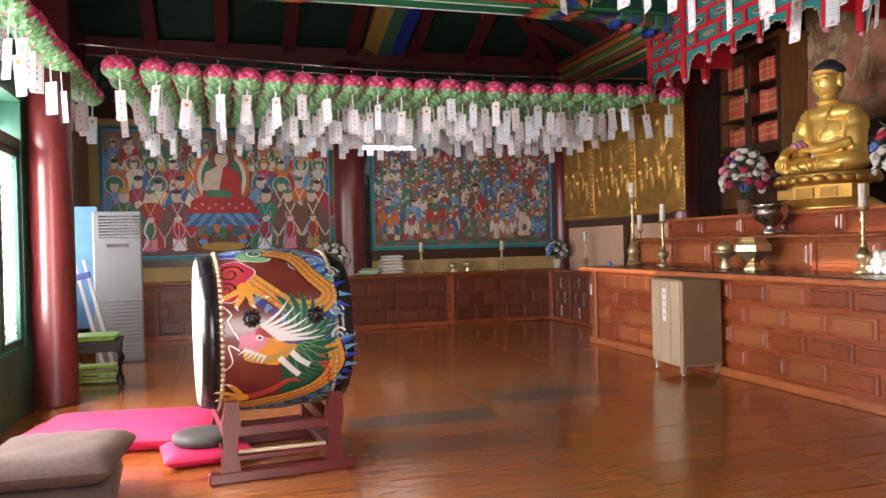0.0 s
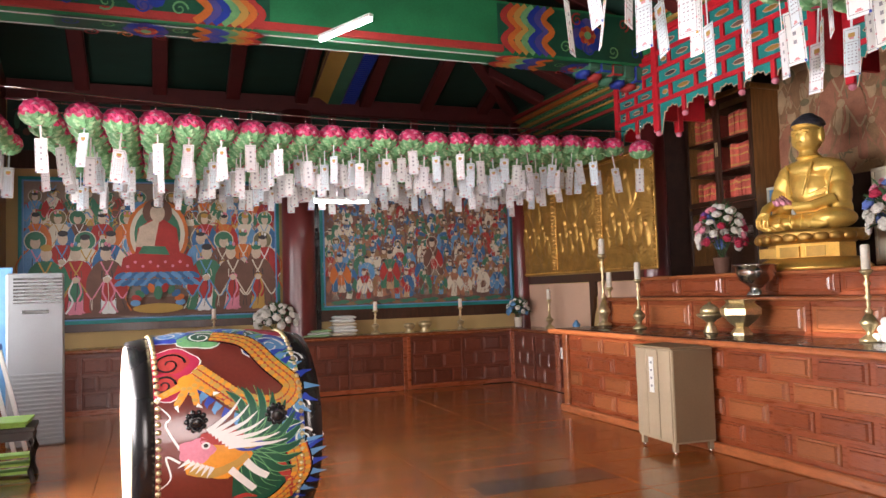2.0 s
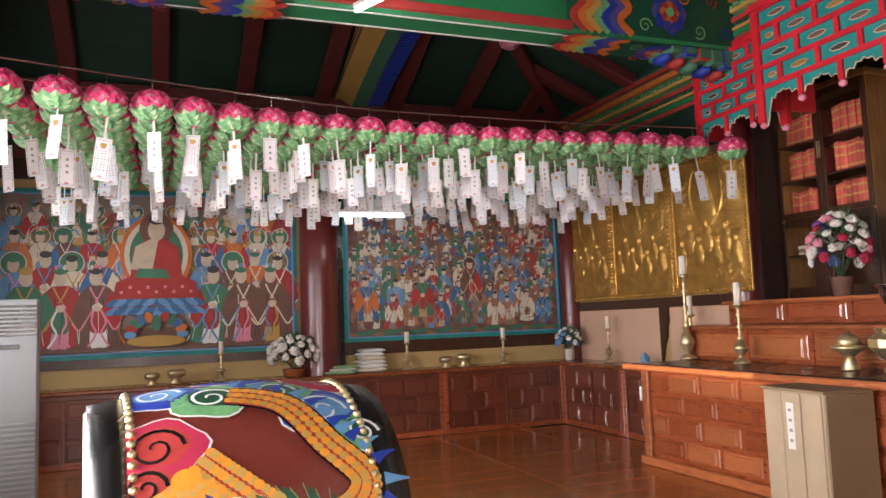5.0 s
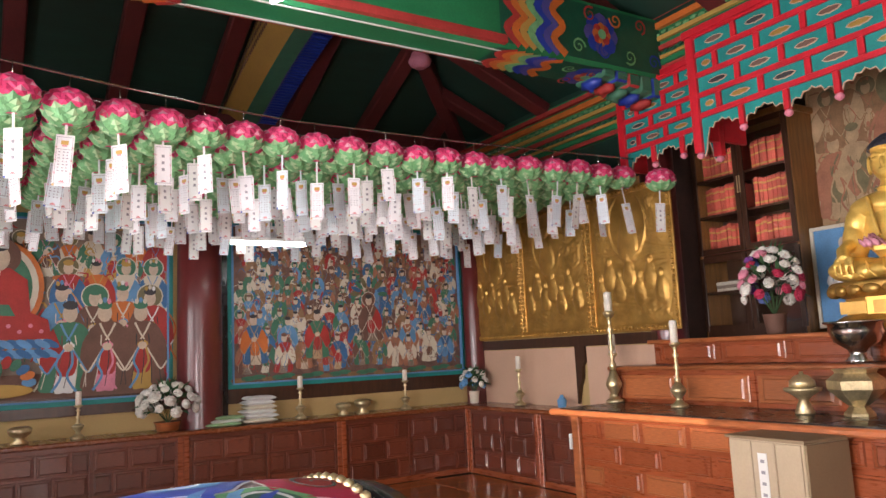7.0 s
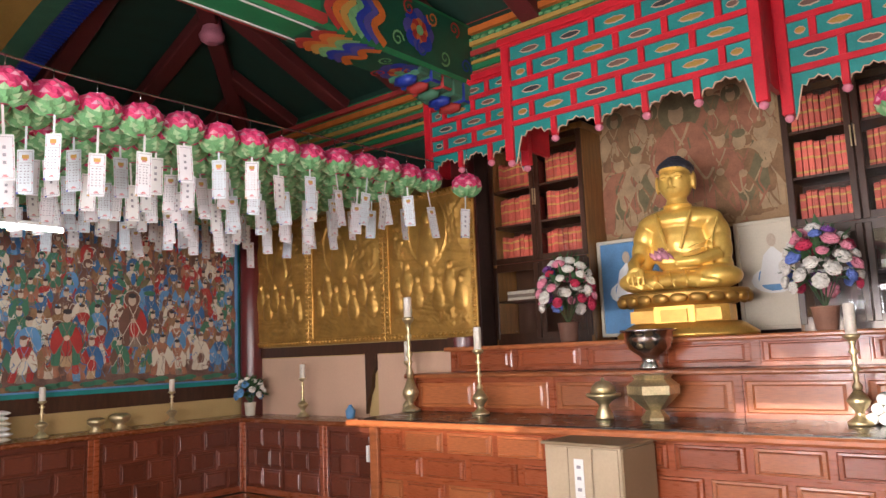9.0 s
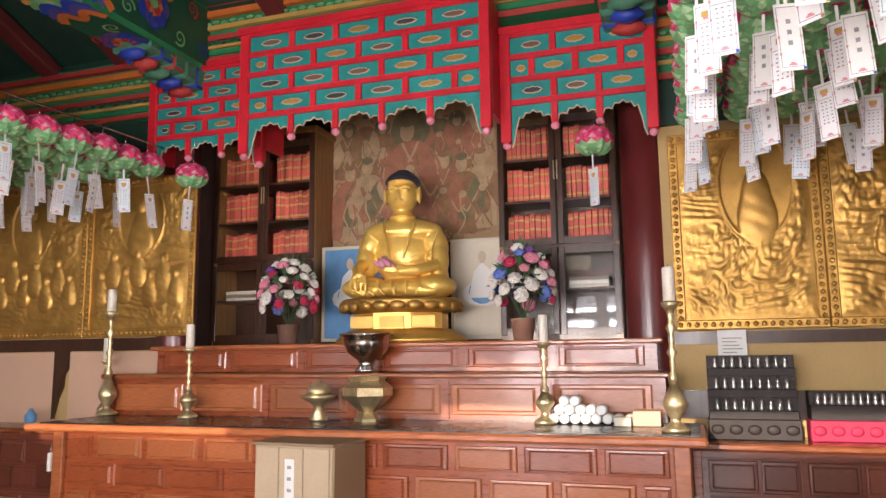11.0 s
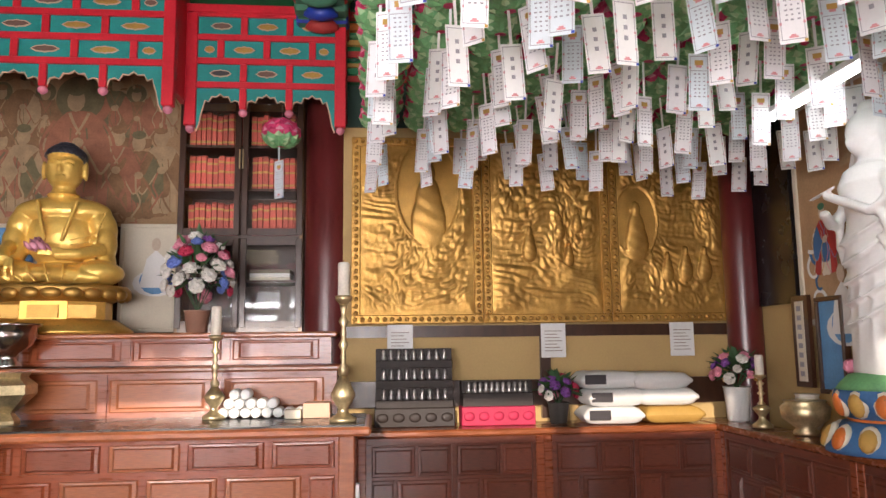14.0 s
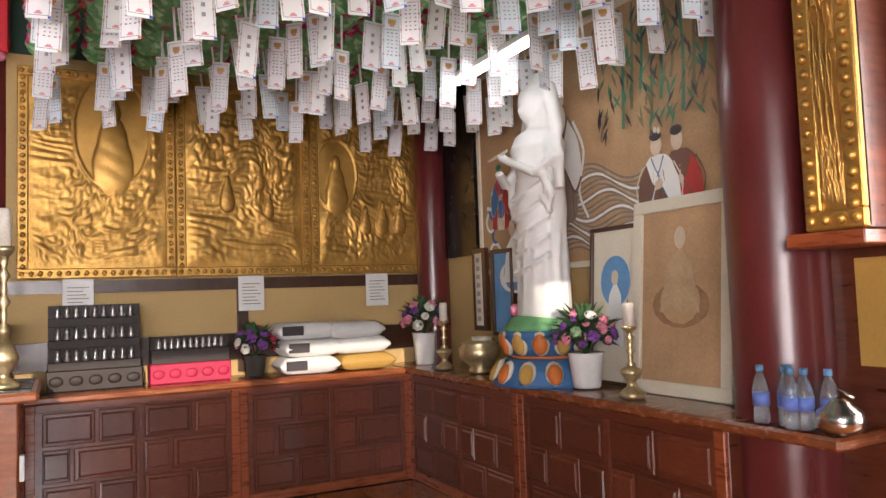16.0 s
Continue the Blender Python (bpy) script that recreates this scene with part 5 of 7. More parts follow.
# ---- bookcases ----
def bookcase(y0, wd, ht, seed, side):
    rng = random.Random(seed)
    t = thing("bookcase", "dark glazed bookcase filled with red scripture volumes", "bookcase", Matrix.Translation((7.6, y0, 1.592)) @ ZUP_W, "bookcases beside the statue")
    D = 0.42
    for x in (0, wd - 0.03):
        part("side_panel", bbox(x, 0, 0, x + 0.03, D, ht), M_CASESIDE, t)
    part("back_panel", bbox(0.03, D - 0.02, 0, wd - 0.03, D, ht), M_CASE, t)
    part("cornice", bbox(-0.03, -0.04, ht, wd + 0.03, D, ht + 0.07, bevel=0.012), M_CASESIDE, t)
    part("base_rail", bbox(0.03, -0.01, 0.0, wd - 0.03, D - 0.02, 0.06), M_CASE, t)
    split = 0.88
    zs = [0.06, split, split + 0.43, split + 0.83, split + 1.22]
    for z in zs[1:]:
        if z < ht - 0.1:
            part("shelf", bbox(0.03, 0.02, z - 0.025, wd - 0.03, D - 0.02, z), M_CASE, t)
    part("shelf", bbox(0.03, 0.02, 0.46, wd - 0.03, D - 0.02, 0.48), M_CASE, t)
    hw = wd / 2
    for d in range(2):
        a = d * hw
        for z0, z1 in ((0.06, split - 0.03), (split, ht)):
            door = part("door", bbox(a + 0.005, -0.025, z0, a + 0.06, 0.0, z1, bevel=0.005), M_CASE, t)
            part("stile", bbox(a + hw - 0.06, -0.025, z0, a + hw - 0.005, 0.0, z1, bevel=0.005), M_CASE, door)
            part("rail", bbox(a + 0.06, -0.022, z0, a + hw - 0.06, 0.0, z0 + 0.06), M_CASE, door)
            part("rail", bbox(a + 0.06, -0.022, z1 - 0.06, a + hw - 0.06, 0.0, z1), M_CASE, door)
            g = part("pane", bbox(a + 0.06, -0.014, z0 + 0.06, a + hw - 0.06, -0.01, z1 - 0.06), M_GLASS, door, "clear glass pane")
            g.visible_shadow = False
        part("handle", bbox(hw - 0.02 if d == 0 else hw + 0.008, -0.04, split + 0.6, hw - 0.008 if d == 0 else hw + 0.02, -0.026, split + 0.78, bevel=0.004), M_BRASS, t, "brass handle")
    bk = bbox(-0.5, 0, 0, 0.5, 1, 1, bevel=0.06)
    bk = mesh_of("book", bk, M_BOOK)
    gb = bbox(-0.5, -0.02, 0, 0.5, -0.004, 0.06)
    gb = mesh_of("gilt_band", gb, M_YELLOW)
    for z in zs[1:]:
        if z > ht - 0.2:
            continue
        h = min(0.33, ht - z - 0.06)
        x = 0.06
        while x < wd - 0.08:
            w2 = rng.uniform(0.042, 0.06)
            if abs(x + w2 / 2 - hw) > 0.06:
                b = tagged(part("book", bk, None, m=t.matrix_basis @ Matrix.LocRotScale((x + w2 / 2, 0.1 + rng.uniform(0, 0.02), z + 0.001), None, (w2 * 0.93, 0.22, h * rng.uniform(0.9, 1)))), "red cloth-bound scripture volume on a shelf", "book", "rows of scripture volumes")
                for q in (0.12, 0.5, 0.78):
                    part("gilt_band", gb, None, b, m=pose(0, 0, q))
            x += w2
    for k in range(6):
        b = bbox(0, 0, 0, 0.36, 0.24, 0.035, bevel=0.004)
        tagged(part("paper_stack", b, rng.choice([M_CREAM, M_WHITE, M_GREYP]), m=t.matrix_basis @ pose(0.09 + (hw - 0.02) * (k % 2), 0.1 + rng.uniform(0, 0.03), 0.481 + 0.0355 * (k // 2), 0, 0, rng.uniform(-2, 2))), "pale bundle of papers on a cabinet shelf", "papers")


bookcase(11.47, 1.2, 2.2, 1, 1)
bookcase(8.34, 1.1, 2.15, 2, -1)


# ---- canopy of lattice work ----
def canopy(x, yl, yr, z0, z1, cols, rows, label):
    """Red lattice over teal cells in a running bond, each cell pierced by a long gilt-lined slot."""
    W, H = yl - yr, z1 - z0
    t = thing("lattice_canopy", label, "altar canopy", Matrix.Translation((x, yl, z0)) @ ZUP_W, "canopies over the altar")
    edge, low, rail = 0.085, 0.19, 0.024
    rh = (H - low - 0.07) / rows
    cw = (W - 2 * edge) / cols
    part("board", bbox(0.02, 0.0, low, W - 0.02, 0.03, H - 0.04), M_TEAL, t)
    part("top_rail", bbox(-0.03, -0.045, H - 0.07, W + 0.03, 0.05, H, bevel=0.008), M_RED, t)
    for s in (0, W - edge):
        part("corner_post", bbox(s, -0.034, -0.13, s + edge, 0.034, H - 0.07, bevel=0.006), M_RED, t)
    for k in range(rows + 1):
        z = low + k * rh
        part("rail", bbox(edge, -0.026, z - rail, W - edge, -0.001, z + rail, bevel=0.004), M_RED, t)

    def slot(sx, sz, y0, y1, mat, name):
        o = [(-0.5, 0), (-0.4, 0.2), (-0.3, 0.36), (-0.1, 0.4), (0, 0.5), (0.1, 0.4), (0.3, 0.36), (0.4, 0.2), (0.5, 0)]
        bm = bmesh.new()
        prism(bm, [(p * sx, q * sz) for p, q in o] + [(p * sx, -q * sz) for p, q in o[-2:0:-1]], y0, y1)
        return mesh_of(name, bm, mat)

    full = cw - 0.05
    rim = slot(full * 0.56, rh * 0.34, -0.008, -0.001, M_PINKB, "slot_rim")
    fills = [slot(full * 0.49, rh * 0.24, -0.011, -0.0085, m, "slot_fill") for m in (M_PBROWN, M_GOLD, M_HAIR)]
    rng = random.Random(cols * 7 + rows)
    for r in range(rows):
        z = low + r * rh
        inner = [edge + (k + (0.5 if (rows - r) % 2 == 0 else 0)) * cw for k in range(cols + 1)]
        inner = [v for v in inner if edge + 0.05 < v < W - edge - 0.05]
        for v in inner:
            part("mullion", bbox(v - 0.026, -0.026, z + rail, v + 0.026, -0.001, z + rh - rail, bevel=0.004), M_RED, t)
        xs = [edge] + inner + [W - edge]
        for a, b in zip(xs, xs[1:]):
            mm = Matrix.LocRotScale(((a + b) / 2, 0, z + rh / 2), None, ((b - a - 0.03) / full if b - a < cw * 0.8 else 1, 1, 1))
            part("slot_rim", rim, None, t, m=mm)
            part("slot_fill", fills[(0, 1, 1, 2, 0)[rng.randrange(5)]], None, t, m=mm)
    for k in range(cols + 1):
        v = edge + k * cw
        zb = low - 0.19 if 0 < k < cols else -0.13
        if 0 < k < cols:
            part("pendant_post", bbox(v - 0.026, -0.026, zb, v + 0.026, 0.026, low - rail, bevel=0.005), M_RED, t)
        bm = bmesh.new()
        lathe(bm, [(0.01, -0.055), (0.03, -0.04), (0.036, -0.02), (0.022, 0.0)], 10, 0, (v if 0 < k < cols else (edge / 2 if k == 0 else W - edge / 2), 0, zb))
        part("bud", bm, M_FPINK, t, "pale pink turned bud")
        if k < cols:
            dl, dr = (0.36 if k == 0 else 0.2), (0.36 if k == cols - 1 else 0.2)
            sc = [(0, low), (cw, low), (cw, low - dr), (cw * 0.94, low - dr * 0.85), (cw * 0.9, low - dr * 0.62), (cw * 0.82, low - 0.115), (cw * 0.74, low - 0.13), (cw * 0.68, low - 0.085), (cw * 0.58, low - 0.09), (cw * 0.5, low - 0.065), (cw * 0.42, low - 0.09), (cw * 0.32, low - 0.085), (cw * 0.26, low - 0.13), (cw * 0.18, low - 0.115), (cw * 0.1, low - dl * 0.62), (cw * 0.06, low - dl * 0.85), (0, low - dl)]
            bm = bmesh.new()
            prism(bm, [(v + p, q) for p, q in sc], 0.0, 0.02)
            part("scalloped_valance", bm, M_TEAL, t)
            bm = bmesh.new()
            tube(bm, [(v + p, 0.004, q) for p, q in sc[2:]], 0.007, 5)
            part("valance_edge", bm, M_PINKB, t, "pale carved edge")
    for v in (0.02, W - 0.02):
        part("side_board", bbox(v - 0.02, 0.035, 0.0, v + 0.02, 0.34, H - 0.05), M_RED, t)


canopy(6.2, 10.25, 8.03, 3.32, 4.31, 5, 4, "red and teal lattice canopy with pierced gilt slots")
canopy(6.5, 11.44, 10.2, 3.33, 4.21, 3, 4, "red and teal side canopy with scalloped valance")
canopy(6.5, 8.03, 6.82, 3.27, 4.1, 3, 3, "red and teal side canopy with scalloped valance")


# ---- lotus lanterns ----
def lantern_meshes():
    bm = bmesh.new()
    R = 0.142
    def on(el, a, k, fl=0.8):
        return Vector((R * k * math.cos(el) * math.cos(a), R * k * math.cos(el) * math.sin(a), R * fl * k * math.sin(el)))

    def petal(el, a, half, d0, d1, mi, tip=None, kt=1.02):
        v = [bm.verts.new(p) for p in (on(el - d0, a - half, 0.97), on(el - d0, a + half, 0.97), on(el + d1 * 0.2, a + half * 1.02, 0.99), on(el + d1, a, kt), on(el + d1 * 0.2, a - half * 1.02, 0.99), on(el, a, 1.08))]
        for q in range(5):
            f = bm.faces.new((v[q], v[(q + 1) % 5], v[5]))
            f.material_index = tip if tip is not None and q in (2, 3) else mi

    for r in range(4):
        n = (13, 12, 9, 5)[r]
        el = radians(-6 + 23 * r)
        for k in range(n):
            petal(el, 2 * math.pi * (k + 0.5 * (r % 2)) / n, math.pi / n, radians(16), radians(19), 0, 1 if k % 2 == 0 else None)
    ball(bm, (0, 0, 0), (R * 0.96, R * 0.96, R * 0.76), 0, None, 2)
    top = mesh_of("petals", bm, [M_PETAL, M_PETAL2])
    bm = bmesh.new()
    for r in range(3):
        n = 11 - r
        el = radians(-28 - 17 * r)
        for k in range(n):
            petal(el, 2 * math.pi * (k + 0.5 * (r % 2)) / n, math.pi / n, radians(15), radians(20), 0, 1 if k % 2 else None, 1.1)
    lathe(bm, [(R * 0.98, -0.01), (R * 0.9, -0.05), (R * 0.68, -0.085), (R * 0.5, -0.1), (R * 0.36, -0.085)], 16, 0)
    calyx = mesh_of("leaves", bm, [M_LEAF, M_LEAF2])
    bm = bmesh.new()
    tube(bm, [(0, 0, 0.1), (0, 0, 0.2)], 0.004, 5)
    hook = mesh_of("hook", bm, M_STEEL)
    tags = []
    for k, (L, W, tint) in enumerate(((0.29, 0.102, M_PAPER), (0.27, 0.106, M_PAPER), (0.31, 0.1, M_PAPER), (0.28, 0.102, M_WHITE), (0.29, 0.1, M_BLUEPAPER))):
        bm = bmesh.new()
        box(bm, -W / 2, -0.001, -L, W / 2, 0.001, 0, 0)
        box(bm, -0.007, -0.0008, 0, 0.007, 0.0008, 0.2, 0)
        for s in (-1, 1):
            y = s * 0.0022
            bar = lambda x0, x1, z0, z1, mi: box(bm, x0, y - 0.0004, z0, x1, y + 0.0004, z1, mi)
            for a, b, c, d in ((-W / 2 + 0.007, -W / 2 + 0.0095, -L + 0.012, -0.012), (W / 2 - 0.0095, W / 2 - 0.007, -L + 0.012, -0.012), (-W / 2 + 0.007, W / 2 - 0.007, -0.016, -0.013), (-W / 2 + 0.007, W / 2 - 0.007, -L + 0.013, -L + 0.016)):
                bar(a, b, c, d, 1)
            for q in (0.25, 0.5, 0.75):
                for e in (-1, 1):
                    bar(e * (W / 2 - 0.008) - 0.004, e * (W / 2 - 0.008) + 0.004, -L * q - 0.005, -L * q + 0.005, 2)
            bar(-0.016, 0.016, -L + 0.02, -L + 0.027, 2)
            bar(-0.009, 0.009, -L + 0.027, -L + 0.034, 2)
            bar(-W / 2 + 0.001, -W / 2 + 0.013, -L + 0.001, -L + 0.012, (3, 4, 3, 4, 4)[k])
            if k in (0, 2, 4):
                bar(-0.02, 0.02, -0.06, -0.035, 3)
                bar(-0.013, 0.013, -0.072, -0.06, 2)
                bar(-W / 2 + 0.012, W / 2 - 0.012, -0.09, -0.087, 1)
                for q in range(7):
                    for c in (-0.024, 0.0, 0.02):
                        bar(c - 0.006, c + 0.005 - 0.004 * (q % 2), -0.108 - 0.019 * q, -0.102 - 0.019 * q, 1)
            else:
                for q in range(3):
                    bar(-0.009, 0.009, -0.085 - 0.045 * q, -0.066 - 0.045 * q, 1)
        tags.append(mesh_of("name_tag", bm, [tint, M_INK, M_ROSE, M_YELLOW, M_BLUE]))
    return top, calyx, hook, tags


L_TOP, L_CALYX, L_HOOK, L_TAGS = lantern_meshes()
LR = random.Random(12)


def lotus_lantern(x, y, z, group, face=-20, wire=0.0, drop=0.0):
    spin = LR.uniform(0, 60)
    t = thing("lotus_lantern", "pink and green paper lotus lantern with white name tag", "lantern", pose(x + LR.uniform(-0.015, 0.015), y + LR.uniform(-0.015, 0.015), z + LR.uniform(-0.012, 0.012), LR.uniform(-4, 4), LR.uniform(-4, 4), spin), group)
    part("petals", L_TOP, None, t)
    part("leaves", L_CALYX, None, t)
    part("hook", L_HOOK, None, t)
    if wire:
        bm = bmesh.new()
        tube(bm, [(0, 0, 0.1), (0, 0, wire)], 0.003, 5)
        part("hanging_wire", bm, M_STEEL, t)
    part("name_tag", LR.choice(L_TAGS), None, t, m=pose(LR.uniform(-0.03, 0.03), LR.uniform(-0.03, 0.03), -0.12 - drop - LR.uniform(0, 0.17), LR.uniform(-3, 3), LR.uniform(-4, 4), face + LR.uniform(-38, 38) - spin))


def front_line(x):
    """Place and height of the first lantern row, which comes forward towards the windows."""
    f = max(0.0, (2.9 - x) / 2.9)
    return 11.28 - 1.2 * f ** 1.3, 3.19 - 0.17 * f ** 1.3 + 0.04 * max(0.0, (x - 4.5) / 1.8)


for r in range(9):
    for k in range(22):
        x = 6.3 - 0.295 * k
        y, z = front_line(x)
        lotus_lantern(x, y + (14.5 - y) / 9 * r, z + (3.24 - z) * r / 9, "lanterns over the north bay")
for r in range(10):
    for k in range(13):
        lotus_lantern(6.25 - 0.285 * k, 6.55 - 0.305 * r, 3.17, "lanterns over the south bay", 70, 0.0, 0.05)
for k in range(13):
    lotus_lantern(-0.36, 8.2 + 0.27 * k, 3.02, "lanterns beside the windows")
lotus_lantern(6.5, 10.95, 3.14, "single lanterns before the altar", -45, 0.6)
lotus_lantern(6.5, 7.3, 3.1, "single lanterns before the altar", 70, 0.6)
def lantern_rail(pts):
    bm = bmesh.new()
    tube(bm, pts, 0.008, 6)
    tagged(part("hanging_rail", bm, M_STEEL), "thin grey metal rail holding a row of lanterns", "rail", "lantern rails")


for r in range(9):
    pts = []
    for k in range(23):
        x = 6.5 - 0.305 * k
        y, z = front_line(x)
        pts.append((x, y + (14.5 - y) / 9 * r, z + (3.24 - z) * r / 9 + 0.195))
    lantern_rail(pts)
for r in range(10):
    y = 6.55 - 0.305 * r
    lantern_rail([(2.7, y, 3.365), (4.6, y, 3.365), (6.5, y, 3.365)])
lantern_rail([(-0.36, 8.0, 3.215), (-0.36, 11.6, 3.215)])


# ---- tube lights ----
def tube_light(m, L, label="white fluorescent tube light, lit", hang=0.0):
    t = thing("tube_light", label, "ceiling light", m)
    part("housing", bbox(-L / 2, -0.03, 0, L / 2, 0.03, 0.035, bevel=0.005), M_WHITE, t)
    for s in (-1, 1):
        bm = bmesh.new()
        x0, x1 = sorted((s * 0.02, s * (L / 2 - 0.01)))
        tube(bm, [(x0, 0, -0.02), (x1, 0, -0.02)], 0.02, 10)
        part("lamp", bm, M_TUBE, t, "glowing white tube")
    if hang:
        for s in (-1, 1):
            bm = bmesh.new()
            tube(bm, [(s * L * 0.3, 0, 0.03), (s * L * 0.3, 0, hang)], 0.003, 5)
            part("wire", bm, M_WHITE, t)


tube_light(pose(3.37, 13.4, 2.78), 0.8, hang=0.7)
tube_light(pose(4.36, 4.36, 2.74), 0.86, hang=0.7)
tube_light(pose(2.72, 10.45, 4.1, 0, 0, -65), 0.8, "white fluorescent tube light hanging from the beam")


# ---- drum ----
def drum():
    t = thing("temple_drum", "large barrel drum painted with a dragon", "drum", pose(1.255, 7.58, 0.82, 0, 0, 5))
    L, R0, R1 = 0.435, 0.46, 0.505
    rad = lambda x: R1 - (R1 - R0) * (x / L) ** 2
    seg, n = 56, 16
    bm = bmesh.new()
    turn = Matrix.Rotation(radians(90), 4, "Y")
    lathe(bm, [(rad(-L + 2 * L * i / n), -L + 2 * L * i / n) for i in range(n + 1)], seg, 0, m=turn)
    part("shell", bm, M_DRUM, t)
    for s in (-1, 1):
        bm = bmesh.new()
        x0, x1 = (-L - 0.005, -L + 0.09) if s < 0 else (L - 0.09, L + 0.005)
        lathe(bm, [(rad(x0) + 0.006, x0), (rad((x0 + x1) / 2) + 0.007, (x0 + x1) / 2), (rad(x1) + 0.006, x1)], seg, 0, m=turn)
        part("rim_band", bm, M_BLACK, t, "glossy black rim band")
        bm = bmesh.new()
        lathe(bm, [(R0 - 0.01, s * (L + 0.001)), (R0 - 0.02, s * (L + 0.012)), (0.01, s * (L + 0.008))], seg, 0, m=turn)
        part("drum_head", bm, M_HIDE, t, "pale stretched hide")
        bm = bmesh.new()
        xr = s * (L - 0.105)
        for k in range(84):
            a = 2 * math.pi * k / 84
            ball(bm, (xr, (rad(xr) + 0.006) * math.cos(a), (rad(xr) + 0.006) * math.sin(a)), 0.0145, 0, sub=1)
        part("stud_band", bm, M_BRASS, t, "row of domed brass studs")
    # u runs along the axis, v round the shell: 0 faces the door, rising to the top

    def at(u, v, h):
        r = rad(u) + 0.002 + h
        a = v / R1
        return Vector((u, -r * math.cos(a), r * math.sin(a)))

    def smooth_patch(bm, outline, lift, mi):
        cx = sum(p[0] for p in outline) / len(outline)
        cv = sum(p[1] for p in outline) / len(outline)
        rings = [[(cx + (p[0] - cx) * f, cv + (p[1] - cv) * f) for p in outline] for f in (1, 0.66, 0.33)]
        vr = [[bm.verts.new(at(u, v, lift)) for u, v in r] for r in rings]
        k = len(outline)
        for a, b in zip(vr, vr[1:]):
            for i in range(k):
                bm.faces.new((a[i], a[(i + 1) % k], b[(i + 1) % k], b[i])).material_index = mi
        bm.faces.new(vr[-1]).material_index = mi

    def blob(bm, u, v, ru, rv, lift, mi, wob=0.0, n=20, ph=0.0):
        smooth_patch(bm, [(u + ru * (1 + wob * math.cos(5 * q + ph)) * math.cos(q), v + rv * (1 + wob * math.cos(5 * q + ph)) * math.sin(q)) for q in [2 * math.pi * i / n for i in range(n)]], lift, mi)

    MT = [M_SCALE, M_DKGREEN, M_WHITE, M_PRED, M_BLUE, M_SKYB, M_LEAF, M_FRED, M_YELLOW, M_BLACK, M_FPINK]
    bm = bmesh.new()
    # dark green ground behind the mane
    for v0 in (-0.5, -0.3, -0.1, 0.1):
        smooth_patch(bm, [(0.02 + 0.03 * math.sin(9 * v0), v0 - 0.1), (0.2, v0 - 0.1), (0.335, v0 - 0.1), (0.335, v0), (0.335, v0 + 0.1), (0.2, v0 + 0.1), (0.02 + 0.03 * math.sin(9 * v0 + 1.8), v0 + 0.1), (0.0, v0)], 0.0005, 1)
    # clouds round the top and the far end
    for u, v, r, c in ((-0.27, 0.42, 0.14, 7), (-0.3, 0.3, 0.1, 7), (0.22, 0.52, 0.15, 4), (0.33, 0.42, 0.1, 6), (0.1, 0.64, 0.12, 6), (-0.1, 0.62, 0.13, 6), (-0.25, 0.7, 0.13, 4), (0.27, 0.75, 0.14, 7), (0.0, 0.85, 0.15, 4), (-0.2, 0.98, 0.14, 6), (0.2, 1.02, 0.14, 7), (0.34, -0.02, 0.1, 4), (0.33, 0.14, 0.09, 4), (0.35, -0.16, 0.08, 5), (-0.02, -0.62, 0.13, 6), (0.25, -0.55, 0.12, 1), (-0.28, -0.6, 0.1, 4), (0.0, 1.2, 0.16, 3), (-0.25, 1.3, 0.14, 5), (0.25, 1.32, 0.14, 4)):
        blob(bm, u, v, r, r * 0.85, 0.001, 2, 0.08, 24)
        blob(bm, u, v, r * 0.95, r * 0.8, 0.002, c, 0.08, 24)
        blob(bm, u + 0.01, v + 0.012, r * 0.6, r * 0.5, 0.003, {4: 5, 6: 1, 7: 3}.get(c, c), 0.06, 20)
        ribbon(bm, swirl(u, v, r * 0.55, 1.5, 24), 0.012, at, 0.0045, 2 if c != 7 else 9, 0.6)
    # body coils
    coil1 = smooth_line([(-0.05, 0.62), (0.1, 0.55), (0.2, 0.38), (0.3, 0.25), (0.22, 0.16), (0.05, 0.18), (-0.08, 0.28), (-0.16, 0.36)], 8)
    coil2 = smooth_line([(0.3, -0.06), (0.33, -0.2), (0.24, -0.34), (0.08, -0.42), (-0.1, -0.47), (-0.25, -0.52)], 8)
    for coil, lf in ((coil1, 0.006), (coil2, 0.006)):
        ribbon(bm, coil, 0.125, at, lf, 9, 0.6)
        ribbon(bm, coil, 0.11, at, lf + 0.0015, 3, 0.6)
        for i in range(1, len(coil) - 1):
            u0, v0 = coil[i - 1]
            u1, v1 = coil[i + 1]
            d = math.hypot(u1 - u0, v1 - v0)
            nx, nv = -(v1 - v0) / d, (u1 - u0) / d
            for q in (-1, 0, 1):
                o = 0.034 * q
                blob(bm, coil[i][0] + nx * o, coil[i][1] + nv * o, 0.0165, 0.0145, lf + 0.002 + 0.0003 * ((i + q) % 3), 8 if (i + q) % 2 else 0, 0, 8)
        for i in range(0, len(coil) - 1, 2):
            u, v = coil[i]
            u1, v1 = coil[i + 1]
            d = math.hypot(u1 - u, v1 - v)
            nx, nv = -(v1 - v) / d, (u1 - u) / d
            ribbon(bm, [(u + nx * 0.06, v + nv * 0.06), (u + nx * 0.1, v + nv * 0.1), (u + nx * 0.125 + 0.02, v + nv * 0.125)], 0.04, at, lf + 0.003, 4 if i % 4 else 5, 0.1)
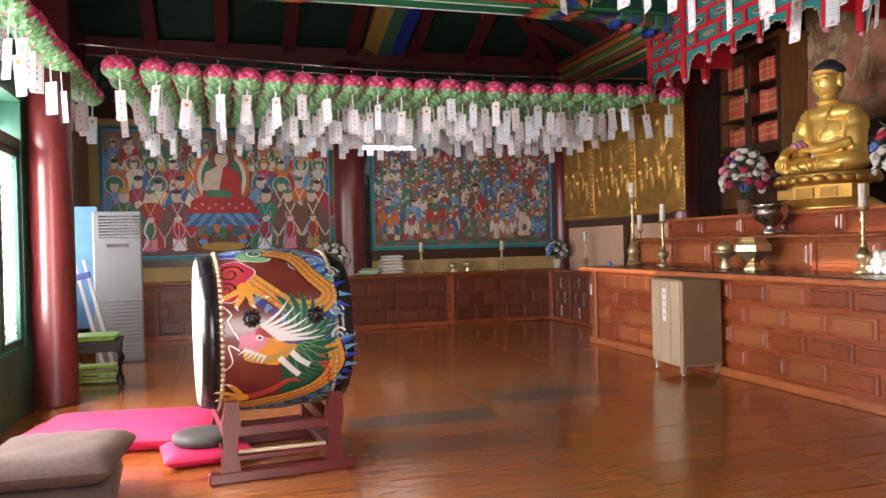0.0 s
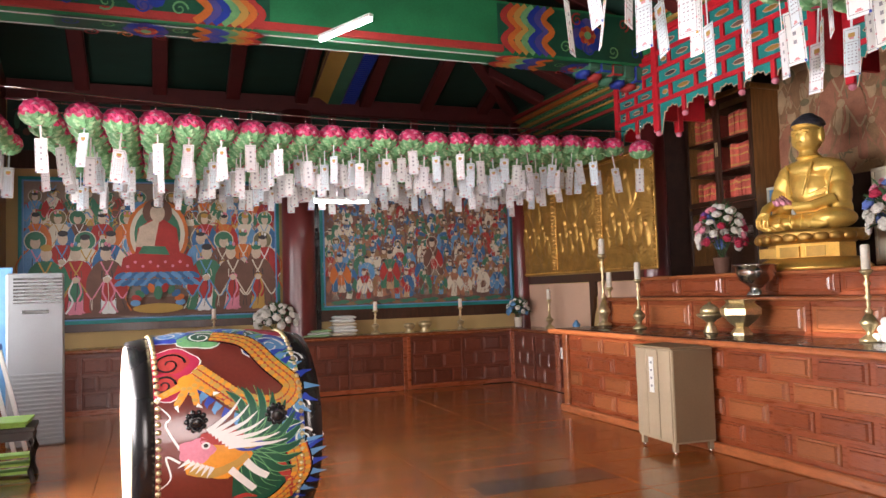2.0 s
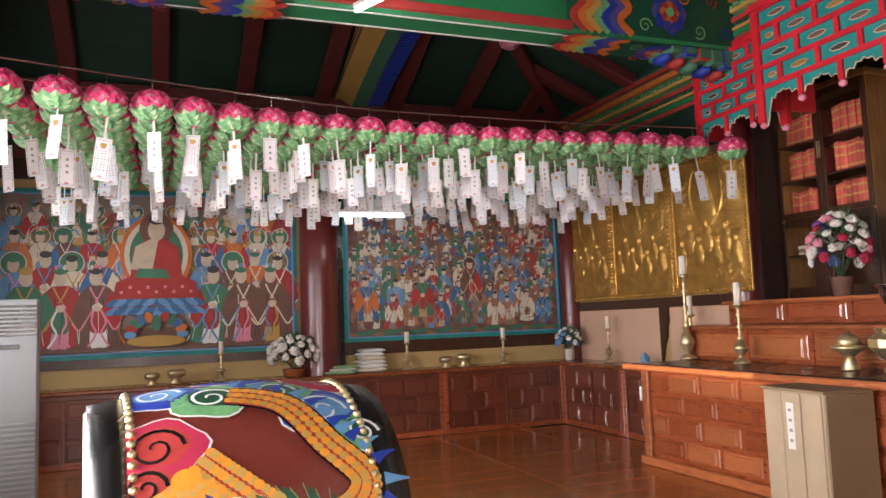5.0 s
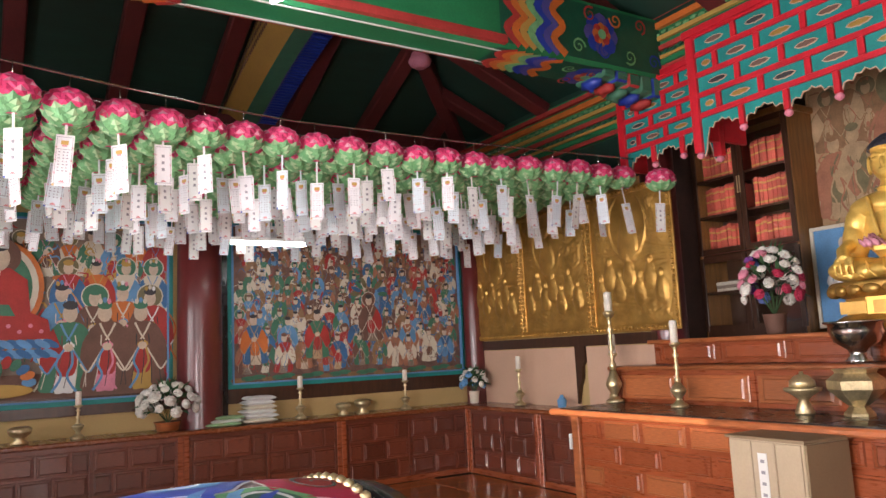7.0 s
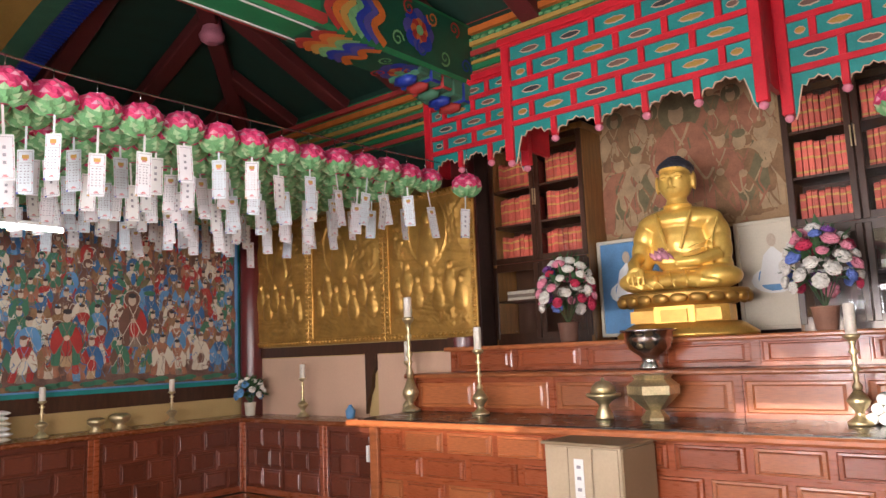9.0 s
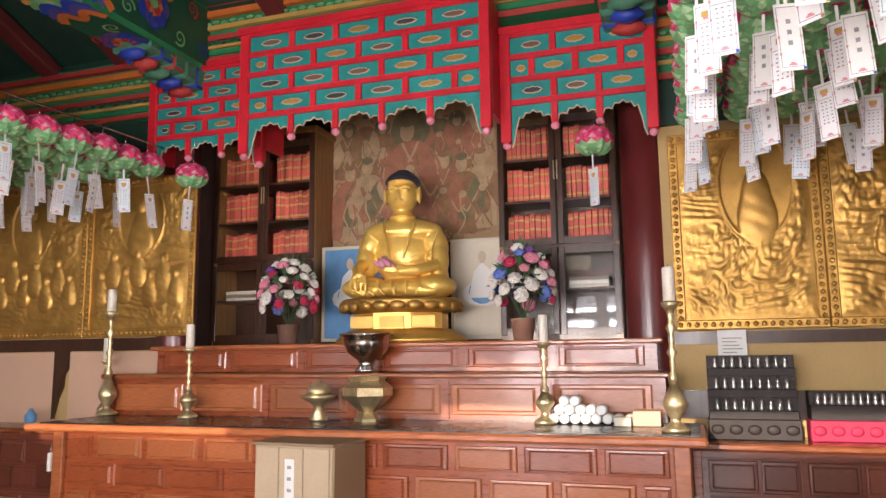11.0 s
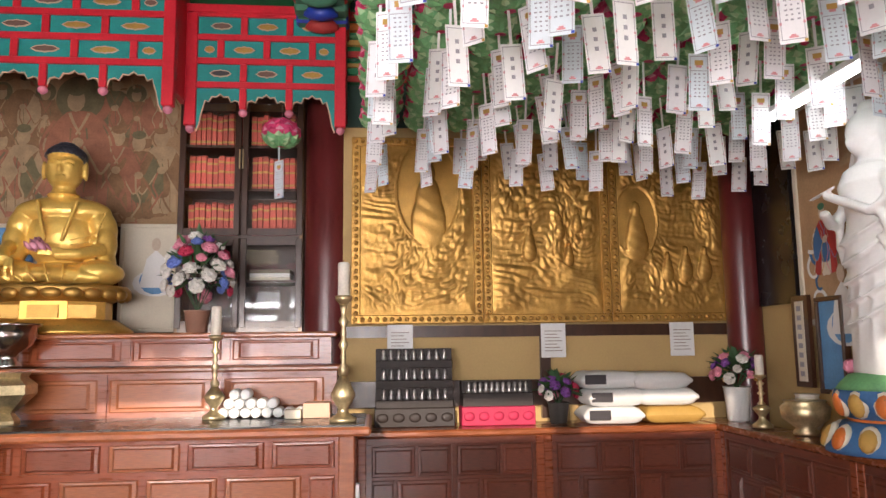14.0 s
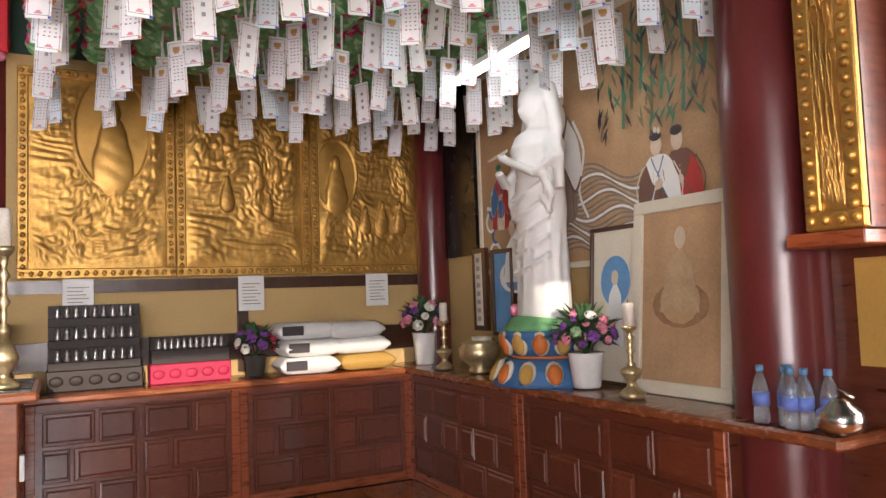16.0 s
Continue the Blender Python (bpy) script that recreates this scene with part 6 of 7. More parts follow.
    # red flames
    for pts in (((-0.05, 0.24), (0.06, 0.14), (0.12, 0.04), (0.2, 0.1)), ((-0.25, -0.42), (-0.1, -0.37), (0.04, -0.28), (0.12, -0.3)), ((0.2, -0.12), (0.27, -0.22), (0.3, -0.36))):
        ribbon(bm, smooth_line(pts, 6), 0.07, at, 0.0085, 3, 0.1)
    # green mane, in locks
    for k in range(13):
        a = radians(-95 + 15.5 * k)
        c0, c1 = 0.06, -0.02
        pts = [(c0 - 0.03, c1), (c0 + 0.12 * math.cos(a), c1 + 0.1 * math.sin(a)), (c0 + 0.2 * math.cos(a + 0.12), c1 + 0.2 * math.sin(a + 0.12)), (c0 + 0.28 * math.cos(a + 0.3), c1 + 0.27 * math.sin(a + 0.3))]
        ribbon(bm, smooth_line(pts, 6), 0.1, at, 0.0095 + 0.0003 * k, 1, 0.05)
        for o in (-0.02, 0.02):
            ribbon(bm, smooth_line([(u + o * math.sin(a), v - o * math.cos(a)) for u, v in pts], 6), 0.005, at, 0.0145, 6, 0.4)
    # head
    blob(bm, -0.08, -0.06, 0.15, 0.1, 0.0155, 0, 0.1)
    blob(bm, -0.17, -0.02, 0.08, 0.055, 0.0165, 10, 0.12)
    blob(bm, -0.06, 0.03, 0.1, 0.035, 0.0165, 3, 0.1)
    ribbon(bm, smooth_line([(-0.2, -0.1), (-0.1, -0.13), (0.0, -0.1), (0.06, -0.06)], 6), 0.05, at, 0.017, 8, 0.6)
    blob(bm, 0.07, -0.02, 0.07, 0.025, 0.0175, 4, 0)
    blob(bm, 0.07, -0.02, 0.04, 0.014, 0.0185, 8, 0)
    for k in range(7):
        ribbon(bm, smooth_line([(-0.12 + 0.015 * k, 0.06 - 0.012 * k), (-0.02 + 0.03 * k, 0.13 - 0.025 * k), (0.04 + 0.035 * k, 0.2 - 0.035 * k)], 5), 0.026, at, 0.018 + 0.0003 * k, 2, 0.1)
    for k in range(6):
        ribbon(bm, [(-0.2 + 0.02 * k, -0.06 - 0.008 * k), (-0.25 + 0.025 * k, -0.09 - 0.012 * k)], 0.022, at, 0.018, 2, 0.1)
    for k in range(2):
        ribbon(bm, smooth_line([(-0.02 + 0.07 * k, -0.12 + 0.03 * k), (0.03 + 0.07 * k, -0.17 + 0.03 * k), (0.1 + 0.06 * k, -0.24 + 0.06 * k)], 5), 0.035, at, 0.0185, 2, 0.9)
    blob(bm, -0.13, 0.0, 0.02, 0.016, 0.0185, 2)
    blob(bm, -0.13, 0.0, 0.011, 0.009, 0.0195, 9)
    for s in (1, -1):
        ribbon(bm, smooth_line([(-0.24, -0.04 + 0.03 * s), (-0.3, 0.03 + 0.07 * s), (-0.28, 0.0 + 0.14 * s), (-0.33, 0.0 + 0.2 * s)], 6), 0.012, at, 0.012, 2, 0.4)
    # claws
    for cu, cv, up in ((-0.2, 0.3, -1), (-0.22, -0.4, 1)):
        for k in range(4):
            a = radians(90 * up + 90 - 90 * up / abs(up) * 0 + (-60 + 38 * k)) if up > 0 else radians(-150 + 38 * k)
            ex, ev = cu + 0.14 * math.cos(a), cv + 0.12 * math.sin(a)
            ribbon(bm, smooth_line([(cu, cv), ((cu + ex) / 2 + 0.01, (cv + ev) / 2), (ex, ev)], 5), 0.04, at, 0.0125 + 0.0004 * k, 0, 0.7)
            for q in range(3):
                f = 0.3 + 0.25 * q
                blob(bm, cu + (ex - cu) * f, cv + (ev - cv) * f, 0.014, 0.01, 0.0142 + 0.0003 * k, 8, 0, 8)
            ribbon(bm, [(ex, ev), (ex + 0.03 * math.cos(a + 0.7), ev + 0.03 * math.sin(a + 0.7))], 0.02, at, 0.015, 2, 0.1)
        blob(bm, cu, cv, 0.04, 0.035, 0.0145, 0)
    part("dragon_painting", bm, MT, t, "painted dragon with orange scales and green mane")
    for u in (-0.17, 0.2):
        bm = bmesh.new()
        p = at(u, 0.11, 0.016)
        q = (p - Vector((p.x, 0, 0))).normalized().to_track_quat("Z", "Y")
        mm = Matrix.Translation(p) @ q.to_matrix().to_4x4()
        lathe(bm, [(0.035, 0), (0.035, 0.012), (0.02, 0.024), (0.005, 0.03)], 16, m=mm)
        for k in range(10):
            a = 2 * math.pi * k / 10
            ball(bm, mm @ Vector((0.042 * math.cos(a), 0.042 * math.sin(a), 0.006)), 0.014, sub=1)
        ring = [mm @ Vector((0.03 * math.cos(a), 0.03 * math.sin(a) - 0.015, 0.032)) for a in [2 * math.pi * k / 14 for k in range(15)]]
        tube(bm, ring, 0.005, 6)
        part("ring_boss", bm, M_BLACK, t, "black iron ring boss")
    s = thing("drum_stand", "maroon wooden cradle stand with turned-up horns", "stand", pose(1.255, 7.53, 0, 0, 0, 5))
    for y in (-0.42, 0.42):
        sg = -1 if y < 0 else 1
        for x in (-0.3, 0.3):
            bm = bmesh.new()
            prism(bm, [(-0.06, 0.0), (0.06, 0.0), (0.05, 0.12), (0.035, 0.2), (0.06, 0.34), (0.05, 0.46), (-0.02, 0.46), (-0.045, 0.34), (-0.035, 0.2), (-0.05, 0.12)], -0.035, 0.035)
            part("post", bm, M_PILLAR, s, m=pose(x, y, 0.0))
        part("foot_rail", bbox(-0.42, y - 0.04, 0.0, 0.42, y + 0.04, 0.07, bevel=0.01), M_PILLAR, s, m=pose(0, sg * 0.001, 0.0))
        part("cross_rail", bbox(-0.27, y - 0.03, 0.26, 0.27, y + 0.03, 0.32, bevel=0.006), M_PILLAR, s)
        part("cross_rail", bbox(-0.27, y - 0.028, 0.12, 0.27, y + 0.028, 0.155, bevel=0.006), M_PILLAR, s)
    for x in (-0.3, 0.3):
        part("cradle_rail", bbox(x - 0.04, -0.4, 0.24, x + 0.04, 0.4, 0.31, bevel=0.006), M_PILLAR, s)
        part("side_rail", bbox(x - 0.03, -0.4, 0.08, x + 0.03, 0.4, 0.13, bevel=0.006), M_PILLAR, s)
    stick = bmesh.new()
    tube(stick, [(-0.25, -0.36, 0.148), (0.25, -0.34, 0.148)], 0.012, 8)
    tagged(part("drum_stick", stick, M_HIDE, m=pose(1.29, 7.45, 0.02)), "pale wooden drum stick on the stand", "drum stick")


drum()


# ---- loose things on the floor ----
def cushion(name, m, sx, sy, sz, mat, label, seed):
    bm = bmesh.new()
    bmesh.ops.create_cube(bm, size=2)
    bmesh.ops.subdivide_edges(bm, edges=bm.edges[:], cuts=14, use_grid_fill=True)
    for v in bm.verts:
        x, y, z = v.co
        k = (1 - x ** 6) * (1 - y ** 6)
        e = 0.25 + 0.75 * math.sqrt(max(0, k))
        w2 = noise.noise(Vector((x * 2.4 + seed, y * 2.4, z))) * 0.16 + noise.noise(Vector((x * 7 + seed, y * 5, z))) * 0.05
        v.co = Vector((sx * x * (1 - 0.03 * abs(z)), sy * y * (1 - 0.03 * abs(z)), sz * (1 + z * e * (1 + (w2 if z > 0 else 0)))))
    for f in bm.faces:
        f.smooth = True
    return tagged(part(name, bm, mat, m=m), label, "cushion")


cushion("floor_cushion", pose(0.32, 8.3, 0.002, 0, 0, -12), 0.68, 0.38, 0.085, M_CUSH, "long magenta cloth floor cushion, creased", 1)
cushion("floor_cushion", pose(0.85, 7.66, 0.002, 0, 0, 8), 0.27, 0.22, 0.05, M_CUSH, "small magenta cloth cushion under a round block", 2)
bm = bmesh.new()
lathe(bm, [(0.17, 0), (0.2, 0.02), (0.2, 0.055), (0.18, 0.07), (0.12, 0.072)], 28)
tagged(part("round_block", bm, M_DGREY, m=pose(0.84, 7.68, 0.098)), "dark round wooden block on a cushion", "block")
for k in range(2):
    cushion("floor_cushion", pose(0.08 + 0.03 * k, 6.98, 0.002 + 0.17 * k, 0, 0, 4 - 8 * k), 0.34, 0.36, 0.085, M_BCUSH, "thick brown cloth cushion in a pile", 4 + k)


def air_conditioner():
    t = thing("air_conditioner", "tall grey-white standing air conditioner", "air conditioner", pose(-0.5, 12.35, 0, 0, 0, 6))
    part("body", bbox(0, 0, 0, 0.55, 0.4, 1.82, bevel=0.02), M_PLAST, t)
    part("outlet_recess", bbox(0.07, -0.004, 1.5, 0.53, 0.0, 1.77), M_BLACK, t)
    for k in range(7):
        part("outlet_louvre", bbox(0.07, -0.016, 1.515 + 0.036 * k, 0.53, -0.004, 1.53 + 0.036 * k), M_PLAST, t)
    part("display_panel", bbox(0.15, -0.01, 1.39, 0.4, 0.0, 1.43, bevel=0.004), M_BLACK, t)
    for k in range(16):
        part("intake_slat", bbox(0.05, -0.014, 0.06 + 0.045 * k, 0.53, -0.001, 0.085 + 0.045 * k, bevel=0.004), M_PLAST, t)


air_conditioner()
t = thing("folding_frame", "white wooden folding frame leaning on the wall", "folding frame", pose(-0.35, 11.95, 0, 0, -13, 0))
for x in (0, 0.1):
    part("rail", bbox(x - 0.02, -0.015, 0.005, x + 0.02, 0.015, 1.25, bevel=0.004), M_WHITE, t, m=pose(0, 0.1 * x, 0.012, 0, 0, 0))
part("blue_tie", bbox(-0.035, -0.03, 1.05, 0.13, 0.03, 1.12, bevel=0.012), M_FBLUE, t, "blue patterned cloth tie")
tagged(part("wall_banner", bbox(-0.88, 12.75, 0.4, -0.5, 12.78, 1.9), M_SKYB), "pale blue patterned panel behind the air conditioner", "panel")


def chair():
    t = thing("low_chair", "dark wooden chair with a lime green pad", "chair", pose(-0.24, 10.75, 0, 0, 0, 4))
    part("seat", bbox(-0.24, -0.22, 0.43, 0.24, 0.22, 0.47, bevel=0.008), M_DGREY, t)
    part("apron", bbox(-0.22, -0.2, 0.36, 0.22, 0.2, 0.43), M_DGREY, t)
    for x in (-0.2, 0.2):
        for y in (-0.18, 0.18):
            bm = bmesh.new()
            tube(bm, [(x, y, 0.38), (x * 1.1, y * 1.1, 0.25), (x * 0.98, y * 0.98, 0.1), (x * 1.12, y * 1.12, 0.005)], 0.028, 8, taper=0.7)
            part("leg", bm, M_DGREY, t)
    p = thing("lime_tray", "lime green plastic slatted tray on a chair", "tray", pose(-0.26, 10.75, 0.471))
    for k in range(5):
        part("slat", bbox(-0.2, -0.2 + 0.085 * k, 0, 0.2, -0.14 + 0.085 * k, 0.03, bevel=0.005), M_LIME, p)
    part("rim", bbox(-0.22, -0.215, 0.03, 0.22, 0.2, 0.05, bevel=0.005), M_LIME, p)
    q = thing("lime_rack", "lime green plastic rack under the chair", "rack", pose(-0.26, 10.95, 0))
    for k in range(3):
        part("bar", bbox(-0.2, -0.05, 0.02 + 0.07 * k, 0.2, 0.12, 0.045 + 0.07 * k), M_LIME, q)
    for x in (-0.2, 0.18):
        part("upright", bbox(x, -0.05, 0, x + 0.02, 0.12, 0.2), M_LIME, q)


chair()
tagged(part("wall_switch", bbox(5.58, 11.475, 0.62, 5.63, 11.5, 0.76, bevel=0.004), M_WHITE), "white switch box on the altar side", "switch")
tagged(part("wall_switch", bbox(5.6, 6.69, 0.5, 5.65, 6.715, 0.64, bevel=0.004), M_WHITE), "white switch box on the altar side", "switch")


# ---- ritual vessels ----
def candlestick(x, y, z, h, candle=0.16, mat=None, lit=False):
    mat = mat or M_BRASS
    t = thing("candlestick", "turned brass candlestick with a white candle", "candlestick", pose(x, y, z), "candlesticks on the altar and counters")
    k = h - candle
    r = 0.05 + 0.035 * h
    bm = bmesh.new()
    lathe(bm, [(r, 0), (r * 1.02, 0.02), (r * 0.62, 0.04), (r * 0.36, 0.06), (r * 0.36, 0.08), (r * 0.8, 0.1 + 0.05 * k), (r * 0.92, 0.1 + 0.09 * k), (r * 0.7, 0.09 + 0.15 * k), (r * 0.28, 0.3 * k + 0.05)], 22)
    part("foot", bm, mat, t)
    bm = bmesh.new()
    prof = [(r * 0.35, 0.3 * k + 0.05)]
    for i in range(1, 12):
        f = 0.33 + 0.57 * i / 12
        prof.append((r * (0.4 if i % 4 == 1 else 0.16 if i % 2 == 0 else 0.24), f * k + 0.03))
    prof.append((r * 0.3, k * 0.93))
    lathe(bm, prof, 18)
    part("stem", bm, mat, t)
    bm = bmesh.new()
    lathe(bm, [(r * 0.3, k * 0.93), (r * 0.62, k * 0.97), (r * 0.66, k), (r * 0.4, k + 0.004)], 20)
    part("cup", bm, mat, t)
    bm = bmesh.new()
    cr = 0.022 + 0.016 * h
    lathe(bm, [(cr, k + 0.004), (cr, h - 0.012), (cr * 0.8, h)], 16)
    c = part("candle", bm, M_WAX, t, "white wax candle")
    bm = bmesh.new()
    tube(bm, [(0, 0, h - 0.004), (0.002, 0, h + 0.018)], 0.002, 5)
    part("wick", bm, M_BLACK, c)


DT = 0.996
candlestick(6.28, 11.58, DT, 1.1, 0.2)
candlestick(6.12, 10.62, DT, 0.76, 0.2)
candlestick(6.15, 7.68, DT, 0.76, 0.2)
candlestick(5.78, 6.8, DT, 1.02, 0.22)
candlestick(6.55, 11.85, CT, 0.8, 0.2)
for x, h in ((1.74, 0.48), (4.13, 0.5), (5.55, 0.5)):
    candlestick(x, 14.62, CT - 0.008, h, 0.14)
candlestick(6.58, 13.55, CT, 0.6, 0.16)
candlestick(5.95, 3.92, CT + 0.008, 0.5, 0.14)
candlestick(3.86, 3.92, CT + 0.008, 0.48, 0.12)


def vessel(name, label, prof, x, y, z, mat, category="bowl", seg=24, lid=None):
    t = thing(name, label, category, pose(x, y, z))
    bm = bmesh.new()
    lathe(bm, prof, seg, smooth=seg > 10)
    part("body", bm, mat, t)
    if lid:
        bm = bmesh.new()
        lathe(bm, lid, seg)
        part("lid", bm, mat, t)


BOWL = [(0.09, 0), (0.1, 0.02), (0.06, 0.06), (0.07, 0.1), (0.16, 0.16), (0.19, 0.24), (0.19, 0.29), (0.22, 0.3), (0.22, 0.315), (0.17, 0.312), (0.15, 0.25)]
vessel("water_bowl", "polished steel footed bowl on the altar step", BOWL, 6.5, 9.2, 1.347, M_STEEL)
vessel("incense_pot", "faceted brass incense pot with flared base", [(0.1, 0), (0.1, 0.02), (0.06, 0.07), (0.12, 0.12), (0.19, 0.19), (0.19, 0.25), (0.13, 0.3), (0.15, 0.33), (0.11, 0.33), (0.09, 0.28)], 6.12, 9.02, DT, M_BRASS, "incense pot", 6)
vessel("tea_cup", "brass lidded cup on a tall foot", [(0.07, 0), (0.07, 0.015), (0.035, 0.1), (0.06, 0.13), (0.13, 0.17), (0.135, 0.19), (0.09, 0.195)], 6.1, 9.42, DT, M_BRASS, "cup", 24, [(0.095, 0.196), (0.09, 0.24), (0.05, 0.28), (0.015, 0.29), (0.015, 0.31)])
SMALL = [(0.06, 0), (0.06, 0.012), (0.03, 0.04), (0.075, 0.075), (0.085, 0.11), (0.06, 0.13)]
for x, s in ((0.95, 1.1), (1.22, 1.3), (4.68, 1.1), (4.94, 1.3)):
    vessel("brass_bowl", "small brass ritual bowl on the counter", [(r * s, z * s) for r, z in SMALL], x, 14.62, CT - 0.008, M_BRASS)
vessel("silver_bowl", "round polished metal bowl on the counter", [(0.08, 0), (0.08, 0.02), (0.06, 0.04), (0.14, 0.1), (0.15, 0.17), (0.12, 0.2), (0.13, 0.215), (0.1, 0.21)], 5.52, 3.86, CT + 0.008, M_BRASS)
vessel("porcelain_cup", "small pale blue porcelain jar with lid", [(0.04, 0), (0.05, 0.03), (0.055, 0.09), (0.03, 0.12), (0.015, 0.15)], 6.55, 12.72, CT, M_SKYB, "jar")
vessel("porcelain_jar", "squat pale yellow glazed jar", [(0.06, 0), (0.09, 0.05), (0.09, 0.16), (0.07, 0.22), (0.08, 0.24)], 5.72, 3.72, CT + 0.008, M_CREAM, "jar")


def bouquet(m, R, H, mats, n, label, pot, pot_h, pot_r, seed, bloom=0.055):
    rng = random.Random(seed)
    t = thing("flower_arrangement", label, "flowers", m)
    bm = bmesh.new()
    lathe(bm, [(pot_r * 0.7, 0), (pot_r * 0.8, 0.01), (pot_r, pot_h * 0.95), (pot_r * 1.08, pot_h), (pot_r * 0.85, pot_h - 0.01)], 18)
    part("vase", bm, pot, t)
    bm = bmesh.new()
    for k in range(90):
        a, e = rng.uniform(0, 6.28), rng.uniform(-0.3, 1.5)
        d = Vector((math.cos(a) * math.cos(e) * R, math.sin(a) * math.cos(e) * R, math.sin(e) * H * 0.55))
        p = Vector((0, 0, pot_h + H * 0.4)) + d * rng.uniform(0.7, 1.12)
        q = d.to_track_quat("X", "Z")
        L = rng.uniform(0.05, 0.09)
        vs = [bm.verts.new(p + q @ Vector(c)) for c in ((-L, 0, 0), (0, L * 0.35, 0.01), (L, 0, -0.01), (0, -L * 0.35, 0.01))]
        bm.faces.new(vs)
    for k in range(12):
        a = 2 * math.pi * k / 12
        tube(bm, [(0, 0, pot_h - 0.02), (R * 0.6 * math.cos(a), R * 0.6 * math.sin(a), pot_h + H * 0.45)], 0.004, 4)
    part("foliage", bm, M_FOLI, t, "green leaves")
    for k in range(n):
        f = (k + 0.5) / n
        e, a = math.asin(min(1, 1.35 * f - 0.35)), k * 2.4
        c = Vector((math.cos(a) * math.cos(e) * R, math.sin(a) * math.cos(e) * R, pot_h + H * 0.4 + math.sin(e) * H * 0.55)) 
        s = bloom * rng.uniform(0.75, 1.25)
        bm = bmesh.new()
        for ring, (cnt, rr, tl) in enumerate(((7, 0.85, 0.9), (5, 0.5, 0.5), (3, 0.2, 0.2))):
            for j in range(cnt):
                b = 2 * math.pi * j / cnt + ring
                ball(bm, (rr * s * math.cos(b) * 0.7, rr * s * math.sin(b) * 0.7, ring * s * 0.22), (s * 0.42, s * 0.42, s * 0.2), 0, Euler((tl * math.sin(b), -tl * math.cos(b), 0)), 1)
        q = (c - Vector((0, 0, pot_h + H * 0.25))).to_track_quat("Z", "Y")
        part("bloom", bm, mats[rng.randrange(len(mats))], t, m=Matrix.Translation(c) @ q.to_matrix().to_4x4())


MIXED = [M_FWHITE, M_FWHITE, M_FWHITE, M_FWHITE, M_FWHITE, M_FPINK, M_FPINK, M_FRED, M_FBLUE, M_FPURP]
bouquet(pose(6.98, 10.2, 1.592), 0.25, 0.62, MIXED, 44, "mixed white, pink and blue silk flowers in a vase", M_PBROWN, 0.18, 0.1, 1, 0.065)
bouquet(pose(6.98, 8.0, 1.592), 0.25, 0.62, MIXED, 44, "mixed white, red and blue silk flowers in a vase", M_PBROWN, 0.18, 0.1, 2, 0.065)
bouquet(pose(2.62, 14.62, CT - 0.008), 0.3, 0.42, [M_FWHITE], 34, "wide basket of white flowers on the counter", M_WOODL, 0.1, 0.14, 3, 0.07)
bouquet(pose(6.5, 14.45, CT), 0.16, 0.3, [M_FWHITE, M_FWHITE, M_SKYB], 18, "white flowers in a small vase", M_CREAM, 0.16, 0.07, 4, 0.06)
bouquet(pose(6.6, 5.2, CT + 0.002), 0.14, 0.2, [M_FPINK, M_FPURP, M_FRED, M_FWHITE], 16, "pink and purple flowers in a dark pot", M_DGREY, 0.16, 0.08, 5, 0.045)
bouquet(pose(6.5, 3.82, CT + 0.002), 0.17, 0.26, [M_FPINK, M_FPURP, M_FWHITE, M_YELLOW], 22, "pink and purple flowers in a white jar", M_WHITE, 0.26, 0.1, 6, 0.045)
bouquet(pose(4.33, 3.84, CT + 0.008), 0.17, 0.24, [M_FPURP, M_FPURP, M_FPINK, M_LEAF2, M_FWHITE], 34, "purple flowers in a white patterned pot", M_WHITE, 0.2, 0.1, 7, 0.034)


def tablet_rack(y0, wd, ht, rows, per, base, label):
    t = thing("figurine_rack", label, "rack", Matrix.Translation((6.6, y0, CT + 0.002)) @ ZUP_W)
    part("base", bbox(0, -0.06, 0, wd, 0.14, 0.14, bevel=0.006), base, t)
    for k in range(5):
        bm = bmesh.new()
        ball(bm, ((k + 0.5) * wd / 5, -0.062, 0.07), (wd / 13, 0.012, 0.035), 0, sub=2)
        part("carved_scroll", bm, base, t)
    h = (ht - 0.14) / rows
    fig = bmesh.new()
    lathe(fig, [(0.018, 0), (0.022, 0.015), (0.012, 0.04), (0.015, 0.055), (0.012, 0.07), (0.003, 0.08)], 8)
    fig = mesh_of("figurine", fig, M_SILVER)
    for r in range(rows):
        z = 0.14 + r * h
        part("tier", bbox(0.01, -0.05 + 0.03 * r, z, wd - 0.01, 0.14, z + h - 0.09, bevel=0.004), M_RACK, t)
        part("tier_back", bbox(0.01, 0.0 + 0.03 * r, z + h - 0.09, wd - 0.01, 0.14, z + h), M_RACK, t)
        for k in range(per):
            part("figurine", fig, None, t, m=pose(0.04 + (wd - 0.08) * (k + 0.5) / per, -0.02 + 0.03 * r, z + h - 0.089))


tablet_rack(6.6, 0.6, 0.58, 3, 9, M_RACK, "dark tiered rack of small silver figurines")
tablet_rack(5.95, 0.56, 0.33, 1, 11, M_FRED, "red lacquered rack of small silver figurines")
for y in (6.5, 5.28, 4.22):
    t = thing("paper_notice", "white paper notice hanging below the gilded panels", "notice", Matrix.Translation((6.78, y, 1.37)) @ ZUP_W)
    part("sheet", bbox(0, -0.006, 0, 0.2, -0.003, 0.27), M_WHITE, t)
    for k in range(7):
        part("text_bar", bbox(0.03, -0.008, 0.05 + 0.026 * k, 0.17 - 0.02 * (k % 3), -0.0065, 0.056 + 0.026 * k), M_GREYP, t)


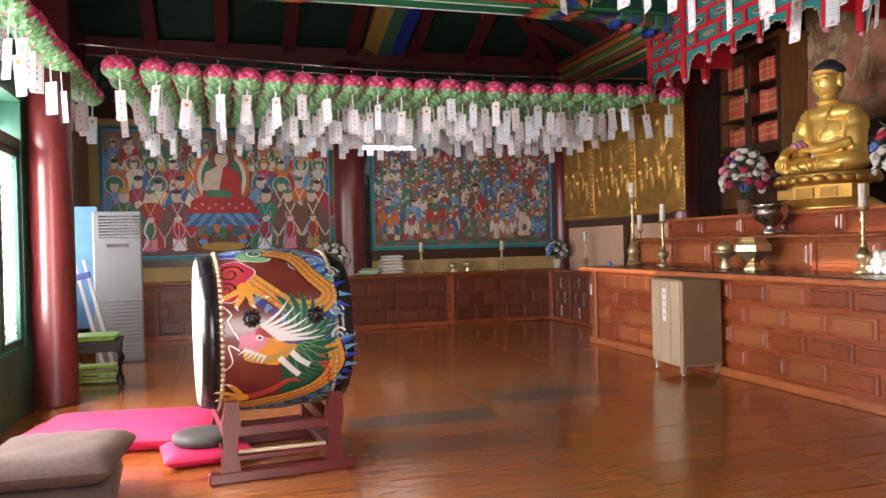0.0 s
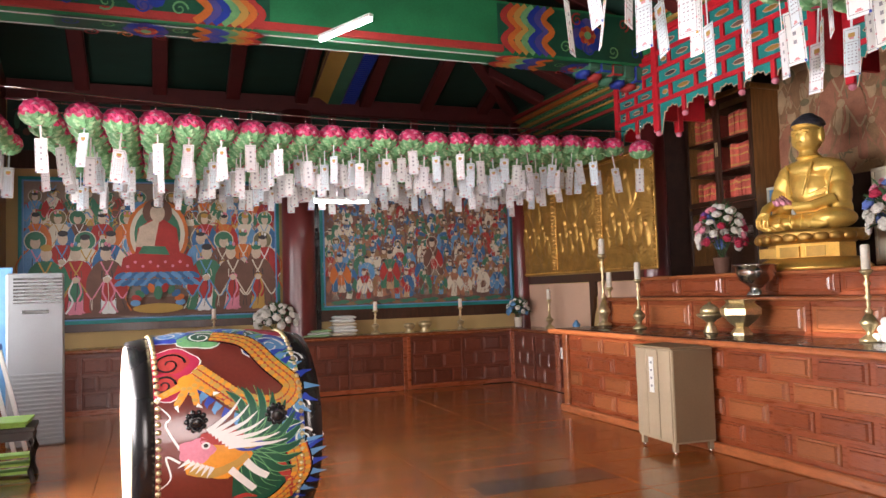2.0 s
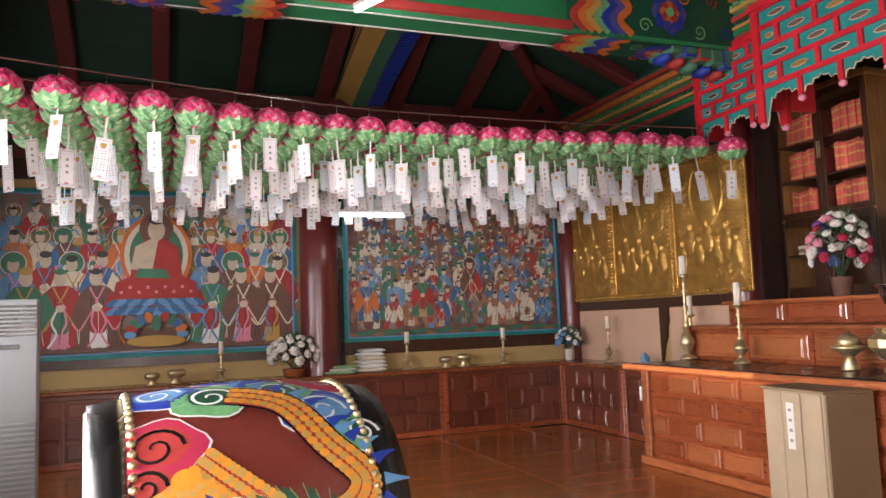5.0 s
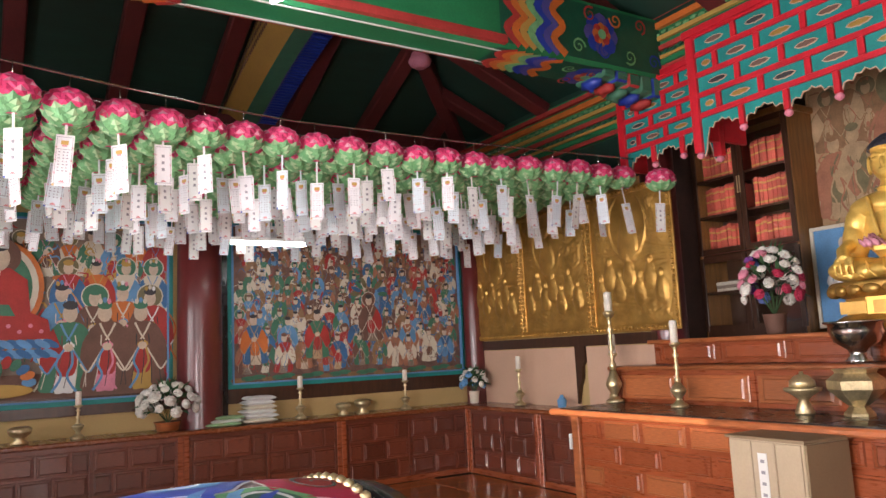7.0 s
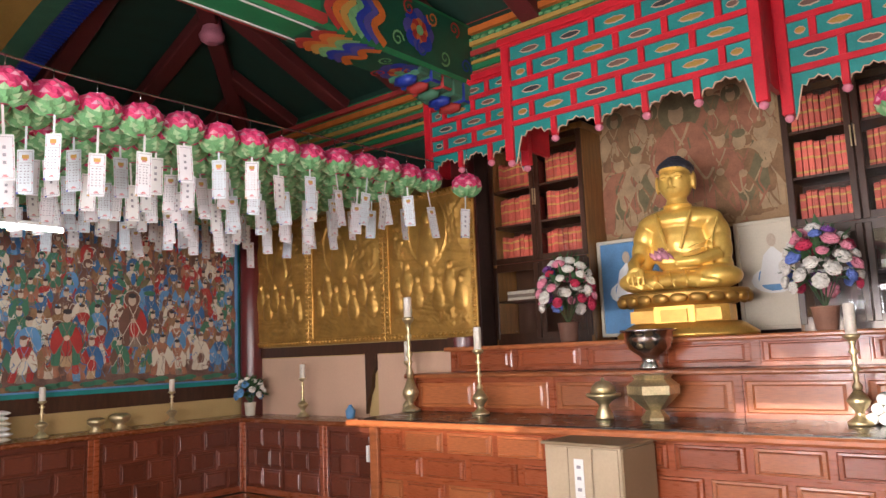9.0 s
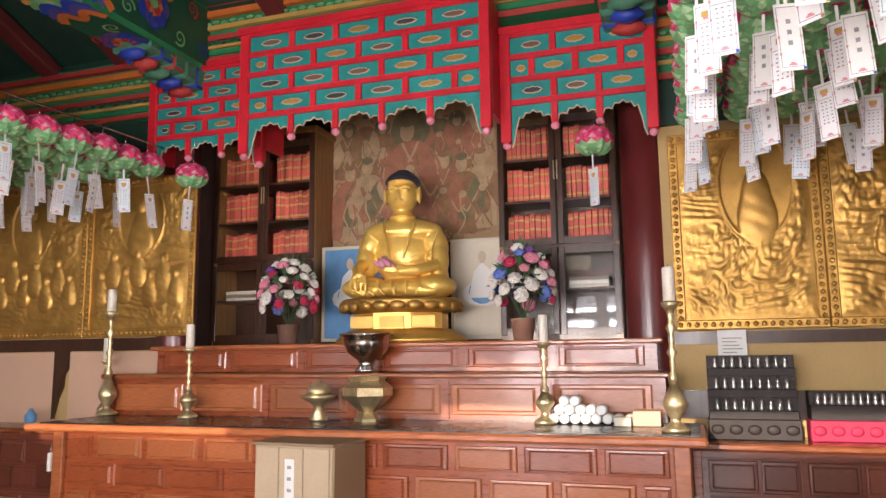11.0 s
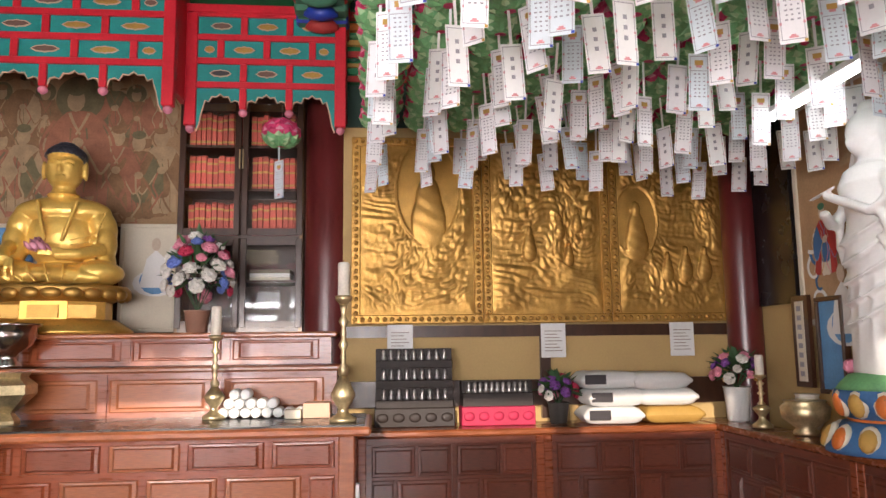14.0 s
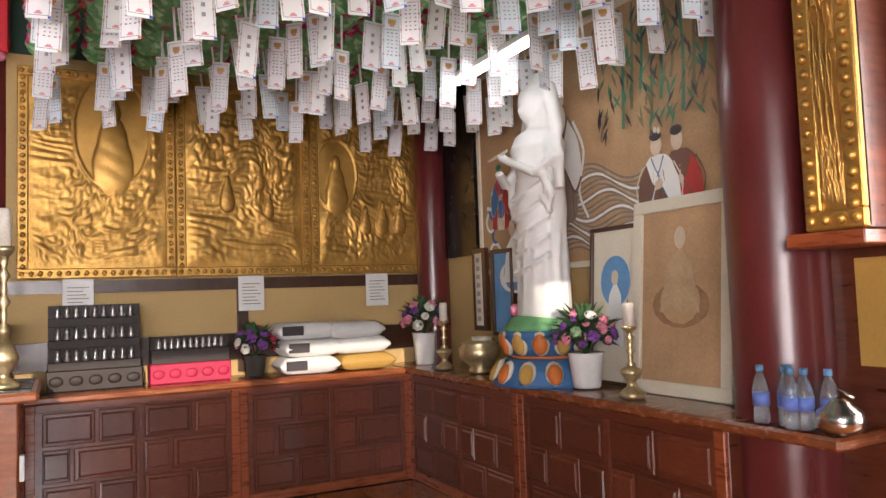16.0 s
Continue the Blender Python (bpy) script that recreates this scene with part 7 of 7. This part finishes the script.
def sack(m, sx, sy, h, mat, label, seed):
    t = cushion("sack", m, sx, sy, h / 2, mat, label, seed)
    t["category"] = "sack"


for k, (x, y, z, mat, lab) in enumerate(((6.56, 4.82, 0, M_WHITE, "white plastic rice sack, dark printed end"), (6.56, 4.36, 0, M_YELLOW, "yellow plastic rice sack"), (6.56, 4.8, 0.13, M_WHITE, "white plastic rice sack, dark printed end"), (6.56, 4.4, 0.13, M_WHITE, "white plastic rice sack"), (6.58, 4.84, 0.26, M_WHITE, "white plastic rice sack, dark printed end"), (6.56, 4.45, 0.25, M_WHITE, "white plastic rice sack"))):
    sack(pose(x, y, CT + 0.003 + z, 0, 0, 3 * (k % 3 - 1)), 0.18, 0.23, 0.13, mat, lab, 10 + k)
    if "printed" in lab:
        tagged(part("printed_label", bbox(-0.006, -0.08, 0, 0.006, 0.08, 0.07, bevel=0.003), M_HAIR, m=pose(x - 0.183, y + 0.12, CT + 0.04 + z)), "dark printed label on a rice sack", "label")
for k in range(6):
    sack(pose(3.62 + 0.02 * (k % 2), 14.66, CT - 0.006 + 0.05 * k, 0, 0, 3 * (k % 3 - 1)), 0.2 - 0.008 * k, 0.15, 0.05, M_WHITE if k % 3 else M_CREAM, "folded white towel in a stack", 30 + k)
for k in range(3):
    sack(pose(3.2 + 0.03 * k, 14.6, CT - 0.006 + 0.035 * k, 0, 0, 8 * (k - 1)), 0.2 - 0.02 * k, 0.13, 0.035, M_WHITE if k % 2 else M_LEAF2, "folded pale cloth on the counter", 40 + k)
# white paper-wrapped rolls on the altar
for k in range(15):
    lay = 0 if k < 8 else (1 if k < 13 else 2)
    i = k if lay == 0 else (k - 8 if lay == 1 else k - 13)
    bm = bmesh.new()
    lathe(bm, [(0.028, -0.07), (0.035, -0.065), (0.036, 0.06), (0.03, 0.07), (0.008, 0.072)], 14, m=Matrix.Rotation(radians(90), 4, "Y"))
    tagged(part("paper_roll", bm, M_WHITE, m=pose(6.2 + 0.01 * (k % 3), 7.62 - 0.073 * i - 0.036 * lay, DT + 0.037 + 0.062 * lay)), "white paper-wrapped roll in a pile", "paper roll", "pile of rolls on the altar")
tagged(part("paper_box", bbox(6.08, 6.9, DT, 6.25, 7.08, DT + 0.1, bevel=0.004), M_PINKB), "pale pink paper box on the altar", "box")
tagged(part("paper_box", bbox(6.05, 7.09, DT, 6.17, 7.2, DT + 0.06, bevel=0.004), M_CREAM), "small cream paper box on the altar", "box")


def bottle(x, y):
    t = thing("water_bottle", "clear plastic water bottle with a blue cap", "bottle", pose(x, y, CT + 0.008), "water bottles on the counter")
    bm = bmesh.new()
    lathe(bm, [(0.028, 0), (0.032, 0.01), (0.03, 0.06), (0.032, 0.13), (0.025, 0.17), (0.012, 0.195), (0.012, 0.21)], 16)
    part("body", bm, M_BOTTLE, t)
    bm = bmesh.new()
    lathe(bm, [(0.0325, 0.07), (0.0325, 0.12)], 16)
    part("wrapper", bm, M_FBLUE, t, "blue and white wrapper")
    bm = bmesh.new()
    lathe(bm, [(0.015, 0.205), (0.015, 0.228)], 12)
    part("cap", bm, M_SKYB, t)


for x, y in ((3.2, 4.02), (3.1, 4.0), (3.14, 3.93 + 0.0), (3.0, 4.02), (2.92, 3.99), (3.04, 4.045)):
    bottle(x - 0.22, y)
t = thing("kettle", "small polished metal kettle with a spout", "kettle", pose(2.66, 3.99, CT + 0.008))
bm = bmesh.new()
lathe(bm, [(0.06, 0), (0.085, 0.03), (0.08, 0.08), (0.04, 0.11), (0.04, 0.115), (0.01, 0.13)], 20)
part("body", bm, M_STEEL, t)
bm = bmesh.new()
tube(bm, [(0.06, 0, 0.04), (0.12, 0, 0.08), (0.15, 0, 0.13)], 0.016, 8, taper=0.5)
part("spout", bm, M_STEEL, t)
bm = bmesh.new()
tube(bm, [(0.03, 0, 0.11), (0.0, 0, 0.16), (-0.06, 0, 0.13)], 0.006, 6)
part("handle", bm, M_STEEL, t)

# ---- floor boards ----
board = mesh_of("floor_board", bbox(-0.5, -0.5, -0.011, 0.5, 0.5, 0.0, bevel=0.0), M_FLOOR)
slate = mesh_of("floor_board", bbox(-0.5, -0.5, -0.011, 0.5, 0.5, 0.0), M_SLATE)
fl = bpy.data.objects["floor"]
xs = [-0.94, 0.4, 1.75, 3.1, 4.45, 5.7, 6.4]
FR = random.Random(4)
for i in range(len(xs) - 1):
    a, b = xs[i], xs[i + 1]
    part("floor_joist", mesh_of("floor_joist", bbox(-0.09, 1.05, -0.011, 0.09, 14.44, 0.001), M_FLOOR), None, fl, m=pose(a, 0, 0))
    y = 1.05
    k = 0
    while y < 14.3:
        wd = FR.uniform(0.34, 0.44)
        # Darker boards stand in for the flat dark mats.
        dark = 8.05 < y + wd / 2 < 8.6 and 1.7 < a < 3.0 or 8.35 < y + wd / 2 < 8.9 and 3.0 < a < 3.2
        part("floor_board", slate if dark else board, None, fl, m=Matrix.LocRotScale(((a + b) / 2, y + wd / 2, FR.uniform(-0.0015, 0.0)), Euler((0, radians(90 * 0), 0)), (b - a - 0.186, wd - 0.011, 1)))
        y += wd
        k += 1
